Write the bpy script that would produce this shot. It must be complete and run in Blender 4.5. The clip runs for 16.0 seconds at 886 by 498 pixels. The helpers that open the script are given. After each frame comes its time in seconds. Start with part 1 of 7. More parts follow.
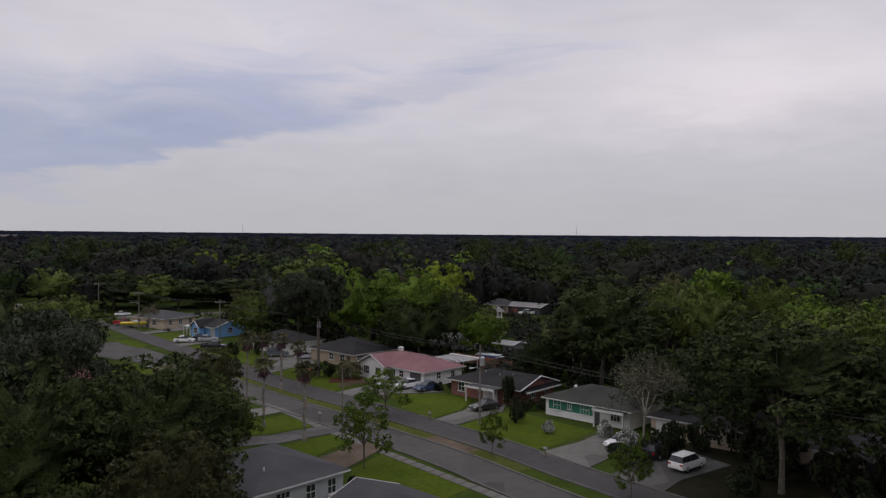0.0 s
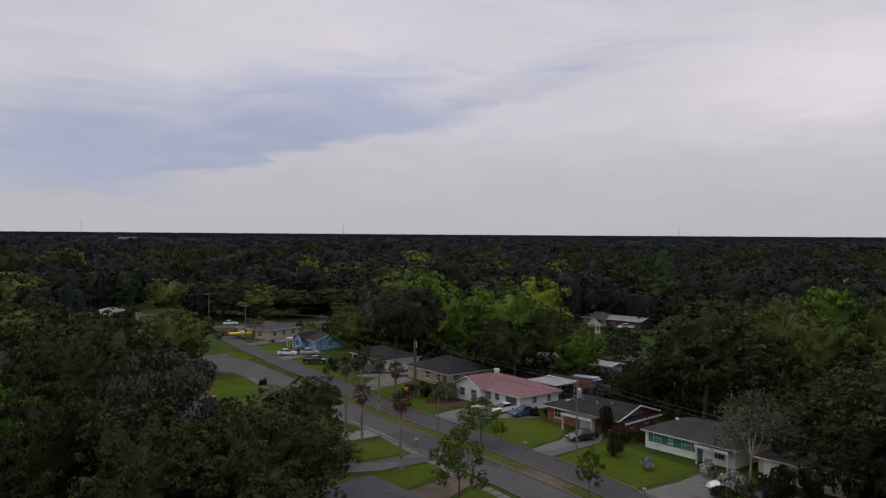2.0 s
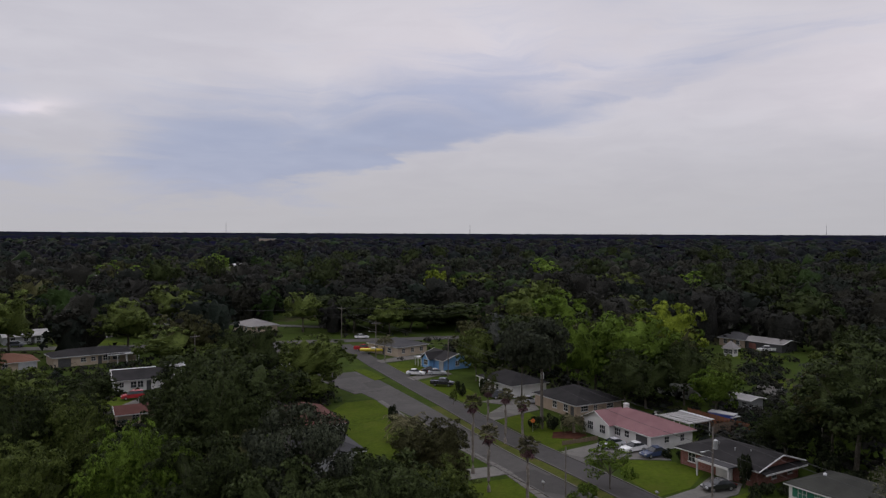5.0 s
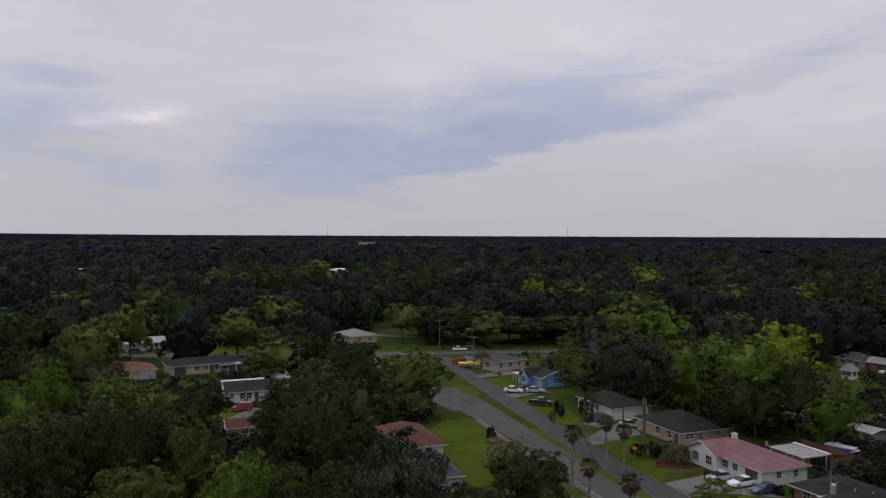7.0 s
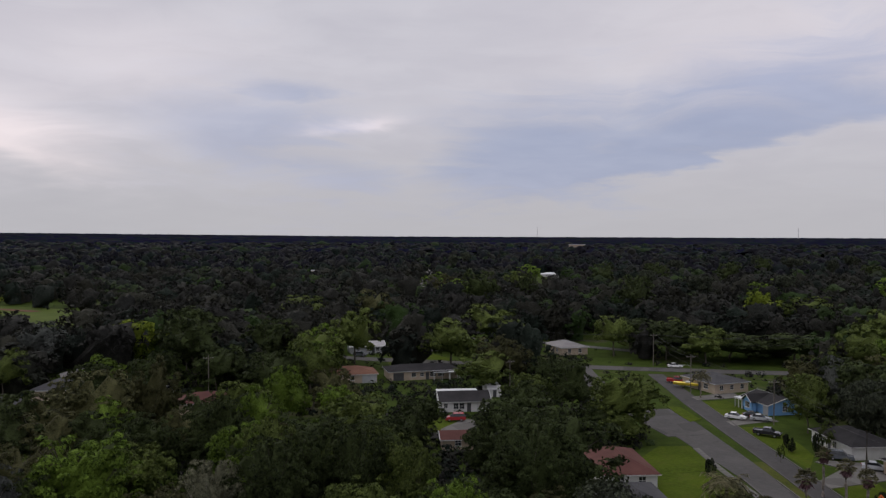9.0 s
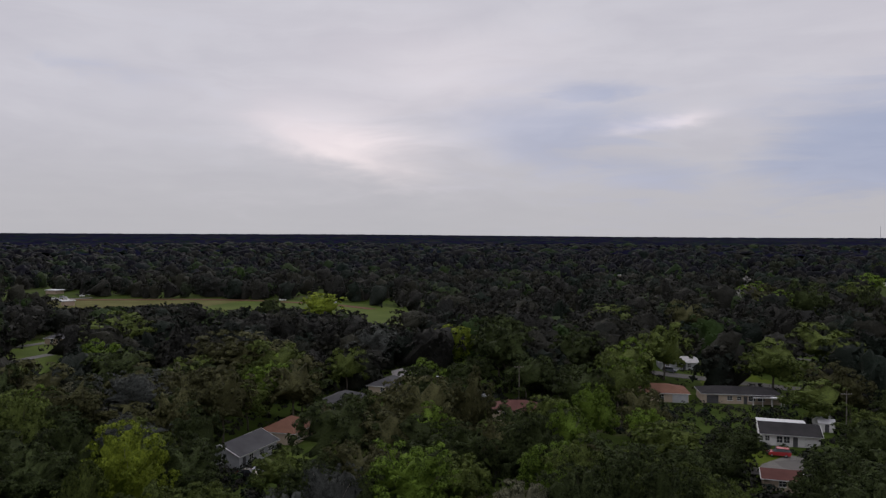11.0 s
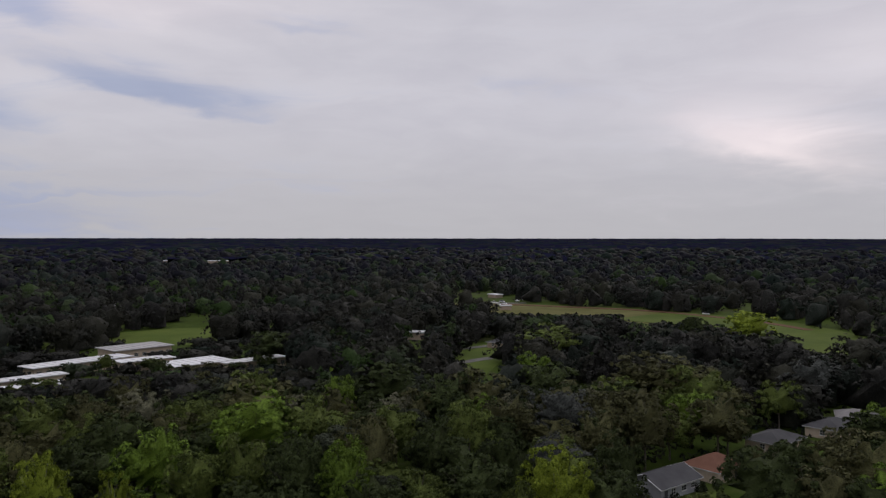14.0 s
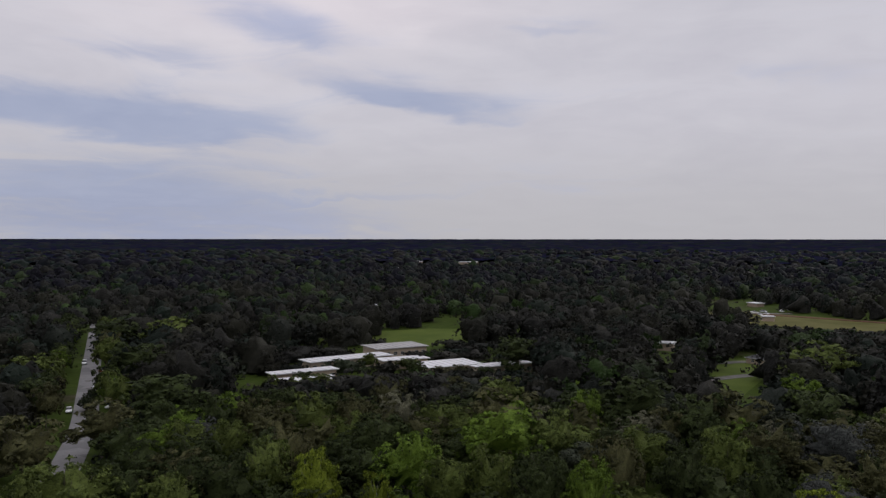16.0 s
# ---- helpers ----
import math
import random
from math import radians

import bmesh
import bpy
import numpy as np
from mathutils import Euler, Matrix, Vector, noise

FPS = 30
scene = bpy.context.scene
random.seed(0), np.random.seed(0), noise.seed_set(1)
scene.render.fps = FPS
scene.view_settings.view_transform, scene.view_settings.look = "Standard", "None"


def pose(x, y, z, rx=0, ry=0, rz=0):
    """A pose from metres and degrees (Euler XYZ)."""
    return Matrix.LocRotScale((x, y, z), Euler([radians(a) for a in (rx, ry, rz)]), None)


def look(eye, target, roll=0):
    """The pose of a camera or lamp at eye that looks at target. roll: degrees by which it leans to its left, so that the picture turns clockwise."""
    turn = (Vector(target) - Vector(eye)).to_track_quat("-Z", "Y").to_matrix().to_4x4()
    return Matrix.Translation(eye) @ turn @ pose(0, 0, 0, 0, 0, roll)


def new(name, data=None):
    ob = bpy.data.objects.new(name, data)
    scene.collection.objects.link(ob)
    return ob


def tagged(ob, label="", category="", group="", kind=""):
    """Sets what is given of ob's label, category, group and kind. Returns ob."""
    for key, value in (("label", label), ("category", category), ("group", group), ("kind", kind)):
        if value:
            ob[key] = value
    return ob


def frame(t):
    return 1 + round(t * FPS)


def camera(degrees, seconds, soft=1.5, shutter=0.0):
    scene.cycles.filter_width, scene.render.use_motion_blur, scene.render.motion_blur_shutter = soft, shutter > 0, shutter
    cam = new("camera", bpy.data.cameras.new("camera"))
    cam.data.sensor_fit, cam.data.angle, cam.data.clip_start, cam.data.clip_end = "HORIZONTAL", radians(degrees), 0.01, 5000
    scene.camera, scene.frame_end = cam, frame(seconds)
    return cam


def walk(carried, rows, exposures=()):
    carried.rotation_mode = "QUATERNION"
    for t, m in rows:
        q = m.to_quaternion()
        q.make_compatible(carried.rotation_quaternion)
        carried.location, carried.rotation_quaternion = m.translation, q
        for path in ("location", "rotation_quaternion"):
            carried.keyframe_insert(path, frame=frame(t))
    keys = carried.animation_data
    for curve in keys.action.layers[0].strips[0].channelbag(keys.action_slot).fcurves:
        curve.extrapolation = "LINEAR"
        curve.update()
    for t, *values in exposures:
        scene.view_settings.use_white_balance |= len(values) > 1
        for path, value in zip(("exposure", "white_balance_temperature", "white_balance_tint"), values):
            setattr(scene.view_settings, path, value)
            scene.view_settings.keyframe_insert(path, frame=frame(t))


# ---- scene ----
cam = camera(61.22, 16.0, soft=1.3)

# seconds, x, y, z, yaw to the left, pitch, roll
PATH = [
    (0.0, 0.00, 0.00, 24.64, 0.00, -0.91, 0.44),
    (0.5, 0.01, 0.01, 25.57, 1.94, -0.90, 0.46),
    (1.0, 0.03, 0.03, 26.51, 3.87, -0.91, 0.44),
    (1.5, 0.06, 0.08, 27.47, 5.69, -0.92, 0.43),
    (2.0, 0.08, 0.13, 28.44, 7.38, -0.94, 0.40),
    (2.5, 0.11, 0.19, 29.40, 9.07, -0.96, 0.43),
    (3.0, 0.13, 0.25, 30.36, 10.75, -0.97, 0.37),
    (3.5, 0.15, 0.30, 31.31, 12.42, -0.98, 0.36),
    (4.0, 0.15, 0.33, 32.23, 14.10, -0.97, 0.33),
    (4.2, 0.13, 0.33, 32.60, 14.64, -1.00, 0.30),
    (6.3, -0.30, 0.17, 36.33, 21.74, -0.99, 0.24),
    (6.5, -0.33, 0.16, 36.68, 22.52, -0.96, 0.23),
    (7.0, -0.38, 0.14, 37.56, 24.41, -0.94, 0.23),
    (7.5, -0.42, 0.12, 38.42, 26.49, -0.94, 0.21),
    (8.0, -0.47, 0.10, 39.27, 29.74, -0.93, 0.22),
    (8.5, -0.54, 0.07, 40.12, 34.53, -0.92, 0.26),
    (9.0, -0.64, 0.02, 40.95, 40.34, -0.93, 0.22),
    (9.5, -0.75, -0.03, 41.78, 46.43, -0.92, 0.12),
    (9.7, -0.80, -0.05, 42.13, 48.47, -0.95, 0.16),
    (11.8, -1.38, -0.34, 45.85, 73.06, -0.89, 0.05),
    (12.0, -1.44, -0.37, 46.20, 75.31, -0.87, 0.02),
    (12.5, -1.61, -0.41, 47.07, 80.46, -0.84, 0.06),
    (13.0, -1.76, -0.43, 47.91, 85.25, -0.81, 0.05),
    (13.5, -1.89, -0.45, 48.73, 90.06, -0.77, 0.10),
    (14.0, -1.98, -0.47, 49.52, 94.86, -0.75, 0.04),
    (14.5, -2.03, -0.48, 50.28, 99.62, -0.74, 0.03),
    (15.0, -2.04, -0.50, 51.03, 104.24, -0.72, 0.02),
    (15.5, -2.03, -0.53, 51.77, 109.03, -0.71, 0.12),
    (16.0, -2.03, -0.56, 52.50, 113.53, -0.73, 0.04),
]


def aim(x, y, z, yaw, pitch, roll):
    a, b = radians(yaw), radians(pitch)
    ahead = Vector((-math.sin(a) * math.cos(b), math.cos(a) * math.cos(b), math.sin(b)))
    eye = Vector((x, y, z))
    return look(eye, eye + ahead * 100, roll)


walk(cam, [(t, aim(*row)) for t, *row in PATH])

# ---- sky and sun ----
SUN_AZ, SUN_EL = 73.0, 24.0  # degrees to the left of +y, above the horizon


def node(tree, kind, **inputs):
    n = tree.nodes.new(kind)
    for key, value in inputs.items():
        if key in ("operation", "blend_type", "data_type", "noise_dimensions", "sky_type", "sun_disc", "interpolation_type", "clamp"):
            if key == "operation":
                n.operation = value
            elif key == "blend_type":
                n.blend_type = value
            elif key == "data_type":
                n.data_type = value
            elif key == "interpolation_type":
                n.interpolation_type = value
            continue
        slot = n.inputs[int(key[1:])] if key[0] == "i" and key[1:].isdigit() else n.inputs[key.replace("_", " ")]
        if isinstance(value, bpy.types.NodeSocket):
            tree.links.new(value, slot)
        else:
            slot.default_value = value
    return n


def maths(tree, op, a, b=0.0, c=None):
    n = node(tree, "ShaderNodeMath", operation=op, i0=a, i1=b)
    if c is not None:
        if isinstance(c, bpy.types.NodeSocket):
            tree.links.new(c, n.inputs[2])
        else:
            n.inputs[2].default_value = c
    return n.outputs[0]


def mix(tree, fac, a, b, blend="MIX"):
    n = tree.nodes.new("ShaderNodeMix")
    n.data_type, n.blend_type = "RGBA", blend
    for slot, value in ((n.inputs[0], fac), (n.inputs[6], a), (n.inputs[7], b)):
        if isinstance(value, bpy.types.NodeSocket):
            tree.links.new(value, slot)
        else:
            slot.default_value = value
    return n.outputs[2]


def smooth(tree, value, lo, hi):
    n = tree.nodes.new("ShaderNodeMapRange")
    n.interpolation_type = "SMOOTHSTEP"
    tree.links.new(value, n.inputs[0])
    n.inputs[1].default_value, n.inputs[2].default_value = lo, hi
    return n.outputs[0]


def noise_at(tree, vector, scale, detail=4.0, rough=0.55, distort=0.0):
    n = node(tree, "ShaderNodeTexNoise", Vector=vector, Scale=scale, Detail=detail, Roughness=rough, Distortion=distort)
    return n.outputs[0]


def make_world():
    world = bpy.data.worlds.new("overcast_evening_sky")
    world.use_nodes = True
    scene.world = world
    t = world.node_tree
    t.nodes.clear()
    out = t.nodes.new("ShaderNodeOutputWorld")
    back = t.nodes.new("ShaderNodeBackground")
    sky = t.nodes.new("ShaderNodeTexSky")
    sky.sky_type, sky.sun_disc = "NISHITA", False
    sky.sun_elevation, sky.sun_rotation = radians(SUN_EL), radians(-SUN_AZ)
    sky.altitude, sky.air_density, sky.dust_density = 30, 1.0, 2.0
    d = t.nodes.new("ShaderNodeTexCoord").outputs["Generated"]
    sep = node(t, "ShaderNodeSeparateXYZ", Vector=d)
    x, y, z = sep.outputs
    # azimuth in degrees to the left of +y, elevation in degrees
    az = maths(t, "MULTIPLY", maths(t, "ARCTAN2", maths(t, "MULTIPLY", x, -1.0), y), 57.2958)
    el = maths(t, "MULTIPLY", maths(t, "ARCSINE", z), 57.2958)
    flat = maths(t, "ADD", maths(t, "MAXIMUM", z, 0.0), 0.16)
    plane = node(t, "ShaderNodeCombineXYZ", i0=maths(t, "DIVIDE", x, flat), i1=maths(t, "DIVIDE", y, flat), i2=0.0).outputs[0]
    big = noise_at(t, plane, 0.55, 5.0, 0.55, 0.6)
    wisp = noise_at(t, plane, 1.3, 5.0, 0.5, 0.8)
    fine = noise_at(t, plane, 3.6, 4.0, 0.5, 0.4)
    drawn = node(t, "ShaderNodeCombineXYZ", i0=maths(t, "MULTIPLY", az, 0.045), i1=maths(t, "MULTIPLY", maths(t, "ADD", el, maths(t, "MULTIPLY", wisp, 5.0)), 0.42), i2=0.0).outputs[0]
    streak = noise_at(t, drawn, 1.0, 7.0, 0.6, 0.5)
    warp_a = maths(t, "MULTIPLY", maths(t, "SUBTRACT", wisp, 0.5), 12.0)
    warp_e = maths(t, "MULTIPLY", maths(t, "SUBTRACT", fine, 0.5), 2.2)
    wa, we = maths(t, "ADD", az, warp_a), maths(t, "ADD", el, warp_e)

    def gap(a0, e0, wide, high, under, tilt):
        """A soft opening of the cloud deck round one direction."""
        da = maths(t, "SUBTRACT", wa, a0)
        de = maths(t, "SUBTRACT", maths(t, "SUBTRACT", we, e0), maths(t, "MULTIPLY", da, tilt))
        up = maths(t, "DIVIDE", maths(t, "MAXIMUM", de, 0.0), high)
        down = maths(t, "DIVIDE", maths(t, "MAXIMUM", maths(t, "MULTIPLY", de, -1.0), 0.0), under)
        r = maths(t, "ADD", maths(t, "POWER", maths(t, "ABSOLUTE", maths(t, "DIVIDE", da, wide)), 2.0), maths(t, "POWER", maths(t, "ADD", up, down), 2.0))
        return maths(t, "POWER", 2.7183, maths(t, "MULTIPLY", r, -1.0))

    blue = None
    for row in SKY_GAPS:
        g = maths(t, "MULTIPLY", gap(*row[:6]), row[6])
        blue = g if blue is None else maths(t, "MAXIMUM", blue, g)
    blue = maths(t, "ADD", blue, maths(t, "MULTIPLY", maths(t, "SUBTRACT", big, 0.55), 0.45))
    blue = maths(t, "ADD", blue, maths(t, "MULTIPLY", maths(t, "SUBTRACT", wisp, 0.5), 0.5))
    blue = maths(t, "ADD", blue, maths(t, "MULTIPLY", maths(t, "SUBTRACT", fine, 0.5), 0.45))
    blue = maths(t, "ADD", blue, maths(t, "MULTIPLY", maths(t, "SUBTRACT", streak, 0.5), 1.7))
    blue = smooth(t, blue, 0.06, 0.98)
    glow = None
    for row in SKY_BRIGHT:
        g = maths(t, "MULTIPLY", gap(*row[:6]), row[6])
        glow = g if glow is None else maths(t, "ADD", glow, g)
    cloud_blue = mix(t, 0.12, (0.37, 0.41, 0.575, 1), mix(t, 0.05, (0, 0, 0, 1), sky.outputs[0]))
    shade = smooth(t, maths(t, "ADD", maths(t, "MULTIPLY", wisp, 0.4), maths(t, "ADD", maths(t, "MULTIPLY", fine, 0.25), maths(t, "MULTIPLY", streak, 0.35))), 0.32, 0.68)
    cloud_blue = mix(t, shade, mix(t, 1.0, cloud_blue, (0.93, 0.94, 0.95, 1), "MULTIPLY"), mix(t, 1.0, cloud_blue, (1.13, 1.11, 1.06, 1), "MULTIPLY"))
    cloud = mix(t, shade, (0.53, 0.52, 0.585, 1), (0.62, 0.607, 0.665, 1))
    high = smooth(t, el, 0.0, 11.0)
    low = mix(t, 0.8, cloud, (0.468, 0.460, 0.482, 1))
    col = mix(t, blue, mix(t, high, low, cloud), cloud_blue)
    lift = maths(t, "ADD", 1.0, maths(t, "MULTIPLY", glow, 0.34))
    warm = node(t, "ShaderNodeCombineXYZ", i0=maths(t, "ADD", 1.0, maths(t, "MULTIPLY", glow, 0.44)), i1=lift,
                i2=maths(t, "ADD", 1.0, maths(t, "MULTIPLY", glow, 0.28))).outputs[0]
    col = mix(t, 1.0, col, warm, "MULTIPLY")
    # a closed deck is brightest overhead
    over = maths(t, "ADD", 1.0, maths(t, "MULTIPLY", smooth(t, el, 18.0, 75.0), 1.3))
    col = mix(t, 1.0, col, node(t, "ShaderNodeCombineXYZ", i0=over, i1=over, i2=over).outputs[0], "MULTIPLY")
    t.links.new(col, back.inputs[0])
    back.inputs[1].default_value = 1.0
    t.links.new(back.outputs[0], out.inputs[0])


# azimuth, elevation, width, height above and below, slant, depth: openings and thin bright places in the deck
SKY_GAPS = [(22, 6.1, 17, 6.0, 1.0, -0.215, 1.1), (33, 5.6, 8, 5.5, 3.0, -0.1, 1.1), (2, 10.6, 12, 2.6, 0.8, -0.19, 0.7), (55, 7.0, 8, 3.4, 2.8, 0.02, 1.05), (50, 5.0, 7, 2.6, 2.4, 0.1, 0.8),
            (52, 10.6, 4, 1.0, 0.6, 0.05, 0.8), (137, 8.2, 11, 2.2, 1.6, 0.11, 1.3), (116, 10.2, 9, 2.0, 0.7, 0.2, 1.0), (135, 2.2, 18, 4.2, 3.0, 0.0, 0.95),
            (126, 15.4, 6, 2.0, 1.4, 0.1, 0.95), (136, 13.0, 5, 1.0, 0.7, 0.1, 0.6), (104, 15.5, 5, 0.8, 0.5, 0.1, 0.5), (88, 11.5, 6, 1.0, 0.8, 0.1, 0.5)]
SKY_BRIGHT = [(46.5, 8.4, 3.4, 0.6, 0.5, -0.1, 0.9), (71.5, 6.4, 6.0, 2.6, 1.3, 0.22, 1.3), (-22, 10, 14, 6, 3.0, 0.0, 0.6), (64, 12, 9, 4, 3.0, 0.0, 0.35), (118, 17, 12, 5, 2.0, 0.0, 0.4), (130, 16, 14, 6, 4.0, 0.0, 0.35), (14, 13, 16, 6, 4.0, 0.0, 0.4)]
make_world()

sun = new("sun", bpy.data.lights.new("sun", "SUN"))
sun.data.energy, sun.data.angle, sun.data.color = 0.6, radians(25), (1.0, 0.93, 0.84)
sa, se = radians(SUN_AZ), radians(SUN_EL)
sun.matrix_world = look((-60 * math.sin(sa), 60 * math.cos(sa), 120), (-60 * math.sin(sa) + 100 * math.sin(sa) * math.cos(se), 60 * math.cos(sa) - 100 * math.cos(sa) * math.cos(se), 120 - 100 * math.sin(se)))

# ---- materials ----
def base(name):
    m = bpy.data.materials.new(name)
    m.use_nodes = True
    t = m.node_tree
    return m, t, t.nodes["Principled BSDF"]


def coords(t, which="Object"):
    return t.nodes.new("ShaderNodeTexCoord").outputs[which]


def ramp(t, fac, *stops):
    n = t.nodes.new("ShaderNodeValToRGB")
    t.links.new(fac, n.inputs[0])
    e = n.color_ramp.elements
    while len(e) < len(stops):
        e.new(0.5)
    for slot, (at, colour) in zip(e, stops):
        slot.position, slot.color = at, (*colour, 1)
    return n.outputs[0]


def bump(t, b, height, strength, distance=0.02):
    n = node(t, "ShaderNodeBump", Strength=strength, Distance=distance, Height=height)
    t.links.new(n.outputs[0], b.inputs["Normal"])


def surface(name, dark, light, scale=1.5, rough=0.8, fine=30.0, relief=0.3, metal=0.0, vary=0.12):
    """Two scales of variation between two colours, with fine relief."""
    m, t, b = base(name)
    p = coords(t)
    a, f = noise_at(t, p, scale, 5.0), noise_at(t, p, fine, 3.0)
    v = maths(t, "ADD", maths(t, "MULTIPLY", a, 0.7), maths(t, "MULTIPLY", f, 0.3))
    col = ramp(t, v, (0.3, dark), (0.68, light))
    rnd = t.nodes.new("ShaderNodeObjectInfo").outputs["Random"]
    gain = maths(t, "ADD", 1.0 - vary / 2, maths(t, "MULTIPLY", rnd, vary))
    col = mix(t, 1.0, col, node(t, "ShaderNodeCombineXYZ", i0=gain, i1=gain, i2=gain).outputs[0], "MULTIPLY")
    t.links.new(col, b.inputs["Base Color"])
    b.inputs["Roughness"].default_value, b.inputs["Metallic"].default_value = rough, metal
    if rough >= 0.8:
        b.inputs["Specular IOR Level"].default_value = 0.04 if rough >= 0.95 else 0.12
    if relief:
        bump(t, b, f, relief)
    return m


def leaves(name, dark, light, thin=0.14, vary=0.4, tint=False, grain=1.6):
    """Foliage: tones by spray, by lobe and by tree, with leaf-sized relief; lit tufts and shaded gaps put into the
    colour.
    """
    m, t, b = base(name)
    lift = 0.95 if tint else 1.1
    dark, light = (dark[0] * 1.02 * lift, dark[1] * 0.81 * lift, dark[2] * 1.5 * lift), (light[0] * 1.02 * lift, light[1] * 0.80 * lift, light[2] * 1.45 * lift)
    geo = t.nodes.new("ShaderNodeNewGeometry")
    rnd = t.nodes.new("ShaderNodeObjectInfo").outputs["Random"]
    p = coords(t)
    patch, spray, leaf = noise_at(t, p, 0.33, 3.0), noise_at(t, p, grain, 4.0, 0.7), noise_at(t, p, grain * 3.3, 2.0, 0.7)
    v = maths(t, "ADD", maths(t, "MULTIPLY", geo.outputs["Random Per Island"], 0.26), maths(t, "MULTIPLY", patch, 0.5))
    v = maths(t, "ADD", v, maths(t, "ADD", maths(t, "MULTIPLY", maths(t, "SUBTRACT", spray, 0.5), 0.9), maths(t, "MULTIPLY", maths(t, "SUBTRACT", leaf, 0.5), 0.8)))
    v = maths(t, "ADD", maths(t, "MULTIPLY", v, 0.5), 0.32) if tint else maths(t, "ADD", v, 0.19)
    bump(t, b, maths(t, "ADD", spray, maths(t, "MULTIPLY", leaf, 0.45)), 1.0, 0.6 if tint else 0.45)
    # wide noise ramp: bright lit sprays and dark shaded gaps painted as leaf tones
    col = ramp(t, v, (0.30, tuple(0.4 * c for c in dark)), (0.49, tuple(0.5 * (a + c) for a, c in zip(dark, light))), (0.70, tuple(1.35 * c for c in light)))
    # far belts: narrow tone range, haze of distance put into the colour
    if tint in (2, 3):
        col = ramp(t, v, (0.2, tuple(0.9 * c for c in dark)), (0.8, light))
    if tint:
        n = t.nodes.new("ShaderNodeAttribute")
        n.attribute_name = "tint"
        hue = maths(t, "FRACT", maths(t, "MULTIPLY", n.outputs["Fac"], 7.31))
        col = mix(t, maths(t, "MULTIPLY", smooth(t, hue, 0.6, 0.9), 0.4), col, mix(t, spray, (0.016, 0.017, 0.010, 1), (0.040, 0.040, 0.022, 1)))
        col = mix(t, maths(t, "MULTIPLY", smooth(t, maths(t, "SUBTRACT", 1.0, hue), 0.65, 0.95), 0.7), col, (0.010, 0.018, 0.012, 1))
        col = mix(t, maths(t, "MULTIPLY", smooth(t, n.outputs["Fac"], 0.86, 0.98), TINT_FRESH[tint]), col, mix(t, spray, (0.015, 0.032, 0.008, 1), (0.044, 0.078, 0.018, 1)))
        rnd = maths(t, "FRACT", maths(t, "MULTIPLY", n.outputs["Fac"], 3.17))
    gain = maths(t, "ADD", 1.0 - vary / 2, maths(t, "MULTIPLY", rnd, vary))
    col = mix(t, 1.0, col, node(t, "ShaderNodeCombineXYZ", i0=gain, i1=gain, i2=gain).outputs[0], "MULTIPLY")
    t.links.new(col, b.inputs["Base Color"])
    b.inputs["Roughness"].default_value = 0.75
    b.inputs["Specular IOR Level"].default_value = 0.06 if thin else 0.0
    tr = t.nodes.new("ShaderNodeBsdfTranslucent")
    t.links.new(col, tr.inputs[0])
    mx = t.nodes.new("ShaderNodeMixShader")
    mx.inputs[0].default_value = thin
    t.links.new(b.outputs[0], mx.inputs[1])
    t.links.new(tr.outputs[0], mx.inputs[2])
    t.links.new(mx.outputs[0], t.nodes["Material Output"].inputs[0])
    return m


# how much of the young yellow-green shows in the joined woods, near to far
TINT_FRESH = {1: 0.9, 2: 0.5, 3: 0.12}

LEAF = {
    # oak dark end is lowered for deep shade in the crowns
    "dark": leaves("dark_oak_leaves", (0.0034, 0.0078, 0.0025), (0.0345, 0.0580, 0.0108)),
    "mid": leaves("green_leaves", (0.0115, 0.0260, 0.0048), (0.0690, 0.112, 0.0150)),
    "bright": leaves("fresh_green_leaves", (0.0110, 0.031, 0.0034), (0.086, 0.166, 0.0130)),
    "lime": leaves("yellow_green_leaves", (0.026, 0.054, 0.004), (0.130, 0.208, 0.013), 0.16),
    "olive": leaves("olive_leaves", (0.014, 0.021, 0.006), (0.058, 0.074, 0.017)),
    "grey": leaves("grey_mossy_twigs", (0.017, 0.026, 0.012), (0.050, 0.068, 0.034), 0.1),
    "pale": leaves("pale_green_leaves", (0.0315, 0.0481, 0.0149), (0.103, 0.129, 0.0455)),
    "pine": leaves("pine_needles", (0.009, 0.017, 0.007), (0.040, 0.058, 0.020), 0.1),
    "flower": leaves("white_blossom", (0.022, 0.044, 0.012), (0.33, 0.43, 0.22), 0.1),
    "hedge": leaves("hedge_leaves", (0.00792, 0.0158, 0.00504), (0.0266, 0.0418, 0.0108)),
    "palm": leaves("palm_fronds", (0.036, 0.052, 0.014), (0.115, 0.135, 0.042)),
    "dead": leaves("dry_palm_fronds", (0.0504, 0.0346, 0.0216), (0.137, 0.0972, 0.0612), 0.1),
    # woods tones flattened, far ones bluer: distance haze is put into the colour
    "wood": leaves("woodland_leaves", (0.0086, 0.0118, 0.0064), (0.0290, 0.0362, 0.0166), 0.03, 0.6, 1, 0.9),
    "far": leaves("hazed_far_woodland_leaves", (0.0052, 0.0072, 0.0060), (0.0102, 0.0130, 0.0104), 0.02, 0.45, 2, 0.35),
    # canopy also darkened for shaded gaps that the sheet does not model
    "canopy": leaves("hazed_far_canopy_leaves", (0.0058, 0.0076, 0.0108), (0.0108, 0.0138, 0.0185), 0.0, 0.5, 3, 0.12),
}
BARK = surface("grey_bark", (0.0553, 0.0468, 0.0377), (0.143, 0.127, 0.107), 2.5, 0.95, 14, 0.6)
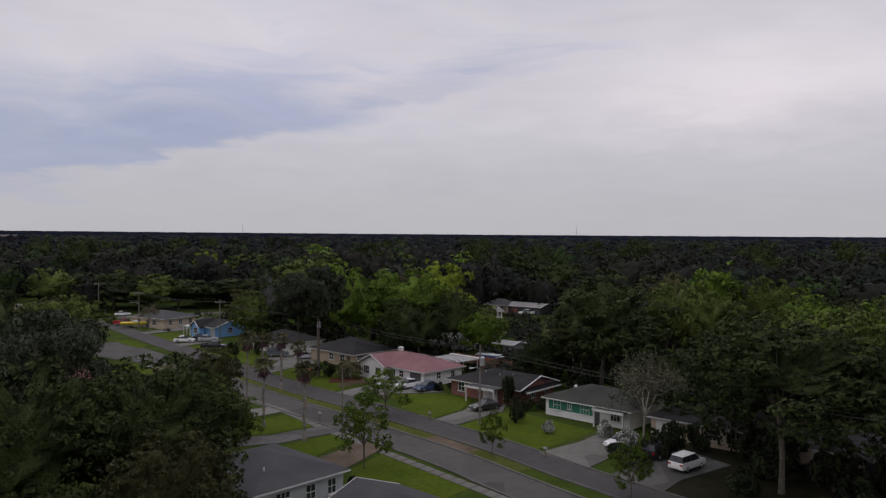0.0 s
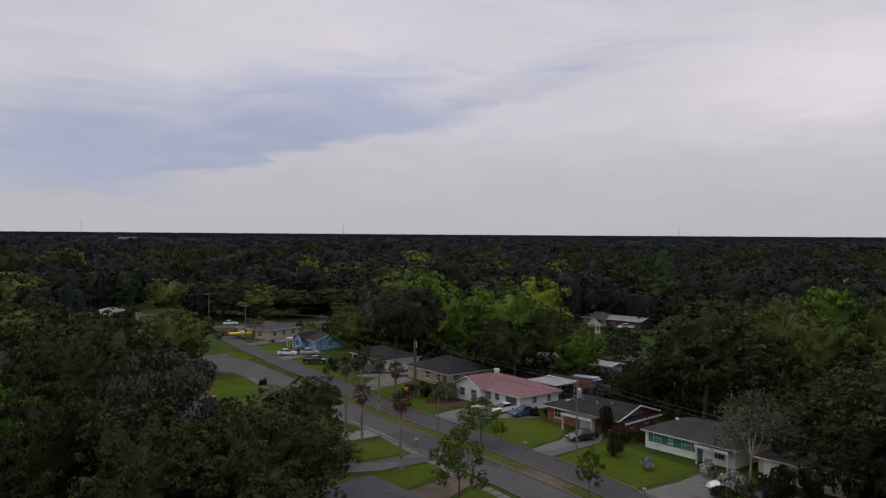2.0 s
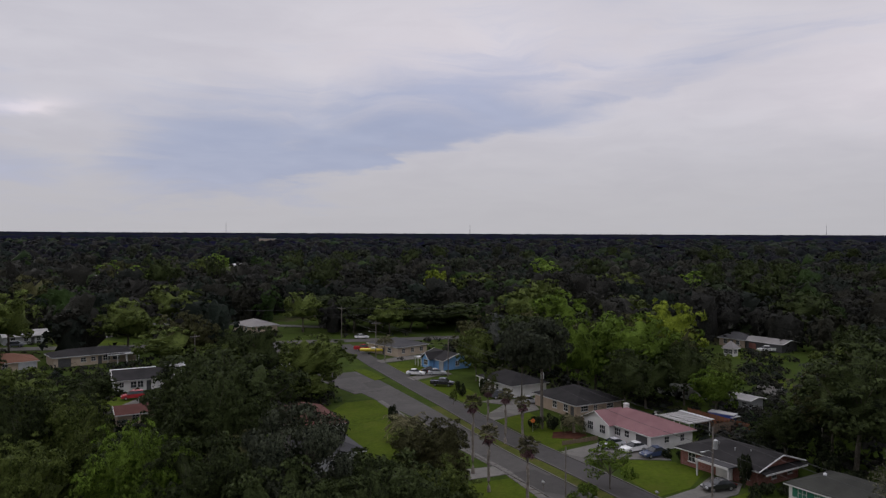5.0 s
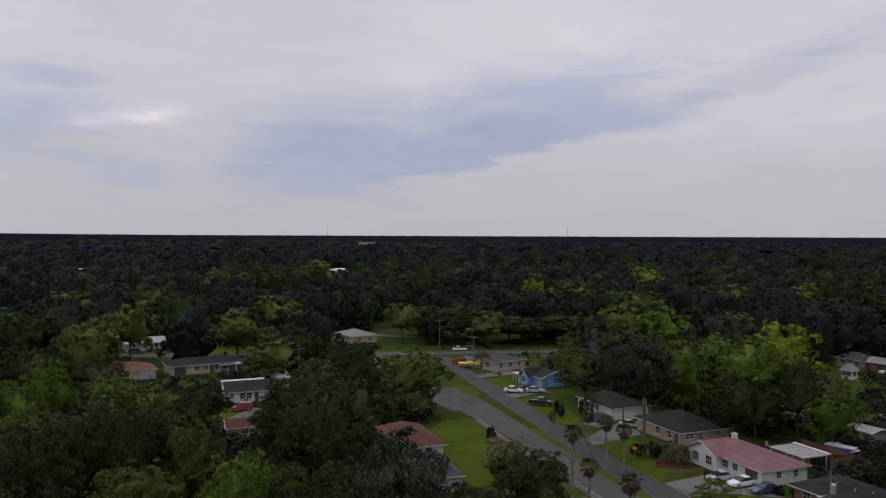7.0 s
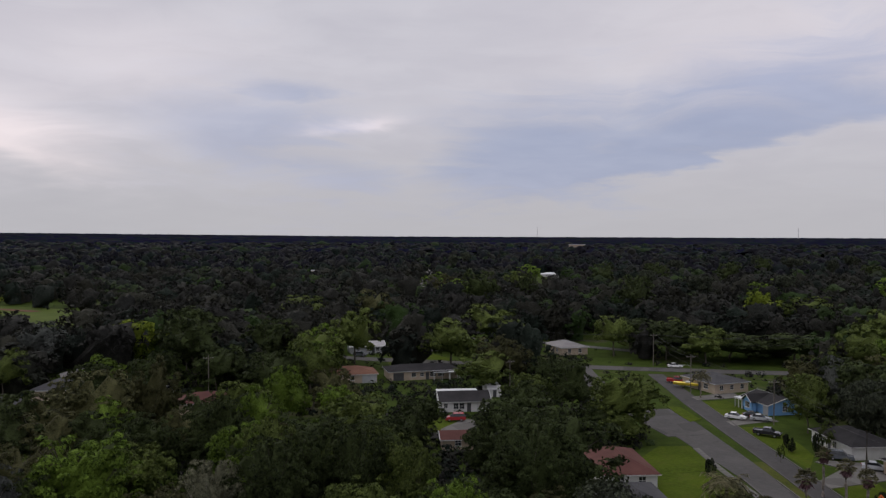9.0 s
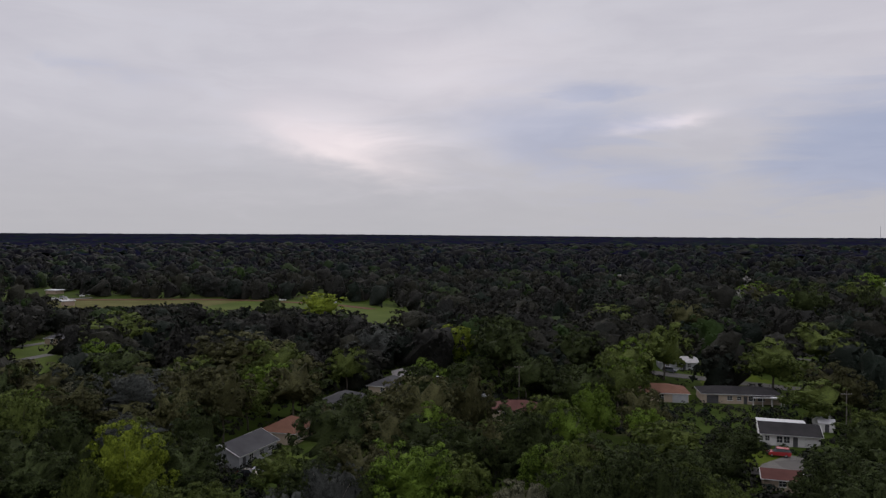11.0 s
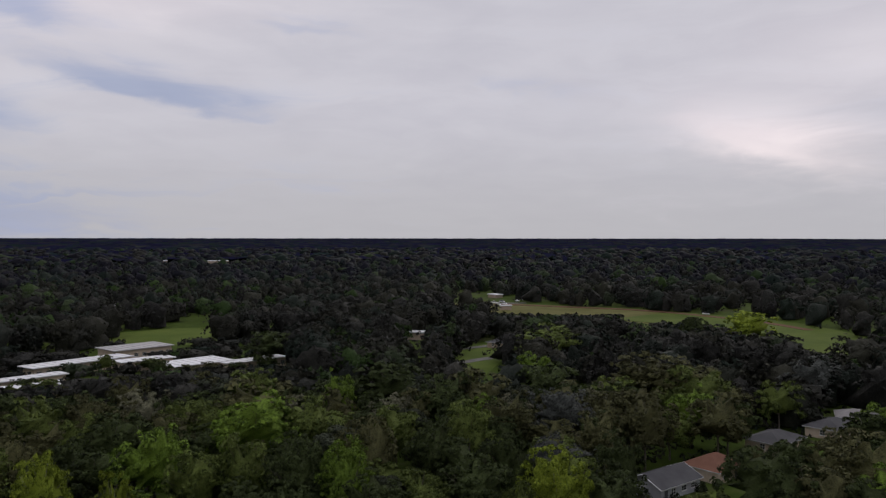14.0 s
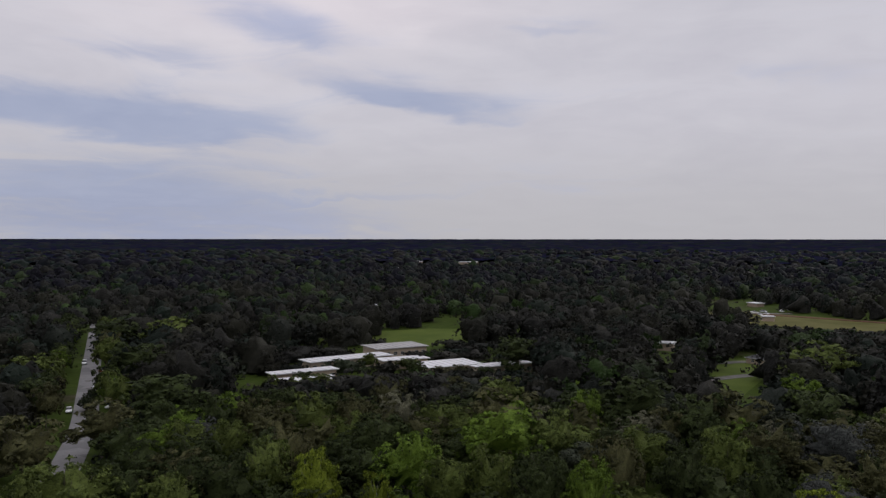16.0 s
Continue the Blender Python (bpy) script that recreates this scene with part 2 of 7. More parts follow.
PALE_BARK = surface("pale_bark", (0.15, 0.135, 0.1125), (0.315, 0.2925, 0.255), 1.5, 0.9, 9, 0.5)
PALM_BARK = surface("palm_bark", (0.12, 0.10, 0.085), (0.27, 0.24, 0.21), 3.0, 0.95, 18, 0.6)
POLE_WOOD = surface("weathered_pole_wood", (0.10, 0.085, 0.075), (0.21, 0.19, 0.17), 2.0, 0.9, 25, 0.4)
DIRT = surface("brown_dirt", (0.06349, 0.04788, 0.03419), (0.1273, 0.0999, 0.07548), 0.5, 0.95, 6.0, 0.4)
KERB = surface("pale_kerb_concrete", (0.06926, 0.06653, 0.06149), (0.1117, 0.1066, 0.09842), 0.6, 0.9, 8.0, 0.3)
MEADOW = surface("dry_meadow_grass", (0.05648, 0.05914, 0.01476), (0.1061, 0.09857, 0.03692), 0.05, 0.95, 1.5, 0.4)
PARK = surface("bright_park_grass", (0.03923, 0.06, 0.01048), (0.07586, 0.09909, 0.02094), 0.05, 0.95, 1.5, 0.4)
RED_DIRT = surface("red_running_track", (0.07844, 0.04003, 0.02686), (0.1221, 0.06838, 0.04884), 0.05, 0.95, 1.0, 0.3)
# leaf litter darkened past its own tone: tree shade put into the colour
SHADED_LITTER = surface("shade_darkened_litter", (0.00888, 0.009324, 0.005328), (0.02442, 0.02309, 0.01332), 0.5, 0.95, 7.0, 0.5)
RED_SOIL = surface("bare_red_soil", (0.055, 0.028, 0.016), (0.115, 0.062, 0.036), 0.6, 0.95, 6.0, 0.5)
MULCH = surface("dark_red_mulch", (0.033, 0.0145, 0.0106), (0.0792, 0.033, 0.0224), 1.0, 0.95, 12.0, 0.6)
WHITE_WALL = surface("white_painted_block", (0.5412, 0.533, 0.5166), (0.656, 0.6478, 0.6396), 0.8, 0.8, 12, 0.15)
CREAM_WALL = surface("cream_stucco", (0.37, 0.296, 0.222), (0.4736, 0.3922, 0.3108), 0.8, 0.85, 12, 0.2)
TAN_WALL = surface("tan_brick_wall", (0.2992, 0.2312, 0.1734), (0.408, 0.3264, 0.255), 0.9, 0.85, 9, 0.3)
GREY_WALL = surface("grey_siding", (0.2952, 0.3034, 0.3157), (0.3854, 0.3936, 0.4018), 0.8, 0.8, 12, 0.15)
BLUE_WALL = surface("sky_blue_siding", (0.13, 0.29, 0.55), (0.19, 0.38, 0.66), 0.8, 0.75, 12, 0.15)
GREEN_WALL = surface("dark_green_paint", (0.010, 0.10, 0.062), (0.018, 0.15, 0.095), 0.8, 0.7, 12, 0.15)
PINK_ROOF = surface("pink_red_shingles", (0.1554, 0.07992, 0.0851), (0.2124, 0.1169, 0.1214), 0.35, 0.85, 5.0, 0.4)
RED_ROOF = surface("rust_red_shingles", (0.06475, 0.02694, 0.02279), (0.1036, 0.04662, 0.03885), 0.35, 0.85, 5.0, 0.4)
ORANGE_ROOF = surface("orange_brown_shingles", (0.101, 0.04848, 0.03151), (0.1495, 0.07677, 0.05253), 0.35, 0.85, 5.0, 0.4)
DARK_ROOF = surface("charcoal_shingles", (0.01258, 0.01184, 0.01258), (0.0296, 0.02812, 0.02886), 0.35, 0.85, 5.0, 0.4)
GREY_ROOF = surface("grey_shingles", (0.03915, 0.03915, 0.04174), (0.06497, 0.06394, 0.0666), 0.3, 0.85, 5.0, 0.4)
OLIVE_ROOF = surface("mossy_grey_shingles", (0.02612, 0.02686, 0.0239), (0.04662, 0.04773, 0.04174), 0.35, 0.85, 5.0, 0.4)
PALE_ROOF = surface("pale_grey_shingles", (0.1554, 0.1473, 0.1428), (0.2176, 0.2072, 0.202), 0.3, 0.85, 5.0, 0.4)
METAL_ROOF = surface("white_metal_roof", (0.449, 0.449, 0.4551), (0.534, 0.534, 0.5401), 0.15, 0.5, 3.0, 0.1)
RUST_METAL = surface("weathered_metal_roof", (0.1924, 0.185, 0.1813), (0.3404, 0.333, 0.3256), 0.6, 0.6, 5.0, 0.2)
TRIM = surface("white_trim_paint", (0.4488, 0.442, 0.4352), (0.544, 0.5372, 0.5304), 1.0, 0.6, 20, 0.1)
# dark paint of doors and fittings, also the shade inside a carport
DARK_TRIM_AND_SHADE = surface("dark_trim_and_carport_shade", (0.035, 0.035, 0.038), (0.07, 0.07, 0.075), 1.0, 0.6, 20, 0.1)
STEEL = surface("galvanised_steel", (0.36, 0.37, 0.38), (0.52, 0.53, 0.54), 2.0, 0.45, 20, 0.1, 0.7)
RUBBER = surface("tyre_rubber", (0.015, 0.015, 0.016), (0.03, 0.03, 0.032), 4.0, 0.9, 40, 0.2)
RIM = surface("alloy_rim", (0.35, 0.35, 0.36), (0.55, 0.55, 0.56), 3.0, 0.35, 30, 0.1, 0.9)
FENCE = surface("weathered_fence_boards", (0.10, 0.075, 0.055), (0.22, 0.165, 0.125), 1.5, 0.9, 12, 0.4)
RUST_FENCE = surface("rust_stained_fence", (0.14, 0.06, 0.035), (0.26, 0.12, 0.07), 1.5, 0.9, 12, 0.4)
BRICK_RED = surface("faded_red_boards", (0.16, 0.065, 0.055), (0.26, 0.12, 0.10), 1.5, 0.9, 12, 0.4)
CABLE = surface("black_cable", (0.02, 0.02, 0.022), (0.04, 0.04, 0.042), 3.0, 0.7, 20, 0.0)
TARP = surface("blue_tarpaulin", (0.02, 0.045, 0.19), (0.04, 0.08, 0.29), 1.0, 0.5, 6, 0.3)
YELLOW = surface("yellow_gelcoat", (0.62, 0.47, 0.03), (0.75, 0.60, 0.06), 1.0, 0.4, 10, 0.0)
ORANGE_SIGN = surface("orange_sign_face", (0.75, 0.17, 0.03), (0.85, 0.22, 0.05), 1.0, 0.5, 10, 0.0)


def pavement_surface(name, dark, light, patch_tone, crack=0.6, oil=0.5):
    """Worn asphalt or concrete: mottling, relaid patches, cracks, oil spots and fine grit."""
    m, t, b = base(name)
    p = coords(t)
    broad, middle, grit = noise_at(t, p, 0.11, 5.0), noise_at(t, p, 0.8, 4.0, 0.6), noise_at(t, p, 9.0, 3.0)
    v = maths(t, "ADD", maths(t, "MULTIPLY", broad, 0.45), maths(t, "ADD", maths(t, "MULTIPLY", middle, 0.35), maths(t, "MULTIPLY", grit, 0.2)))
    col = ramp(t, v, (0.34, dark), (0.64, light))
    cells = node(t, "ShaderNodeTexVoronoi", Vector=p, Scale=0.16)
    relaid = smooth(t, node(t, "ShaderNodeSeparateColor", Color=cells.outputs["Color"]).outputs[0], 0.72, 0.76)
    col = mix(t, maths(t, "MULTIPLY", relaid, 0.55), col, (*patch_tone, 1))
    seam = t.nodes.new("ShaderNodeTexVoronoi")
    seam.feature = "DISTANCE_TO_EDGE"
    wander = t.nodes.new("ShaderNodeVectorMath")
    wander.operation = "ADD"
    shift = node(t, "ShaderNodeTexNoise", Vector=p, Scale=0.9, Detail=3.0)
    t.links.new(p, wander.inputs[0])
    t.links.new(shift.outputs[1], wander.inputs[1])
    t.links.new(wander.outputs[0], seam.inputs["Vector"])
    seam.inputs["Scale"].default_value = 0.3
    line = maths(t, "SUBTRACT", 1.0, smooth(t, seam.outputs["Distance"], 0.002, 0.014))
    col = mix(t, maths(t, "MULTIPLY", line, crack), col, tuple(0.4 * c for c in dark) + (1,))
    spots = smooth(t, noise_at(t, p, 0.55, 2.0), 0.66, 0.76)
    col = mix(t, maths(t, "MULTIPLY", spots, oil), col, tuple(0.5 * c for c in dark) + (1,))
    t.links.new(col, b.inputs["Base Color"])
    b.inputs["Roughness"].default_value, b.inputs["Specular IOR Level"].default_value = 0.88, 0.15
    bump(t, b, grit, 0.35)
    return m


def turf(name, dark, light, dry, worn, share=0.5):
    """Grass: tufts, darker and drier drifts, worn spots of bare earth."""
    m, t, b = base(name)
    p = coords(t)
    drift, tuft, blade = noise_at(t, p, 0.14, 4.0, 0.6), noise_at(t, p, 1.3, 4.0, 0.65), noise_at(t, p, 6.5, 3.0, 0.7)
    v = maths(t, "ADD", maths(t, "MULTIPLY", drift, 0.3), maths(t, "ADD", maths(t, "MULTIPLY", tuft, 0.4), maths(t, "MULTIPLY", blade, 0.3)))
    col = ramp(t, v, (0.34, dark), (0.64, light))
    col = mix(t, maths(t, "MULTIPLY", smooth(t, noise_at(t, p, 0.3, 4.0), 0.5, 0.7), share), col, (*dry, 1))
    col = mix(t, maths(t, "MULTIPLY", smooth(t, noise_at(t, p, 0.45, 5.0, 0.65), 0.62, 0.72), share), col, (*worn, 1))
    t.links.new(col, b.inputs["Base Color"])
    b.inputs["Roughness"].default_value, b.inputs["Specular IOR Level"].default_value = 0.95, 0.03
    bump(t, b, blade, 0.8, 0.06)
    return m


def brick_wall():
    m, t, b = base("red_brick_wall")
    p = coords(t)
    n = noise_at(t, p, 0.7, 4.0)
    f = noise_at(t, p, 9.0, 3.0)
    col = ramp(t, maths(t, "ADD", maths(t, "MULTIPLY", n, 0.6), maths(t, "MULTIPLY", f, 0.4)), (0.3, (0.115, 0.036, 0.028)), (0.7, (0.215, 0.074, 0.056)))
    w = t.nodes.new("ShaderNodeTexWave")
    w.bands_direction = "Z"
    t.links.new(p, w.inputs[0])
    w.inputs[1].default_value, w.inputs[2].default_value = 2.1, 0.4
    joint = smooth(t, w.outputs[1], 0.9, 0.99)
    col = mix(t, maths(t, "MULTIPLY", joint, 0.6), col, (0.34, 0.30, 0.27, 1))
    t.links.new(col, b.inputs["Base Color"])
    b.inputs["Roughness"].default_value = 0.9
    bump(t, b, f, 0.3)
    return m


BRICK_WALL = brick_wall()
ASPHALT = pavement_surface("worn_asphalt", (0.05242, 0.04963, 0.04745), (0.08578, 0.08102, 0.07557), (0.03772, 0.0357, 0.03413), 0.22, 0.4)
ASPHALT_PALE = pavement_surface("sun_bleached_asphalt", (0.1369, 0.1332, 0.1317), (0.2035, 0.1983, 0.1939), (0.1027, 0.0999, 0.0988), 0.22, 0.3)
ASPHALT_DARK = pavement_surface("dark_asphalt", (0.03878, 0.0367, 0.03633), (0.0683, 0.0646, 0.06186), (0.0582, 0.0551, 0.0545), 0.22, 0.4)
CONCRETE = pavement_surface("weathered_concrete", (0.09055, 0.08531, 0.07749), (0.1589, 0.1511, 0.14), (0.06336, 0.05975, 0.05421), 0.22, 0.45)
CONCRETE_DARK = pavement_surface("stained_concrete", (0.06016, 0.05802, 0.05587), (0.1162, 0.1117, 0.1058), (0.0421, 0.0406, 0.0391), 0.22, 0.4)
LAWN = turf("mown_grass", (0.02396, 0.04019, 0.004637), (0.07573, 0.1028, 0.01082), (0.0714, 0.0756, 0.01512), (0.0588, 0.04704, 0.02184), 0.4)
VERGE = turf("rough_verge_grass", (0.03165, 0.04114, 0.007912), (0.08308, 0.09099, 0.02374), (0.086, 0.07912, 0.0258), (0.0817, 0.0645, 0.04128), 0.7)


def glass_dark():
    m, t, b = base("window_glass")
    col = ramp(t, noise_at(t, coords(t), 1.2, 2.0), (0.35, (0.012, 0.014, 0.016)), (0.7, (0.045, 0.05, 0.055)))
    t.links.new(col, b.inputs["Base Color"])
    b.inputs["Roughness"].default_value = 0.08
    return m


GLASS = glass_dark()


def paint(name, colour, rough=0.25):
    m, t, b = base(name)
    f = noise_at(t, coords(t), 2.0, 3.0)
    col = ramp(t, f, (0.3, tuple(c * 0.85 for c in colour)), (0.7, colour))
    t.links.new(col, b.inputs["Base Color"])
    b.inputs["Roughness"].default_value = rough
    b.inputs["Coat Weight"].default_value = 0.4
    return m


CAR = {
    "white": paint("white_car_paint", (0.78, 0.78, 0.77)),
    "silver": paint("silver_car_paint", (0.46, 0.47, 0.49)),
    "grey": paint("dark_grey_car_paint", (0.10, 0.11, 0.125)),
    "black": paint("black_car_paint", (0.018, 0.018, 0.02)),
    "blue": paint("dark_blue_car_paint", (0.045, 0.065, 0.13)),
    "red": paint("red_car_paint", (0.36, 0.03, 0.035)),
}
LAMP_RED = paint("red_tail_lens", (0.30, 0.01, 0.01))
LAMP_CLEAR = paint("clear_head_lens", (0.55, 0.56, 0.57))


def ground_material():
    """Rough grass, with worn earth and leaf litter in drifts."""
    m, t, b = base("rough_grass_ground")
    p = coords(t)
    a, c, f = noise_at(t, p, 0.03, 6.0), noise_at(t, p, 0.25, 5.0), noise_at(t, p, 4.0, 3.0)
    grass = ramp(t, maths(t, "ADD", maths(t, "MULTIPLY", c, 0.6), maths(t, "MULTIPLY", f, 0.4)), (0.3, (0.020, 0.033, 0.0062)), (0.7, (0.048, 0.070, 0.0122)))
    litter = ramp(t, c, (0.3, (0.0297, 0.0264, 0.0158)), (0.7, (0.066, 0.0561, 0.0363)))
    col = mix(t, smooth(t, maths(t, "ADD", maths(t, "MULTIPLY", a, 0.7), maths(t, "MULTIPLY", c, 0.3)), 0.52, 0.66), grass, litter)
    t.links.new(col, b.inputs["Base Color"])
    b.inputs["Roughness"].default_value, b.inputs["Specular IOR Level"].default_value = 0.95, 0.03
    bump(t, b, f, 0.5, 0.05)
    return m


GROUND = ground_material()

# ---- helpers for meshes ----
def part(name, bm, material, parent=None, label=""):
    """Links a bmesh, or a mesh, as one object, under a thing or a part."""
    if isinstance(bm, bmesh.types.BMesh):
        me = bpy.data.meshes.new(name)
        bm.normal_update()
        bm.to_mesh(me)
        bm.free()
    else:
        me = bm
    if material is not None and not me.materials:
        me.materials.append(material)
    ob = new(name, me)
    ob.parent = parent
    return tagged(ob, label=label)


def ready(name, bm, material):
    me = bpy.data.meshes.new(name)
    bm.normal_update()
    bm.to_mesh(me)
    bm.free()
    me.materials.append(material)
    return me


def thing(name, label, category, m=Matrix(), group="", kind=""):
    ob = new(name)
    ob.empty_display_size = 0.3
    ob.matrix_world = m
    return tagged(ob, label, category, group, kind)


def box(bm, x0, x1, y0, y1, z0, z1):
    v = [bm.verts.new(p) for p in ((x0, y0, z0), (x1, y0, z0), (x1, y1, z0), (x0, y1, z0), (x0, y0, z1), (x1, y0, z1), (x1, y1, z1), (x0, y1, z1))]
    for f in ((3, 2, 1, 0), (4, 5, 6, 7), (0, 1, 5, 4), (1, 2, 6, 5), (2, 3, 7, 6), (3, 0, 4, 7)):
        bm.faces.new([v[i] for i in f])
    return v


def tube(bm, points, radii, seg=7):
    rings = []
    for i, (p, r) in enumerate(zip(points, radii)):
        p = Vector(p)
        a = Vector(points[max(i - 1, 0)])
        b = Vector(points[min(i + 1, len(points) - 1)])
        q = (b - a).to_track_quat("Z", "Y")
        rings.append([bm.verts.new(p + q @ Vector((r * math.cos(k * math.tau / seg), r * math.sin(k * math.tau / seg), 0))) for k in range(seg)])
    for lo, hi in zip(rings, rings[1:]):
        for k in range(seg):
            bm.faces.new((lo[k], lo[(k + 1) % seg], hi[(k + 1) % seg], hi[k]))
    bm.faces.new(rings[-1])
    bm.faces.new(list(reversed(rings[0])))


def mesh_np(name, verts, quads, material, tint=None):
    me = bpy.data.meshes.new(name)
    n, m, k = len(verts), len(quads), quads.shape[1]
    me.vertices.add(n)
    me.vertices.foreach_set("co", np.ascontiguousarray(verts, dtype=np.float32).ravel())
    me.loops.add(m * k)
    me.loops.foreach_set("vertex_index", np.ascontiguousarray(quads, dtype=np.int32).ravel())
    me.polygons.add(m)
    me.polygons.foreach_set("loop_start", np.arange(0, m * k, k, dtype=np.int32))
    if tint is not None:
        at = me.attributes.new("tint", "FLOAT", "FACE")
        at.data.foreach_set("value", np.ascontiguousarray(tint, dtype=np.float32))
    me.update(calc_edges=True)
    me.materials.append(material)
    return me


# ---- ground, roads, lawns ----
def far_rise(r):
    """The land lies level, and rises a little far off."""
    return 38.0 * np.clip((r - 900.0) / 3900.0, 0, 1) ** 1.2


def make_ground():
    radii = np.r_[0.0, np.geomspace(20, 4900, 90)]
    cols = 180
    a = np.linspace(0, 2 * np.pi, cols, endpoint=False)
    rr, aa = np.meshgrid(radii, a, indexing="ij")
    v = np.stack([rr * np.cos(aa), rr * np.sin(aa), far_rise(rr)], -1).reshape(-1, 3)
    i, k = np.meshgrid(np.arange(len(radii) - 1), np.arange(cols), indexing="ij")
    q = np.stack([i * cols + k, (i + 1) * cols + k, (i + 1) * cols + (k + 1) % cols, i * cols + (k + 1) % cols], -1).reshape(-1, 4)
    tagged(part("ground", mesh_np("ground", v, q, GROUND), None), "rough green and brown grassy ground of a flat suburb", "ground", kind="structure")


make_ground()


def ribbon(points, width, z0, z1, step=4.0):
    """A slab along a bending line; width may be one number or one a point."""
    widths = width if isinstance(width, (list, tuple)) else [width] * len(points)
    fine = []
    n = len(points)
    for i in range(n - 1):
        p0, p1, p2, p3 = (np.array(points[min(max(j, 0), n - 1)], float) for j in (i - 1, i, i + 1, i + 2))
        m = max(2, int(np.linalg.norm(p2 - p1) / step))
        for s in np.linspace(0, 1, m, endpoint=i == n - 2):
            p = 0.5 * (2 * p1 + (p2 - p0) * s + (2 * p0 - 5 * p1 + 4 * p2 - p3) * s * s + (3 * p1 - p0 - 3 * p2 + p3) * s**3)
            fine.append((*p, widths[i] + (widths[i + 1] - widths[i]) * s))
    bm = bmesh.new()
    rows = []
    for i, (x, y, w) in enumerate(fine):
        a, b = fine[max(i - 1, 0)], fine[min(i + 1, len(fine) - 1)]
        d = Vector((b[0] - a[0], b[1] - a[1])).normalized()
        nx, ny = -d.y * w / 2, d.x * w / 2
        rows.append([bm.verts.new(p) for p in ((x + nx, y + ny, z0), (x + nx, y + ny, z1), (x - nx, y - ny, z1), (x - nx, y - ny, z0))])
    for lo, hi in zip(rows, rows[1:]):
        for k in range(3):
            bm.faces.new((lo[k], lo[k + 1], hi[k + 1], hi[k]))
    for end in (rows[0], rows[-1]):
        bm.faces.new(end)
    bmesh.ops.recalc_face_normals(bm, faces=bm.faces)
    return bm


def slab(corners, z0, z1):
    bm = bmesh.new()
    lo = [bm.verts.new((x, y, z0)) for x, y in corners]
    hi = [bm.verts.new((x, y, z1)) for x, y in corners]
    n = len(corners)
    bm.faces.new(hi)
    for k in range(n):
        bm.faces.new((lo[k], lo[(k + 1) % n], hi[(k + 1) % n], hi[k]))
    bmesh.ops.recalc_face_normals(bm, faces=bm.faces)
    return bm


def offset(points, d):
    out = []
    for i, p in enumerate(points):
        a, b = points[max(i - 1, 0)], points[min(i + 1, len(points) - 1)]
        u = Vector((b[0] - a[0], b[1] - a[1])).normalized()
        out.append((p[0] - u.y * d, p[1] + u.x * d))
    return out


LANE_A = [(46, 24), (10.2, 70.2), (1.2, 82.6), (-14.0, 99.8), (-27.0, 113.8), (-41.2, 130.8), (-53.8, 144.2), (-66, 157), (-77, 169)]
LANE_B = [(54, 30), (18.2, 72.6), (6.2, 88.6), (-10.6, 107.4), (-25.6, 123.2), (-42.6, 144.2), (-56.0, 160.4), (-71, 179), (-82, 193), (-97, 212)]
CROSS = [(-62, 150), (-78, 163), (-96, 178), (-112, 196), (-122, 209)]
FAR_ROAD = [(-190, 170), (-150, 190), (-122, 207), (-98, 221), (-66, 241), (-10, 282), (60, 330)]
CURVE_ROAD = [(-176, 203), (-190, 205), (-203, 214), (-203, 226), (-190, 236), (-160, 246), (-122, 250)]
WEST_ROAD = [(-98.8, -125.6), (-128.8, -152.6), (-152.8, -175.6), (-185.8, -211.6), (-226.8, -256.6), (-318.8, -357.6), (-362.8, -405.6)]
tagged(part("road_near", ribbon(LANE_A, [5.2] * 5 + [5.6, 7.5, 9, 9], -0.2, 0.05), ASPHALT), "worn grey asphalt street beside a grass median", "road", kind="structure")
tagged(part("road_far_lane", ribbon(LANE_B, [4.6] * 6 + [5, 5.5, 5, 4.5], -0.2, 0.058), ASPHALT_DARK), "dark patched asphalt street along house fronts", "road", kind="structure")
tagged(part("road_cross", ribbon(CROSS, 8.0, -0.2, 0.064), ASPHALT), "grey asphalt side street at a junction", "road", kind="structure")
tagged(part("road_back", ribbon(FAR_ROAD, 7.0, -0.2, 0.07), ASPHALT), "grey asphalt street behind the houses", "road", kind="structure")
tagged(part("road_curve", ribbon(CURVE_ROAD, 5.0, -0.2, 0.076), CONCRETE_DARK), "pale winding lane round a grass plot", "road", kind="structure")
tagged(part("road_distant", ribbon([(-318, 352), (-333, 371), (-420, 470), (-520, 588), (-620, 704), (-720, 818)], [8.0] * 6, -0.2, 0.3), CONCRETE), "pale straight street far off among trees", "road", kind="structure")
tagged(part("road_west", ribbon(WEST_ROAD, [7.2] * 7, -0.2, 0.05), ASPHALT_PALE), "pale grey straight residential street with parked cars", "road", kind="structure")


def kerb(points):
    tagged(part("kerb", ribbon(points, 0.28, -0.1, 0.15), KERB), "pale worn concrete kerb along the street", "kerb", kind="structure")


kerb(offset(LANE_A[:6], 2.72))
kerb(offset(LANE_A[:6], -2.72))
kerb(offset(LANE_B[:8], 2.44))
kerb(offset(LANE_B[:8], -2.44))
SIDEWALK = [(24, 47), (5.3, 70.8), (-5.1, 83.4), (-14.6, 94.8), (-22.7, 105.6), (-34, 117), (-49, 133), (-57, 142.6)]


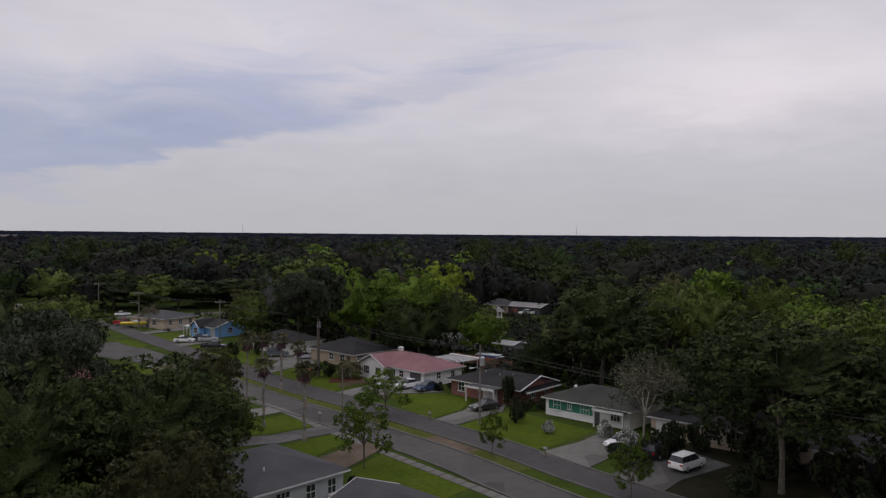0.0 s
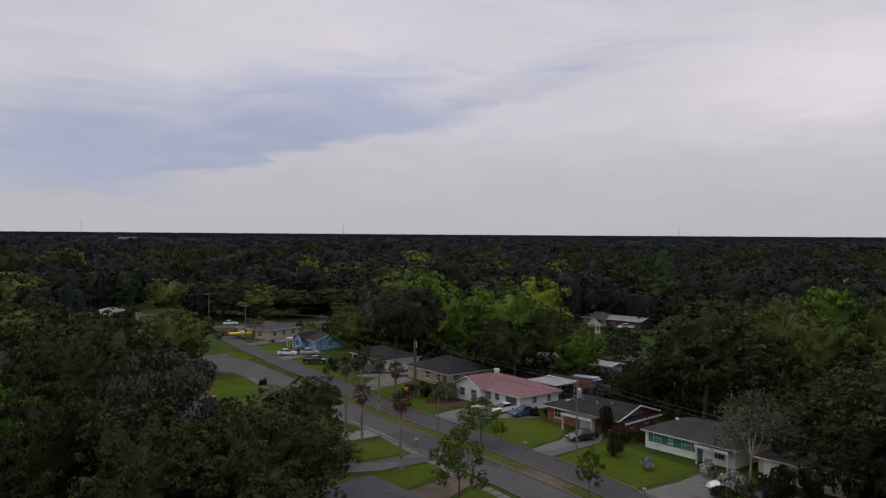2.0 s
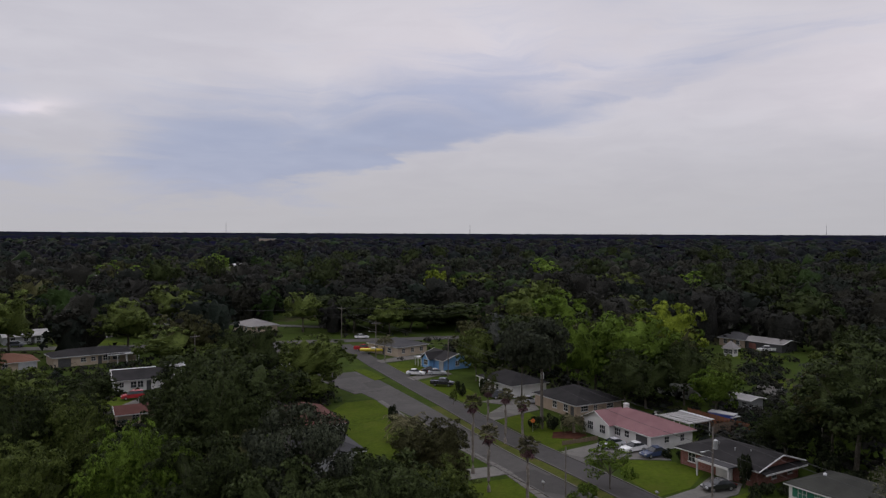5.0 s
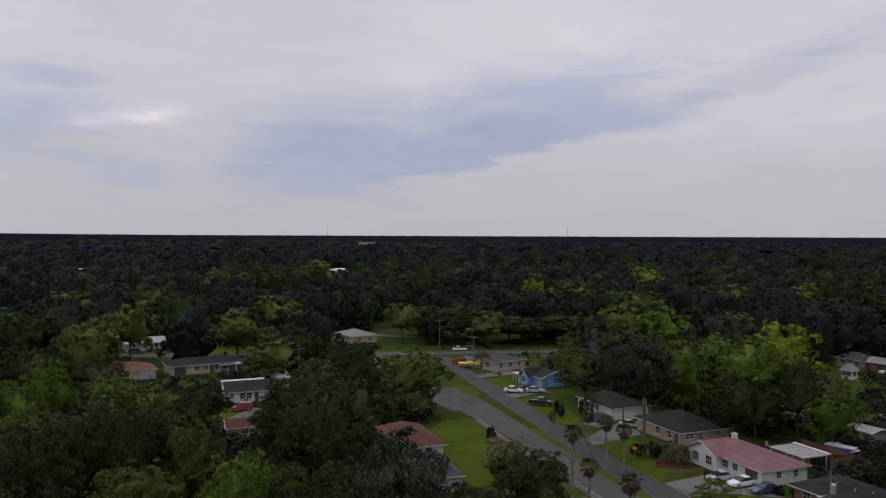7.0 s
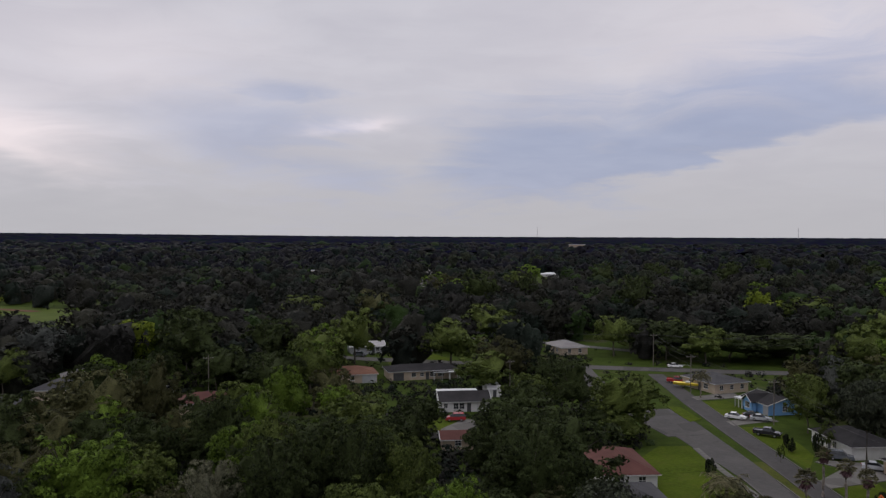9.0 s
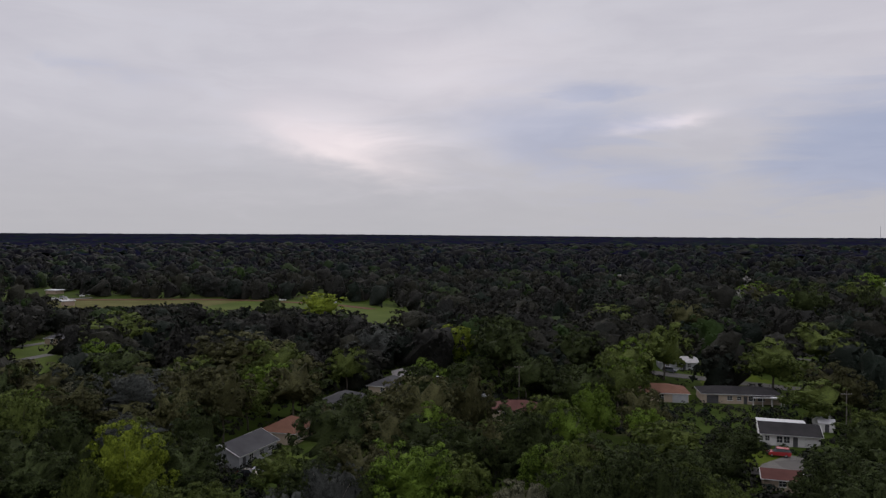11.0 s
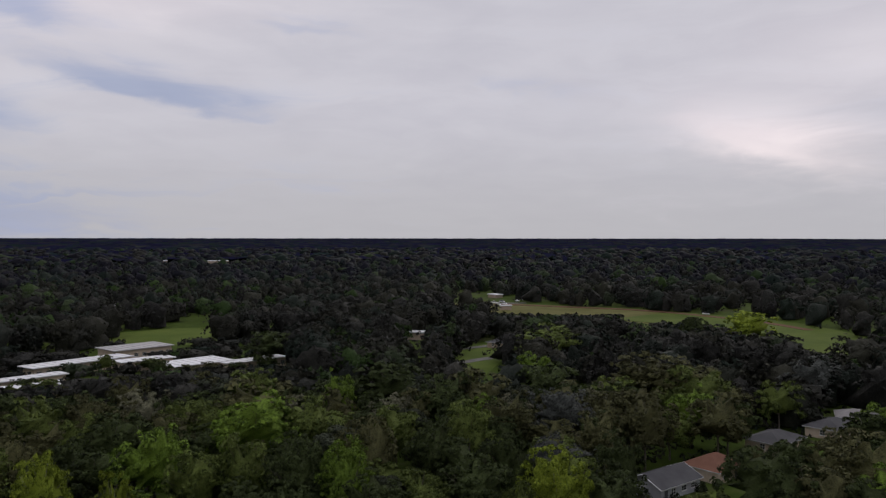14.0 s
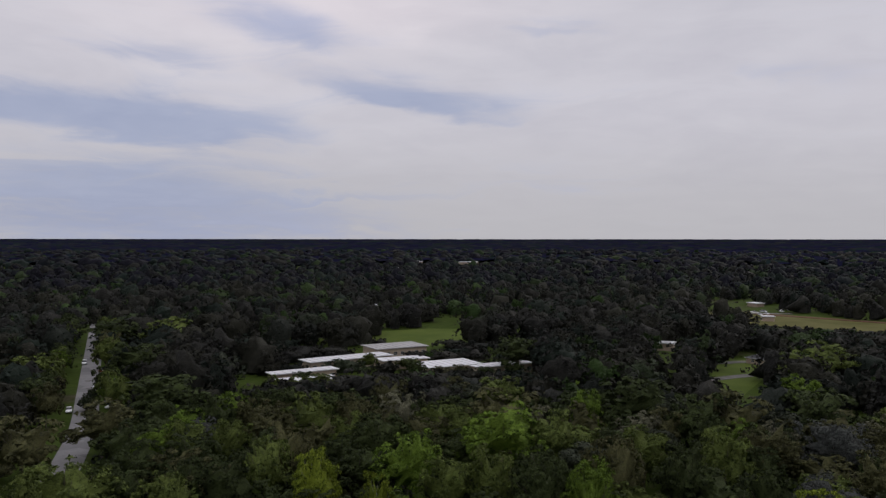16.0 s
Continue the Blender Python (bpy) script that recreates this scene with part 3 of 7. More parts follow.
def pavement():
    """Single concrete slabs with open joints."""
    pts = [Vector(p) for p in SIDEWALK]
    holder = tagged(part("pavement", ribbon(SIDEWALK, 1.0, -0.1, 0.03), DIRT), "narrow concrete pavement of cracked square slabs", "pavement", kind="structure")
    bm = bmesh.new()
    box(bm, -0.72, 0.72, -0.62, 0.62, -0.02, 0.075)
    bmesh.ops.bevel(bm, geom=[e for e in bm.edges if all(v.co.z > 0 for v in e.verts)], offset=0.03, segments=1, affect="EDGES")
    me = bpy.data.meshes.new("paving_slab")
    bm.to_mesh(me)
    bm.free()
    me.materials.append(CONCRETE)
    rng = random.Random(4)
    for a, b in zip(pts, pts[1:]):
        d = (b - a)
        n = int(d.length / 1.5)
        for k in range(n):
            p = a + d * ((k + 0.5) / n)
            ob = part("paving_slab", me, None, holder)
            ob.matrix_world = pose(p.x, p.y, rng.uniform(0.0, 0.02), rng.uniform(-0.6, 0.6), rng.uniform(-0.6, 0.6), math.degrees(math.atan2(d.y, d.x)))


pavement()


def drive(name, corners, material, label, z=0.09):
    tagged(part(name, slab(corners, -0.1, z), material), label, "driveway", kind="structure")


drive("driveway_brick_house", [(-1.2, 100.2), (1.6, 97.4), (8.6, 105.4), (9.5, 110.0), (5.6, 112.4), (3.2, 106.0)], CONCRETE, "pale concrete driveway with a parked car")
drive("driveway_green_house", [(11.2, 85.4), (15.6, 79.6), (21.4, 86.5), (24.0, 92.0), (20.0, 94.0), (16.5, 89.8)], CONCRETE, "pale concrete driveway with a rusty stain")
drive("driveway_shaded_house", [(17.6, 77.6), (21.8, 72.6), (24.5, 76.0), (31.5, 81.0), (28.5, 86.5), (22.0, 81.5)], CONCRETE_DARK, "stained concrete driveway under a big tree")
drive("driveway_pink_house", [(-16.4, 117.8), (-12.4, 112.6), (-8.6, 116.4), (0.2, 118.4), (-2.0, 124.0), (-8.8, 128.4), (-12.4, 123.0)], CONCRETE, "wide pale concrete driveway with three parked cars")
drive("driveway_white_house", [(-33.5, 136.5), (-31.0, 133.8), (-24.5, 145.0), (-27.5, 152.5), (-31.0, 152.6), (-35.5, 150.4), (-37.0, 148.0), (-32.0, 147.0)], CONCRETE, "pale concrete driveway beside a white house")
drive("driveway_blue_house", [(-60.0, 167.6), (-57.4, 164.9), (-53.6, 172.4), (-51.0, 175.2), (-54.4, 178.6), (-57.6, 174.2)], CONCRETE, "pale concrete driveway with two parked cars")
drive("driveway_tan_house", [(-76.0, 187.5), (-73.4, 184.8), (-68.5, 191.5), (-66.0, 196.0), (-69.5, 199.5), (-73.6, 193.6)], CONCRETE, "pale concrete driveway beside a tan house")
drive("driveway_near_one", [(-15.2, 96.8), (-12.6, 94.0), (-19.0, 88.6), (-29.0, 85.0), (-31.0, 88.0), (-21.0, 92.0)], CONCRETE_DARK, "stained concrete driveway crossing a lawn")
drive("driveway_near_two", [(-9.6, 90.0), (-6.8, 86.6), (-9.8, 79.6), (-13.6, 77.6), (-14.8, 81.0), (-12.0, 85.0)], DIRT, "bare brown earth driveway beside a grey house")
drive("driveway_near_three", [(-24.2, 107.6), (-21.6, 104.8), (-27.4, 99.6), (-34.0, 98.4), (-35.0, 101.6), (-29.6, 103.6)], CONCRETE, "pale sandy concrete driveway behind palms")
drive("worn_median", [(-2.4, 90.6), (2.6, 84.9), (4.4, 86.4), (-0.6, 92.6)], DIRT, "bare trodden earth patch in the grass median", 0.045)
drive("driveway_white_cottage", [(-105.5, 131.0), (-102.8, 131.8), (-97.4, 125.0), (-95.0, 118.0), (-101.0, 116.0), (-103.6, 121.0)], CONCRETE, "pale concrete driveway in front of a white cottage")
drive("driveway_west_a", [(-193, -221), (-191, -217.6), (-205, -207), (-207, -210)], CONCRETE, "pale concrete driveway with white parked cars")
drive("driveway_west_b", [(-203, -233), (-201.4, -230.4), (-220, -222), (-221.4, -224.6)], CONCRETE, "pale concrete driveway across a lawn")


def lawn(name, corners, material, label, z=0.025):
    tagged(part(name, slab(corners, -0.1, z), material), label, "lawn", kind="structure")


lawn("shaded_yard", [(16.5, 73.5), (24.5, 62.5), (46.0, 52.0), (58.0, 66.0), (46.0, 82.0), (33.0, 90.0), (24.0, 88.0), (20.0, 80.0)], SHADED_LITTER, "leaf-littered earth under big trees, tree shade in its colour", 0.02)
lawn("lawn_corner_palm", [(-61.0, 122.5), (-56.0, 121.0), (-49.0, 131.0), (-41.5, 122.0), (-34.5, 112.5), (-42.0, 104.0), (-52.0, 112.0), (-55.0, 117.5)], LAWN, "green corner lawn with a bushy palm", 0.022)
lawn("lawn_cottage", [(-105.4, 117.0), (-114.9, 127.6), (-108.9, 131.7), (-102.8, 126.2), (-99.8, 119.2)], LAWN, "green lawn in front of a white cottage", 0.03)
tagged(part("road_cottage", ribbon([(-110.5, 109.7), (-103.0, 114.7), (-94.3, 121.9), (-90.9, 125.0)], [4.6] * 4, -0.2, 0.04), ASPHALT), "grey asphalt lane in front of a white cottage", "road", kind="structure")
lawn("bare_soil", [(4.6, 147.0), (7.0, 138.8), (12.0, 136.5), (14.2, 141.0), (10.5, 146.5), (7.0, 149.5)], RED_SOIL, "bare red-brown soil beside a fence")
lawn("lawn_back_clearing", [(18.7, 193.2), (20.7, 200.8), (27.1, 190.5), (26.0, 182.4), (20.6, 189.5)], LAWN, "green lawn between back gardens")
lawn("lawn_back_far", [(15.0, 224.7), (18.2, 239.6), (24.6, 239.4), (29.9, 231.2), (31.8, 223.3), (22.6, 219.3)], LAWN, "bright green lawn before houses in a clearing")
drive("driveway_back", [(18.2, 179.0), (19.6, 190.3), (24.1, 186.2), (24.3, 177.8), (20.8, 172.6)], CONCRETE, "pale concrete drive between back gardens")
lawn("lawn_long_bungalow", [(-165.4, 168.2), (-187.0, 189.7), (-185.8, 201.3), (-161.7, 193.4), (-154.8, 184.3), (-160.2, 178.5)], LAWN, "bright green lawn behind a long bungalow", 0.03)
tagged(part("median_grass", ribbon([(8.9, 78.8), (4.3, 85.0), (-3.4, 93.8), (-11.1, 102.4), (-24.2, 116.5), (-38.2, 133.2), (-44.9, 141.1)], [2.6, 2.5, 2.5, 2.4, 2.3, 2.2, 2.6], -0.1, 0.03), VERGE), "rough yellow-green grass median between two streets", "grass", kind="structure")
lawn("lawn_pink_house", [(-8.0, 116.4), (-5.8, 107.6), (-1.4, 101.2), (2.6, 106.2), (4.6, 113.4), (0.6, 117.8)], LAWN, "smooth bright green mown lawn")
lawn("lawn_brick_house", [(2.2, 97.2), (10.6, 86.4), (16.0, 91.0), (19.5, 95.0), (12.5, 103.5), (10.0, 106.8)], LAWN, "shaded green mown lawn with bushes")
lawn("lawn_white_house", [(-17.4, 118.4), (-31.6, 135.6), (-26.5, 143.0), (-20.5, 134.0), (-13.4, 124.5)], LAWN, "green mown lawn under tall trunks")
lawn("lawn_far_corner", [(-36.4, 142.4), (-56.0, 164.2), (-52.0, 170.0), (-42.0, 158.5), (-38.0, 152.0)], LAWN, "green lawn with small shrubs and a parked pickup")
lawn("lawn_blue_house", [(-61.0, 169.2), (-72.4, 183.6), (-68.0, 189.5), (-62.0, 184.5), (-57.5, 176.5)], LAWN, "bright green lawn before a blue house")
lawn("lawn_palms", [(-16.4, 97.0), (-20.6, 103.4), (-27.0, 98.0), (-31.0, 89.0), (-21.0, 93.0)], LAWN, "bright green lawn with three palms")
lawn("lawn_near_strip", [(-13.6, 92.6), (-11.2, 89.4), (-15.0, 82.0), (-25.0, 80.0), (-27.0, 83.5), (-18.5, 87.4)], LAWN, "green lawn strip beside a driveway")
lawn("lawn_near_house", [(-6.4, 85.2), (3.0, 73.4), (-3.0, 66.0), (-9.0, 74.0), (-9.4, 79.0)], LAWN, "green lawn beside a grey house")
lawn("lawn_red_house", [(-58.4, 143.4), (-49.0, 132.0), (-55.0, 122.0), (-62.0, 127.0), (-63.0, 139.0)], LAWN, "green corner lawn beside a red-roofed house")
lawn("junction_island", [(-76.4, 173.1), (-73.5, 174.5), (-64.9, 165.8), (-65.9, 161.9), (-70.0, 166.0)], LAWN, "small grass island at a street junction", 0.1)
lawn("lawn_grove", [(-178, 183), (-177, 199), (-158, 184), (-150, 172), (-170, 172)], MEADOW, "yellow-green open grass plot between houses")
lawn("lawn_orange_house", [(-150.5, 36.0), (-138.0, 37.0), (-137.0, 41.0), (-146.0, 43.0), (-152.0, 41.0)], PARK, "bright green lawn beside an orange-roofed house")
lawn("lawn_west", [(-195, -217), (-208, -214), (-228, -240), (-212, -241)], PARK, "green lawn beside a straight street")
lawn("school_field", [(-338, -222), (-374, -210), (-404, -184), (-412, -146), (-396, -134), (-350, -132), (-335, -160), (-318, -205)], PARK, "wide green playing field behind school buildings")
MEADOW_LINE = [(-566, -46), (-546, -10), (-522, 42), (-497, 88), (-447, 137), (-371, 150), (-338, 150)]
tagged(part("sports_meadow", ribbon(MEADOW_LINE[:5], [70, 74, 78, 80, 74], -0.1, 0.03), MEADOW), "long dry yellow-green open meadow", "meadow", kind="structure")
tagged(part("meadow_end", ribbon(MEADOW_LINE[3:], [70, 70, 66, 50], -0.1, 0.2), PARK), "bright green end of an open meadow", "meadow", kind="structure")
tagged(part("running_track", ribbon([(-576, -14), (-553, 45), (-529, 96), (-470, 146), (-424, 164)], 6.0, -0.1, 0.3), RED_DIRT), "red earth track along the meadow edge", "track", kind="structure")
tagged(part("meadow_path", ribbon([(-548, -40), (-572, -14), (-585, 14)], 5.0, -0.1, 0.32), CONCRETE), "pale path at the meadow corner", "path", kind="structure")
lawn("clearing_lawn", [(-340, -22), (-362, -4), (-322, 0), (-262, -10), (-258, -18), (-298, -20)], PARK, "green roadside clearing among trees")
tagged(part("clearing_road", ribbon([(-296, -22), (-309, -12), (-322, 2), (-332, 20)], 5.0, -0.1, 0.1), CONCRETE_DARK), "short pale stretch of street seen through a clearing", "road", kind="structure")
tagged(part("clearing_road_back", ribbon([(-330, -30), (-345, -14), (-358, 4)], 5.0, -0.1, 0.1), CONCRETE_DARK), "pale stretch of street behind a lawn", "road", kind="structure")

# ---- trees ----
def leaf_blades(centres, normals, sizes, rng):
    """One small three-cornered spray of leaves a centre, turned at random about its normal."""
    n = len(centres)
    ref = rng.normal(size=(n, 3))
    u = np.cross(normals, ref)
    u /= np.linalg.norm(u, axis=1, keepdims=True) + 1e-9
    w = np.cross(normals, u)
    turn = rng.uniform(0, math.tau, (n, 1)) + np.array([0.0, 2.1, 4.2]) + rng.uniform(-0.4, 0.4, (n, 3))
    reach = (sizes * rng.uniform(0.7, 1.3, n))[:, None] * rng.uniform(0.42, 0.78, (n, 3))
    v = centres[:, None] + u[:, None] * (np.cos(turn) * reach)[..., None] + w[:, None] * (np.sin(turn) * reach)[..., None]
    return v.reshape(-1, 3), np.arange(3 * n).reshape(-1, 3)


def unit(v):
    return v / (np.linalg.norm(v, axis=-1, keepdims=True) + 1e-9)


def lobes(rng, n, deep=1.5):
    """Middles of the lobes of a unit crown, spread over its upper side."""
    k = np.arange(n) + rng.uniform(-0.3, 0.3, n)
    z = 0.94 - deep * (k + 0.5) / n
    a = k * 2.399963 + rng.uniform(0, math.tau)
    flat = np.sqrt(np.clip(1 - z * z, 0, 1))
    return np.stack([flat * np.cos(a), flat * np.sin(a), z], -1) * rng.uniform(0.52, 0.78, (n, 1))


def clump_points(rng, centres, radii, count, squash=0.75):
    """Points and outward directions on the outer side of a heap of lobes."""
    share = radii**2 / (radii**2).sum()
    which = rng.choice(len(centres), count, p=share)
    out = centres[which] - centres.mean(0)
    out = out / (np.linalg.norm(out, axis=1, keepdims=True) + 1e-9)
    d = rng.normal(size=(count, 3))
    d = d / np.linalg.norm(d, axis=1, keepdims=True) + out * 0.75
    d /= np.linalg.norm(d, axis=1, keepdims=True)
    r = radii[which] * rng.uniform(0.72, 1.16, count)
    p = centres[which] + d * r[:, None] * (1, 1, squash)
    nrm = d + rng.normal(size=(count, 3)) * 0.35
    return p, nrm / np.linalg.norm(nrm, axis=1, keepdims=True)


def tuft_points(rng, centres, radii, tufts, tuft, count, squash=0.85):
    """Leaf tufts seated on the outer side of a heap of lobes; points and directions on the upper side of each tuft."""
    seat, way = clump_points(rng, centres, radii, tufts, squash)
    size = tuft * rng.uniform(0.6, 1.35, tufts)
    which = rng.choice(tufts, count, p=size**2 / (size**2).sum())
    d = unit(rng.normal(size=(count, 3)))
    d = unit(d + way[which] * 0.55 + (0, 0, 0.55))
    p = seat[which] + d * (size[which] * rng.uniform(0.65, 1.1, count))[:, None] * (1, 1, 0.72 * squash)
    return p, unit(d + rng.normal(size=(count, 3)) * 0.25)


def lobed_skin(centres, radii, middle, sides, rings, squash=0.85, deep=-1.1):
    """The outer skin of a heap of lobes, met by rays from the crown's middle: verts and triangles."""
    phi = np.linspace(deep, 1.5, rings)[:, None]
    ring = np.arange(sides)[None] * math.tau / sides + np.arange(rings)[:, None] * 0.5 * math.tau / sides
    d = np.stack([np.cos(ring) * np.cos(phi), np.sin(ring) * np.cos(phi), np.sin(phi) + 0 * ring], -1).reshape(-1, 3)
    stretch = np.array((1, 1, 1 / squash))
    dd, cc = d * stretch, (centres - middle) * stretch
    a = (dd**2).sum(-1)[:, None]
    h = dd @ cc.T
    disc = h * h - a * ((cc**2).sum(-1) - radii**2)[None]
    far = np.where(disc > 0, (h + np.sqrt(np.maximum(disc, 0))) / a, 0.0).max(1)
    floor = 0.62 * np.median(far[far > 0])
    v = middle + d * np.maximum(far, floor)[:, None]
    i, k = np.meshgrid(np.arange(rings - 1), np.arange(sides), indexing="ij")
    lo, lo2, hi, hi2 = i * sides + k, i * sides + (k + 1) % sides, (i + 1) * sides + k, (i + 1) * sides + (k + 1) % sides
    tris = np.concatenate([np.stack([lo, lo2, hi2], -1).reshape(-1, 3), np.stack([lo, hi2, hi], -1).reshape(-1, 3)])
    cap = (rings - 1) * sides
    lid = [(cap, cap + k, cap + k + 1) for k in range(1, sides - 1)]
    return v, np.concatenate([tris, lid])


def dome(rng, n, radius, low, high, top_wide=1.0):
    """Clump centres for a round, uneven crown."""
    out = []
    while len(out) < n:
        p = rng.uniform(-1, 1, 3)
        d = np.linalg.norm(p)
        if 0.35 < d < 0.92 and p[2] > -0.75:
            out.append(p)
    c = np.array(out)
    c[:, :2] *= radius * 0.80 * rng.uniform(0.85, 1.1, (n, 1))
    mid, half = (low + high) / 2, (high - low) / 2
    c[:, 2] = mid + c[:, 2] * half * 0.80
    return c


def limb_mesh(rng, low, high, radius, girth, limbs, bark, lean=0.5, tips=None):
    bm = bmesh.new()
    bend = [(0, 0, -0.3), (rng.uniform(-0.2, 0.2) * lean, rng.uniform(-0.2, 0.2) * lean, low * 0.6), (rng.uniform(-0.5, 0.5) * lean, rng.uniform(-0.5, 0.5) * lean, low * 1.15)]
    tube(bm, bend, [girth * 1.25, girth * 0.95, girth * 0.8], 7)
    root = Vector(bend[-1])
    for k in range(limbs):
        a = k * math.tau / limbs + rng.uniform(-0.4, 0.4)
        reach = radius * rng.uniform(0.45, 0.75)
        top = rng.uniform(0.55, 0.9) * (high - low) + low
        tip = Vector((reach * math.cos(a), reach * math.sin(a), top)) if tips is None else Vector(tips[k % len(tips)])
        mid = root.lerp(tip, 0.5) + Vector((0, 0, rng.uniform(-0.3, 0.8)))
        tube(bm, [root - Vector((0, 0, 0.4)), mid, tip], [girth * 0.55, girth * 0.34, girth * 0.1], 5)
        for s in range(2):
            side = tip + Vector((rng.uniform(-1, 1), rng.uniform(-1, 1), rng.uniform(0.2, 1.0))) * radius * 0.25
            tube(bm, [mid, mid.lerp(side, 0.6), side], [girth * 0.22, girth * 0.14, girth * 0.05], 3)
    me = bpy.data.meshes.new("trunk")
    bm.normal_update()
    bm.to_mesh(me)
    bm.free()
    me.materials.append(bark)
    return me


# Crowns are modelled for a tree 17 m high with a 7 m radius.
# near: 2 for trees seen at a few tens of metres, 1 up to a hundred, 0 beyond; 3 for young open trees, 4 far off.
def broadleaf(seed, species, near):
    rng = np.random.default_rng(seed)
    n = (26, 34, 46, 22, 20)[near]
    half = 7.0 if species == "tall" else 8.0
    mid = 17.0 - half
    c = lobes(rng, n) * (7.0, 7.0, half) * rng.uniform(0.92, 1.16, (n, 1)) + (0, 0, mid)
    r = rng.uniform(1.25, 2.7, n) * (1.0, 0.95, 0.9, 0.85, 1.05)[near]
    count, size = ((2250, 0.65), (4700, 0.47), (9000, 0.34), (4000, 0.47), (900, 1.06))[near]
    if species == "grey":
        count, size = int(count * 0.8), size * 0.75
    p, nrm = tuft_points(rng, c, r, (130, 230, 380, 220, 75)[near], (1.0, 0.85, 0.72, 0.95, 1.25)[near], count)
    v, q = leaf_blades(p, nrm, np.full(count, size), rng)
    soft = np.repeat(unit(nrm * 0.85 + unit((p - (0, 0, mid - 2.5)) * (1, 1, 0.8)) * 0.2), 3, axis=0)
    if near != 3:
        sides, rings = ((16, 9), (22, 13), (28, 17), (0, 0), (12, 7))[near]
        cv, cq = lobed_skin(c, r * (0.62 if species == "grey" else 0.46 if near in (1, 2) else 0.56), np.array((0, 0, mid)), sides, rings, 0.85, 0.15 if species == "tall" else -1.1)
        soft = np.concatenate([soft, np.zeros((len(cv), 3))])
        v, q = np.concatenate([v, cv]), np.concatenate([q, cq + len(v)])
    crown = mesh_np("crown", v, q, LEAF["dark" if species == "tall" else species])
    crown.normals_split_custom_set_from_vertices(soft.tolist())
    tips = sorted([tuple(x) for x in c], key=lambda x: x[2])[n // 3:]
    rng.shuffle(tips)
    trunk = limb_mesh(rng, 6.5 if species == "tall" else 4.6, 17.0, 7.0, 0.20 if species == "tall" else 0.26, 7 if near < 4 else 4, PALE_BARK if species in ("grey", "pale", "lime") else BARK, 0.8, tips)
    return trunk, crown


def pine_tree(seed, near):
    rng = np.random.default_rng(seed)
    n = 38
    c = dome(rng, n, 6.6, 8.5, 17.0)
    r = rng.uniform(1.2, 2.4, n)
    p, nrm = clump_points(rng, c, r, (4400, 5600, 9000, 3000, 1500)[near], 0.5)
    v, q = leaf_blades(p, nrm, np.full(len(p), (0.58, 0.45, 0.33, 0.5, 0.8)[near]), rng)
    tips = [tuple(x) for x in c]
    trunk = limb_mesh(rng, 8.0, 16.5, 6.0, 0.19, 8, BARK, 0.8, tips)
    crown = mesh_np("crown", v, q, LEAF["pine"])
    crown.normals_split_custom_set_from_vertices(np.repeat(unit(nrm + (0, 0, 0.2)), 3, axis=0).tolist())
    return trunk, crown


TREE_WORDS = {
    "dark": ("oak_tree", "broad live oak with dense dark green crown"),
    "tall": ("oak_tree", "tall live oak with pale forked trunk and dark crown"),
    "mid": ("leafy_tree", "tall leafy tree with green rounded crown"),
    "bright": ("broadleaf_tree", "tall leafy tree with fresh bright green crown"),
    "lime": ("broadleaf_tree", "leafy tree with glowing yellow-green young crown"),
    "olive": ("shade_tree", "leafy tree with dull olive green crown"),
    "grey": ("sparse_tree", "half-bare tree with grey mossy twigs"),
    "pale": ("shade_tree", "leafy tree with pale green feathery crown"),
    "pine": ("pine_tree", "tall pine with bare trunk and dark flat crown"),
}
MODELS = {}
placed = []


def tree_model(species, near, k):
    key = (species, near, k)
    if key not in MODELS:
        seed = 100 + 17 * k + 5 * sorted(TREE_WORDS).index(species) + 1000 * near
        MODELS[key] = pine_tree(seed, near) if species == "pine" else broadleaf(seed, species, near)
    return MODELS[key]


def tree(species, x, y, high, radius, near=None, group=""):
    away = math.hypot(x, y)
    near = (2 if away < 98 else 1 if away < 128 else 0 if away < 178 else 4) if near is None else near
    k = len(placed) % 3
    trunk, crown = tree_model(species, near, k)
    name, label = TREE_WORDS[species]
    turn = (len(placed) * 137.5) % 360
    m = pose(x, y, -0.05, 0, 0, turn) @ Matrix.Diagonal((radius / 7.0, radius / 7.0, high / 17.0, 1))
    top = thing(name, label, "tree", m, group)
    part("trunk", trunk, None, top)
    part("crown", crown, None, top)
    placed.append((x, y, radius))


# x, y, height, crown radius
BRIGHT_TREES = [
    (-49.5, 59.5, 17.8, 5.0), (-43.0, 56.0, 16.8, 4.2), (-15.7, 165.0, 18.4, 8.4), (-6.5, 161.0, 18.8, 8.6), (8.0, 147.5, 10.4, 4.2), (53.0, 104.0, 18.0, 8.0),
    (-76.7, 468.2, 20.0, 11.0), (68.7, 189.2, 18.5, 7.5), (-31.2, 222.0, 19.0, 9.3), (-18.5, 158.0, 18.0, 5.1), (-133.8, 429.5, 18.0, 10.1), (-320.3, 371.1, 19.0, 10.6),
    (-176.0, 150.0, 15.0, 5.5), (-107.9, 94.9, 14.0, 4.5), (-109.4, 79.0, 16.0, 4.0), (7.6, 367.6, 18.0, 8.8), (-96.2, 42.1, 17.0, 6.7), (-80.9, 56.5, 16.0, 3.7),
    (-123.1, 95.5, 16.0, 4.7), (-152.1, 125.4, 15.0, 5.3), (-268.9, 327.8, 18.0, 11.0), (-362.6, 539.9, 18.0, 11.0), (-123.7, -27.0, 18.0, 4.8), (-93.8, 64.8, 15.0, 5.4),
]
for row in BRIGHT_TREES:
    tree("bright", *row)
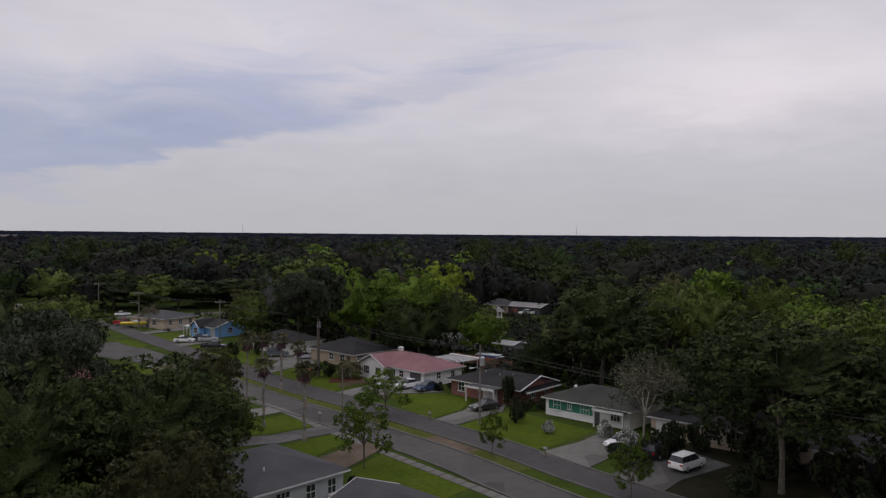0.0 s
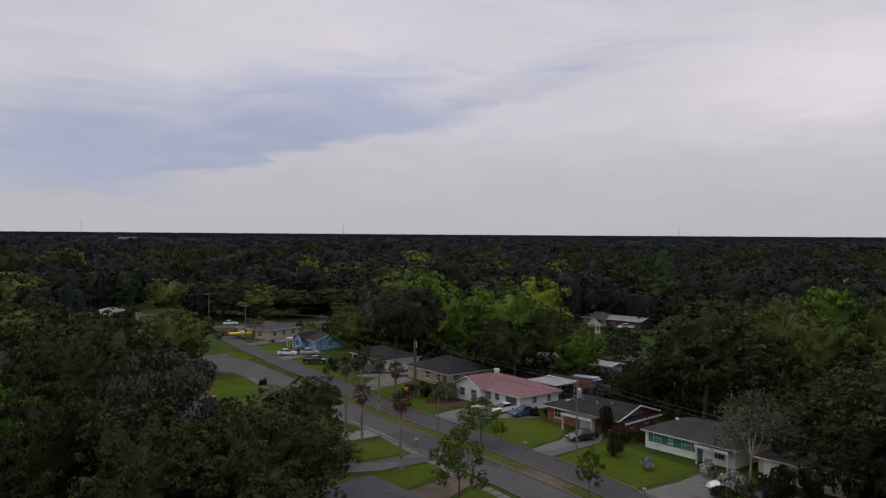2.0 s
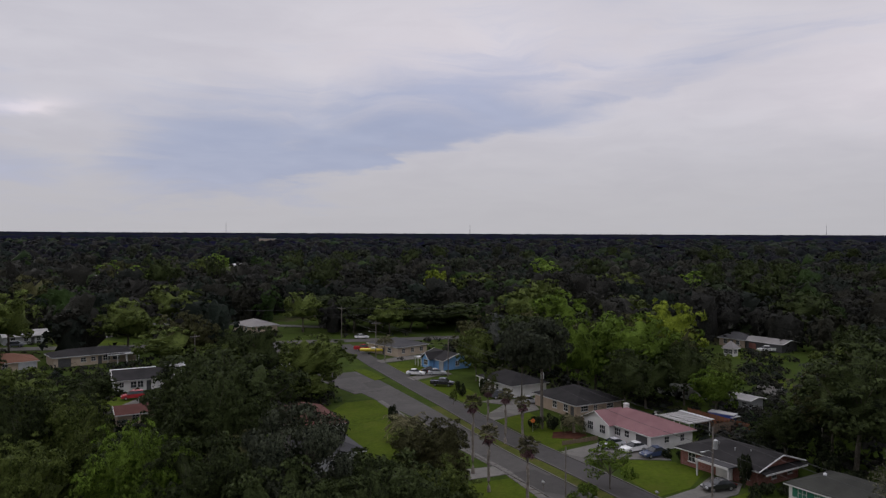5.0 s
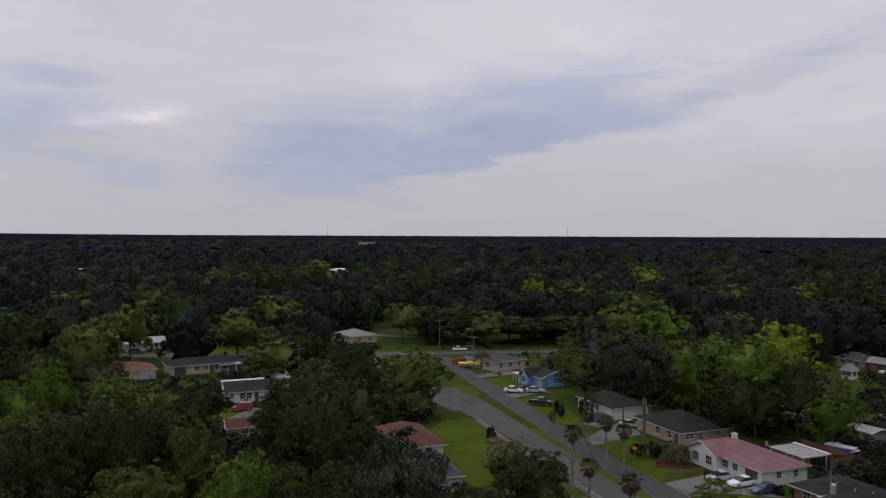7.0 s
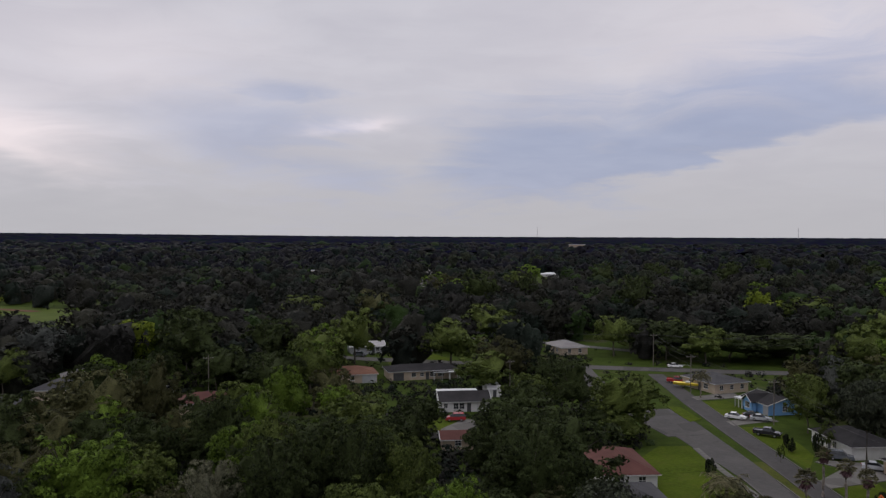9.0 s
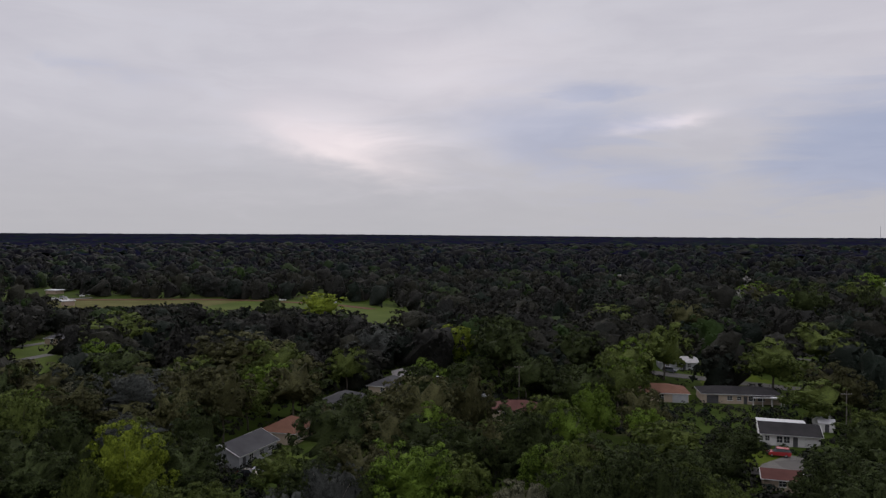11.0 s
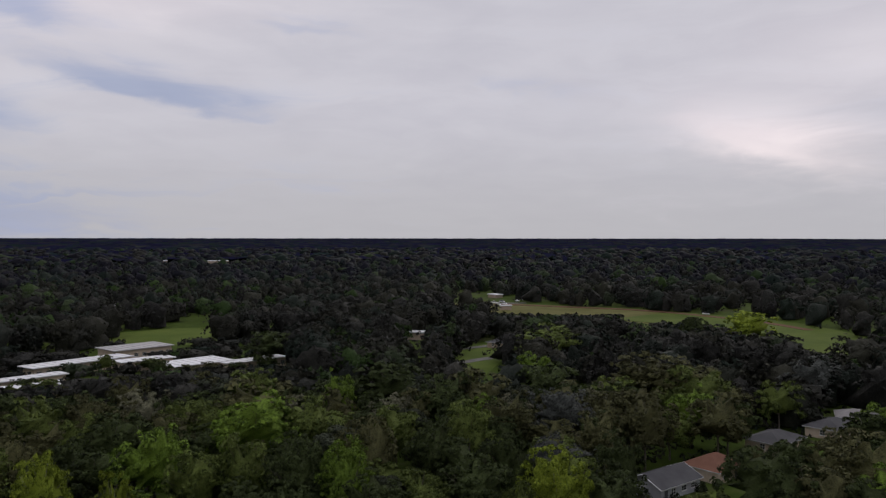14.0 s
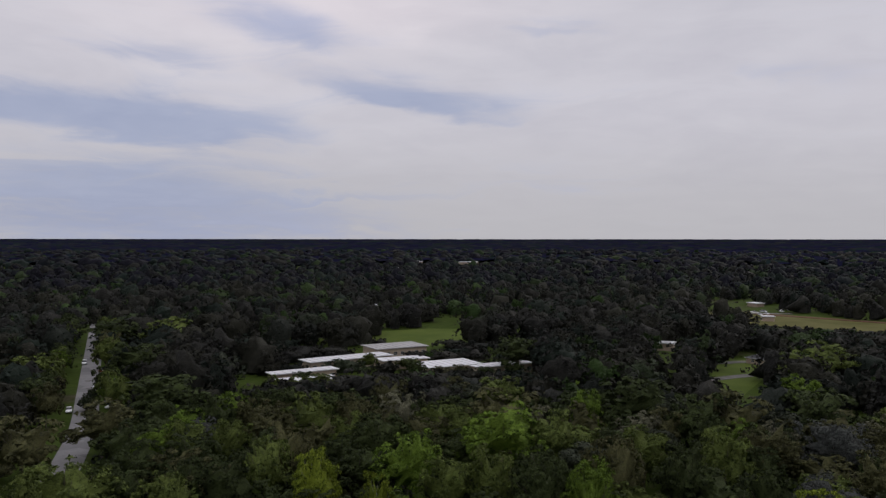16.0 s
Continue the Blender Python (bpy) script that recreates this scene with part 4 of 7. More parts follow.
# x, y, height, crown radius
BRIGHT_TREES_MORE = [
    (-176.0, 82.0, 13.0, 5.4), (-184.5, -41.4, 17.0, 4.6), (-129.4, -63.2, 17.5, 6.4), (-152.0, -52.2, 19.0, 9.2), (-119.3, -25.8, 17.5, 4.7), (-225.6, 8.0, 17.0, 6.6),
]
for row in BRIGHT_TREES_MORE:
    tree("bright", *row)
# x, y, height, crown radius
DARK_TREES = [
    (-22.5, 59.0, 16.3, 6.6), (-30.0, 54.5, 16.6, 6.4), (-38.5, 55.0, 17.2, 5.6), (-40.0, 64.0, 15.5, 5.5), (-29.0, 69.0, 13.5, 4.5), (-57.5, 91.0, 20.0, 10.0),
    (-53.5, 80.5, 19.3, 6.5), (-66.5, 93.0, 17.0, 6.5), (-54.5, 40.0, 18.5, 5.2), (-72.0, 53.0, 19.0, 6.0), (-69.0, 65.0, 18.6, 5.6), (-87.0, 72.0, 15.6, 6.4),
    (-34.0, 176.0, 17.0, 8.0), (25.4, 119.5, 20.2, 10.2), (-75.5, 139.0, 7.5, 5.0), (-86.7, 146.0, 14.4, 5.2), (37.5, 85.5, 15.0, 6.5), (29.5, 96.5, 11.0, 4.5),
    (44.0, 68.0, 17.0, 7.0), (16.5, 122.0, 9.5, 4.2), (-4.7, 152.6, 12.0, 6.2), (-8.2, 146.1, 13.0, 5.0), (-93.8, 99.2, 10.0, 4.6),
]
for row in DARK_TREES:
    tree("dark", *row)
# x, y, height, crown radius
DARK_TREES_MORE = [
    (-183.2, 111.3, 23.0, 9.0), (-203.7, 120.8, 22.0, 9.0), (-36.3, 90.4, 5.0, 3.4), (-40.9, 176.1, 7.0, 3.6), (-107.1, 174.0, 9.0, 6.2), (-106.1, 164.6, 11.0, 3.7),
    (-103.7, 116.3, 8.0, 3.6), (-102.8, 111.1, 9.0, 4.0), (-78.1, 102.0, 9.0, 2.9), (-105.8, 239.7, 13.3, 7.5), (-70.6, 258.6, 11.1, 11.0), (37.9, 343.8, 19.0, 11.0),
    (42.4, 268.7, 18.0, 9.9), (-108.4, 247.5, 13.6, 9.0), (-87.9, 249.2, 11.0, 11.0), (-84.9, 258.7, 8.9, 9.2), (-124.5, 251.1, 13.1, 10.6), (-135.4, 101.5, 17.0, 6.7),
    (-127.3, 41.8, 17.0, 7.3), (-74.0, 60.3, 17.0, 3.9), (-182.0, 134.1, 18.0, 8.5), (-102.5, 68.5, 17.0, 4.6), (-100.3, 253.1, 12.1, 7.5), (-138.7, -14.0, 17.0, 5.0),
]
for row in DARK_TREES_MORE:
    tree("dark", *row)
# x, y, height, crown radius
DARK_TREES_MORE = [
    (-138.5, 20.0, 15.6, 4.6), (-121.4, 55.5, 13.0, 5.3), (-106.9, 67.3, 15.0, 5.2), (-178.8, 50.4, 15.0, 6.3), (-204.2, -31.2, 17.5, 11.0), (-188.4, -15.6, 17.0, 6.9),
    (-278.3, -89.2, 17.0, 9.8), (-332.4, 80.2, 18.0, 6.7), (-122.7, -34.6, 17.0, 5.2), (-142.2, -76.8, 17.0, 7.4), (-134.8, -0.3, 16.0, 5.4), (-132.4, -37.5, 16.0, 5.1),
    (-210.6, 10.4, 17.0, 9.2), (-159.9, -153.1, 17.0, 11.0), (-150.1, -127.1, 15.0, 5.6), (-272.8, -325.3, 15.0, 8.6), (-264.6, -285.5, 16.0, 11.0), (-209.1, -211.3, 16.0, 11.0),
    (-104.6, -85.9, 16.0, 5.8), (-152.4, -194.7, 14.0, 6.5),
]
for row in DARK_TREES_MORE:
    tree("dark", *row)
# x, y, height, crown radius
GREY_TREES = [
    (-94.9, 30.4, 16.0, 4.4), (-174.9, 12.3, 16.5, 7.6), (-226.8, 87.5, 17.0, 8.0),
]
for row in GREY_TREES:
    tree("grey", *row)
# x, y, height, crown radius
LIME_TREES = [
    (0.0, 186.5, 20.3, 7.2), (-109.8, 352.3, 19.0, 7.8), (-219.0, 113.1, 17.5, 6.8), (-358.8, 111.4, 18.0, 11.0), (-118.3, 7.2, 18.3, 5.5), (-109.9, -71.3, 17.5, 4.3),
    (-106.0, -57.1, 16.5, 3.1), (-115.4, -74.6, 16.0, 4.2),
]
for row in LIME_TREES:
    tree("lime", *row)
# x, y, height, crown radius
MID_TREES = [
    (-23.5, 78.0, 9.8, 4.0), (-57.5, 54.5, 16.3, 5.2), (-65.5, 68.5, 16.8, 5.2), (-43.5, 169.0, 12.3, 4.6), (8.3, 161.5, 11.0, 5.0), (-71.3, 141.5, 14.6, 7.4),
    (-69.5, 136.2, 6.5, 5.0), (46.5, 132.0, 18.0, 6.0), (-34.7, 99.2, 3.5, 3.0), (-47.9, 185.9, 10.5, 4.6), (-124.9, 30.8, 9.0, 4.5), (-92.7, 240.8, 11.9, 7.5),
    (-12.1, 228.8, 18.0, 8.6), (68.9, 156.7, 18.5, 6.2), (44.8, 143.5, 17.8, 5.9), (-48.1, 286.5, 19.0, 9.8), (-23.2, 353.3, 18.0, 10.6), (-163.0, 219.0, 16.5, 11.0),
    (-87.3, 341.0, 18.0, 11.0), (-44.7, 228.4, 18.0, 8.5), (-288.2, 420.1, 18.0, 11.0), (-161.7, 135.4, 17.0, 7.9), (-149.3, 178.9, 16.0, 8.5), (-74.5, 69.7, 17.0, 4.6),
]
for row in MID_TREES:
    tree("mid", *row)
# x, y, height, crown radius
MID_TREES_MORE = [
    (-87.5, 64.1, 17.0, 4.9), (-140.3, 116.8, 17.0, 5.5), (-177.5, 164.6, 18.0, 8.2), (-254.9, 206.4, 17.0, 11.0), (-202.1, 49.7, 17.0, 8.2), (-113.0, 256.5, 12.3, 6.8),
    (-122.3, 234.3, 15.5, 6.6), (-158.6, -43.6, 17.0, 6.7), (-122.8, -14.6, 13.0, 5.3), (-152.8, -7.8, 17.0, 6.2), (-109.8, 1.0, 16.0, 3.2), (-290.3, 14.2, 17.0, 11.0),
    (-124.3, -44.8, 17.0, 5.2), (-121.7, 41.5, 10.0, 4.3), (-116.1, -86.5, 17.0, 5.8), (-147.6, -7.8, 17.3, 4.9), (-122.3, -51.5, 16.0, 5.3), (-155.9, -102.2, 15.0, 7.0),
    (-198.3, -68.9, 16.0, 7.7), (-129.3, -106.0, 16.0, 5.4), (-92.2, -110.2, 16.0, 8.1), (-178.4, -228.2, 15.0, 9.5), (-275.4, -261.1, 16.0, 11.0), (-95.7, -90.0, 16.0, 5.5),
]
for row in MID_TREES_MORE:
    tree("mid", *row)
# x, y, height, crown radius
MID_TREES_MORE = [
    (-81.4, -108.2, 16.0, 5.3),
]
for row in MID_TREES_MORE:
    tree("mid", *row)
# x, y, height, crown radius
OLIVE_TREES = [
    (-18.6, 50.6, 12.0, 4.6), (-27.8, 87.5, 12.3, 4.6), (-125.0, 109.0, 12.6, 5.5), (-28.7, 94.4, 5.0, 2.8), (-38.1, 107.6, 5.0, 3.0), (48.1, 160.1, 18.0, 7.0),
    (-292.4, 342.0, 19.0, 9.0), (-240.2, 234.8, 18.0, 9.4), (-136.9, 62.3, 17.0, 7.5), (-135.5, 73.4, 17.0, 5.0), (-168.8, -57.5, 18.0, 10.0), (-138.4, -26.0, 17.0, 5.4),
    (-165.0, 29.1, 16.5, 6.9), (-167.8, -0.6, 16.5, 7.4), (-213.7, 46.2, 17.0, 11.0), (-153.6, 17.6, 16.0, 5.8), (-143.8, -28.3, 15.5, 5.7), (-220.1, 37.2, 17.0, 11.0),
    (-192.8, -7.3, 16.5, 8.6), (-174.3, 46.9, 16.5, 7.3), (-133.5, -147.0, 14.0, 8.1), (-112.2, -146.2, 15.0, 8.4), (-128.8, -91.5, 16.0, 5.8),
]
for row in OLIVE_TREES:
    tree("olive", *row)
# x, y, height, crown radius
PALE_TREES = [
    (-76.3, 48.4, 17.0, 5.0),
]
for row in PALE_TREES:
    tree("pale", *row)
# x, y, height, crown radius
PINE_TREES = [
    (-32.2, 61.0, 19.0, 6.0), (-21.6, 131.0, 19.6, 6.2), (-26.6, 137.5, 18.4, 5.4),
]
for row in PINE_TREES:
    tree("pine", *row)
# x, y, height, crown radius
TALL_TREES = [
    (33.0, 72.2, 17.8, 10.0),
]
for row in TALL_TREES:
    tree("tall", *row)

# low trees before the houses in the wood
for row in ((-161.3, 58.6, 8.6, 3.8), (-165.8, 69.0, 9.3, 4.0), (-159.0, 50.0, 7.2, 3.8)):
    tree("olive", *row)
tree("mid", 48.0, 93.0, 18.0, 8.0)

# Woodland between the gardens: open ground that stays free of trees, as lines with a half width.
CLEAR = [
    (22, 72, -57, 166, 13), (-20, 95, -30, 92, 10), (-15, 70, -10, 76, 9), (0, 62, 6, 66, 8), (-66, 160, -78, 176, 14), (-58, 140, -56, 124, 8),
    (-58, 118, -52, 108, 9), (-50, 128, -38, 108, 9), (-5, 130, -9, 126, 9), (9.5, 116, 6, 112, 9), (22, 102, 18, 98, 8), (34, 92, 30, 88, 7), (-19, 146, -17, 140, 8),
    (-33, 161, -32, 154, 9), (-56, 186, -54, 176, 9), (-76, 204, -72, 190, 11), (-92, 198, -80, 176, 8),
]
CLEAR_MID = [
    (-122, 207, -66, 241, 9), (-66, 241, -10, 282, 6), (-150, 190, -122, 207, 7), (-100, 205, -75, 215, 10),
    (-139, 231, -108, 182, 8), (-112, 196, -98, 172, 9), (-112, 139, -92, 112, 8), (-144, 164, -122, 138, 8), (-157, 147, -134, 122, 8), (-196, 184, -166, 158, 8),
    (3, 136, 9, 144, 5), (15, 156, 10, 146, 6),
]
# School buildings: x, y, heading, length, width, height
SCHOOL = [(-269.5, -160.5, -33, 36, 10.5, 3.5), (-235.5, -159.0, -36, 24, 7.0, 3.5), (-221.5, -148.5, -42, 20, 9.5, 3.5), (-277.0, -138.5, -42, 19, 8.5, 3.4), (-273.0, -117.0, -40, 22, 15.0, 3.4), (-280.0, -96.5, -39, 24, 7.5, 3.4)]
CLEAR_SCHOOL = [(x - math.cos(radians(h)) * n / 2, y - math.sin(radians(h)) * n / 2, x + math.cos(radians(h)) * n / 2, y + math.sin(radians(h)) * n / 2, w / 2 + 1.5) for x, y, h, n, w, z in SCHOOL + [(-306, -157, -38, 24, 17, 4)]]
CLEAR_FAR = [
    (-168, 186, -196, 222, 7), (-352, -170, -385, -165, 26), (-330, -160, -306, -143, 11),
    (-103, -130, -333, -374, 7.6), (-200, -222, -186, -202, 11), (-546, -10, -497, 88, 32), (-497, 88, -447, 137, 34), (-447, 137, -371, 150, 30),
    (-350, -8, -258, -12, 7.5), (-158, 34, -128, 30, 9), (-190, 66, -160, 56, 8), (-206, 90, -184, 84, 8), (-157, 98, -140, 88, 8),
    (26, 232, 22, 172, 11), (17, 239, 14, 200, 8),
]
# Low gardens between the trees, in front of houses.
LOW_LANES = [
    (-33, 158, -22, 103, 0), (-28, 163, -18, 106, 0), (-38, 160, -25, 104, 0), (-14, 140, -9, 91, 0), (-18, 142, -12, 94, 0), (-106, 128, -67, 81, 0),
    (14, 157, 8, 90, 0), (9, 144, 5, 80, 0), (23, 194, 13, 105, 0), (26, 236, 14, 130, 0), (14, 157, 8, 100, 0), (52, 182, 29, 102, 0),
    (20, 232, 12, 138, 0), (26, 236, 15, 143, 0), (30, 249, 19, 156, 0), (22, 172, 13, 105, 0), (-159, 149, -105, 98, 0), (-148, 156, -97, 102, 0),
    (-101, 125, -64, 79, 0), (-122, 137, -69, 78, 0), (-48, 183, -31, 119, 0), (-89, 150, -54, 91, 0), (-150, 228, -98, 149, 0), (-110, 136, -72, 89, 0),
    (-117, 140, -76, 91, 0), (-135, 160, -88, 104, 0), (-158, 143, -109, 98, 0), (-60, 117, -41, 79, 0), (-56, 121, -37, 80, 0), (-33, 158, -14, 67, 0),
    (-16, 143, -7, 61, 0), (-33, 158, -19, 90, 0), (-16, 143, -9, 82, 0), (-163, 43, -122, 32, 0), (-152, 29, -111, 21, 0), (-152, 29, -112, 21, 0),
    (-139, 231, -91, 150, 0), (-76, 200, -50, 130, 0), (-56, 180, -37, 117, 0), (-70, 165, -44, 103, 0), (-88, 172, -55, 108, 0), (-100, 180, -63, 113, 0),
]
FAR_GAPS = [(-402, -313, -378, -294, 5), (-483, -259, -454, -243, 5), (-1025, -526, -1000, -512, 4), (-1072, -422, -1040, -410, 5), (-1145, -123, -1120, -120, 4), (-528, -1, -496, -1, 5), (-478, 126, -450, 119, 5), (-489, 146, -460, 137, 5), (-370, -46, -352, -43, 3), (-364, 255, -342, 240, 5), (-562, 468, -528, 440, 5), (-462, 1053, -434, 990, 5), (-992, -585, -965, -570, 4),
            (-300, 470, -450, 700, 14), (-318, 352, -720, 822, 4), (-1230, -650, -1270, -480, 4), (-640, -30, -560, 0, 20), (-200, -265, -180, -240, 8)]


# Lower growth before the school, the meadow and a clearing: bearing to the left of +y, near and far reach, height and its fall with reach.
LOW_BELTS = [(106, 127, 262, 366, 5.2, 0.0), (106, 122.3, 150, 286, 50.3, 0.165), (122.3, 128, 150, 262, 49.5, 0.170), (90.0, 93.2, 168, 262, 46.0, 0.18), (82, 91.5, 280, 520, 47.0, 0.0915), (74, 82, 270, 470, 47.0, 0.0995), (70, 74, 260, 440, 47.0, 0.106), (66.5, 70, 240, 380, 47.0, 0.126)]


def growth_limit(x, y):
    """How high the trees stand at most."""
    top = np.full(np.shape(x), 40.0)
    bearing, reach = np.degrees(np.arctan2(-x, y)), np.hypot(x, y)
    for a0, a1, r0, r1, z, fall in LOW_BELTS:
        low = (bearing > a0) & (bearing < a1) & (reach > r0) & (reach < r1)
        top = np.where(low, np.minimum(top, z - fall * reach), top)
    return top


def inside_clear(x, y, extra=0.0):
    hit = np.zeros(np.shape(x), bool)
    for x0, y0, x1, y1, w in CLEAR + CLEAR_MID + CLEAR_FAR + CLEAR_SCHOOL + FAR_GAPS:
        dx, dy = x1 - x0, y1 - y0
        s = np.clip(((x - x0) * dx + (y - y0) * dy) / (dx * dx + dy * dy + 1e-9), 0, 1)
        hit |= np.hypot(x - x0 - s * dx, y - y0 - s * dy) < w + extra
    return hit | (growth_limit(x, y) < 2.6)


def in_lane(x, y, radius):
    return any(np.hypot(x - x0 - s * (x1 - x0), y - y0 - s * (y1 - y0)) < radius * 0.9 + w for x0, y0, x1, y1, w in LOW_LANES
               for s in [np.clip(((x - x0) * (x1 - x0) + (y - y0) * (y1 - y0)) / ((x1 - x0) ** 2 + (y1 - y0) ** 2), 0, 1)])


def fill_woodland():
    rng = np.random.default_rng(11)
    kinds = ["dark"] * 14 + ["mid"] * 5 + ["olive"] * 6 + ["bright"] * 2 + ["grey"] + ["pine"] + ["pale"]
    made = 0
    for _ in range(26000):
        r, a = math.sqrt(rng.uniform(72**2, 215**2)), radians(rng.uniform(-34, 150))
        x, y = -r * math.sin(a), r * math.cos(a)
        radius = rng.uniform(4.6, 7.2)
        if inside_clear(np.array(x), np.array(y), radius * 0.7) or in_lane(x, y, radius):
            continue
        if any((x - px) ** 2 + (y - py) ** 2 < (0.55 * (radius + pr)) ** 2 for px, py, pr in placed):
            continue
        tree(kinds[int(rng.integers(len(kinds)))], x, y, min(rng.uniform(10.0, 14.5), float(growth_limit(x, y))), radius)
        made += 1
        if made >= 310:
            break


fill_woodland()


def tall_trees():
    """Old pines and oaks that stand over the canopy."""
    rng = np.random.default_rng(31)
    for k in range(64):
        r, a = rng.uniform(360, 950), radians(rng.uniform(-34, 40))
        x, y = -r * math.sin(a), r * math.cos(a)
        if not inside_clear(np.array(x), np.array(y), 6.0):
            tree(("pine", "dark", "dark")[k % 3], x, y, rng.uniform(20.0, 26.5), rng.uniform(6.0, 10.0), 4)


tall_trees()


def street_side_trees():
    """Trees close along both sides of the straight western street."""
    rng = np.random.default_rng(19)
    kinds = ["dark", "mid", "olive", "dark", "bright", "mid"]
    for k in range(26):
        s = 20 + 9.0 * k
        for side in (-1, 1):
            off = side * rng.uniform(7.4, 11.0)
            x, y = -140.8 - 0.665 * s + 0.747 * off, -163.6 - 0.747 * s - 0.665 * off
            if side < 0 and -240 < y < -196:
                continue
            if rng.uniform() < 0.85 and not any((x - px) ** 2 + (y - py) ** 2 < (0.5 * (4.5 + pr)) ** 2 for px, py, pr in placed):
                tree(kinds[int(rng.integers(6))], x, y, rng.uniform(8.5, 14.0), rng.uniform(3.6, 5.2))


street_side_trees()


def woods():
    """Woodland behind the gardens, all trees of a belt in one mesh."""
    rng = np.random.default_rng(5)
    for name, r0, r1, area, blades, size, lumps, sides, rings, grow in (
            ("near_woods", 205, 420, 140, 230, 1.35, 17, 10, 6, 1.25), ("middle_woods", 420, 720, 195, 66, 1.7, 12, 8, 5, 1.45),
            ("far_woods", 720, 1250, 300, 14, 2.7, 9, 7, 4, 1.75), ("distant_trees", 1250, 2300, 1300, 0, 4.0, 7, 7, 4, 3.0)):
        total = int(math.radians(182) / 2 * (r1**2 - r0**2) / area)
        r, a = np.sqrt(rng.uniform(r0**2, r1**2, total)), np.radians(rng.uniform(-34, 148, total))
        x, y = -r * np.sin(a), r * np.cos(a)
        keep = ~inside_clear(x, y, 3.0)
        for px, py, pr in placed:
            keep &= (x - px) ** 2 + (y - py) ** 2 > (pr * 0.9) ** 2
        x, y = x[keep], y[keep]
        n = len(x)
        wide = (3.8 + 5.4 * rng.uniform(0, 1, n) ** 1.5) * grow
        high = 8.6 + wide / grow * 0.85 + rng.uniform(-2.2, 2.2, n) + 2.5 * (rng.uniform(size=n) > 0.88) + 3.5 * (rng.uniform(size=n) > 0.97)
        high = np.minimum(high, growth_limit(x, y))
        spin = rng.uniform(0, math.tau, n)[:, None]
        pick = rng.integers(0, 16, n)
        size_of = np.stack([wide, wide, high], -1)[:, None]
        foot = np.stack([x, y, far_rise(np.hypot(x, y))], -1)[:, None]
        tints = rng.uniform(0, 1, n)

        def turned(v):
            return np.stack([v[..., 0] * np.cos(spin) - v[..., 1] * np.sin(spin), v[..., 0] * np.sin(spin) + v[..., 1] * np.cos(spin), v[..., 2]], -1)

        heaps = []
        for _ in range(16):
            c = lobes(rng, lumps, 1.5) * (1, 1, 0.46) * rng.uniform(0.85, 1.2, (lumps, 1)) + (0, 0, 0.48)
            heaps.append((c, rng.uniform(0.18, 0.42, lumps)))
        skins = [lobed_skin(c, k * (0.58 if blades > 60 else 0.75), np.array((0, 0, 0.46)), sides, rings, 0.5, -0.7) for c, k in heaps]
        feet = [k[0][:, 2].min() for k in skins]

        def settle(v, foot):
            out = np.array(v)
            low = out[:, 2] < 0.46
            out[low, 2] = 0.04 + 0.42 * (out[low, 2] - foot) / (0.46 - foot)
            out[low, :2] *= (1.0 + 0.5 * (0.46 - out[low, 2:]) / 0.42)
            out *= np.stack([rng.uniform(0.9, 1.1, len(out))] * 2 + [rng.uniform(0.96, 1.04, len(out))], -1)
            return out

        cv = turned(np.array([settle(k[0], f) for k, f in zip(skins, feet)])[pick])
        tri = skins[0][1]
        q = (np.arange(n)[:, None, None] * cv.shape[1] + tri[None]).reshape(-1, 3)
        v, tint = (cv * size_of + foot).reshape(-1, 3), np.repeat(tints, len(tri))
        soft = None
        if blades:
            sprays = [tuft_points(rng, c, k, max(14, blades // 6), 0.17, blades, 0.5) for c, k in heaps]
            p = turned(np.array([settle(k[0], f) for k, f in zip(sprays, feet)])[pick])
            nrm = turned(np.array([k[1] for k in sprays])[pick])
            v2, q2 = leaf_blades((p * size_of + foot).reshape(-1, 3), nrm.reshape(-1, 3), np.full(n * blades, size), rng)
            soft = np.concatenate([np.zeros((len(v), 3)), np.repeat(nrm.reshape(-1, 3), 3, axis=0)])
            v, q, tint = np.concatenate([v, v2]), np.concatenate([q, q2 + len(v)]), np.r_[tint, np.repeat(tints, blades)]
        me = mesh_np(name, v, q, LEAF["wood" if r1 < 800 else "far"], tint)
        if soft is not None:
            me.normals_split_custom_set_from_vertices(soft.tolist())
        tagged(part(name, me, None), "dense dark green woodland canopy reaching into the distance", "woods", kind="stuff")


woods()


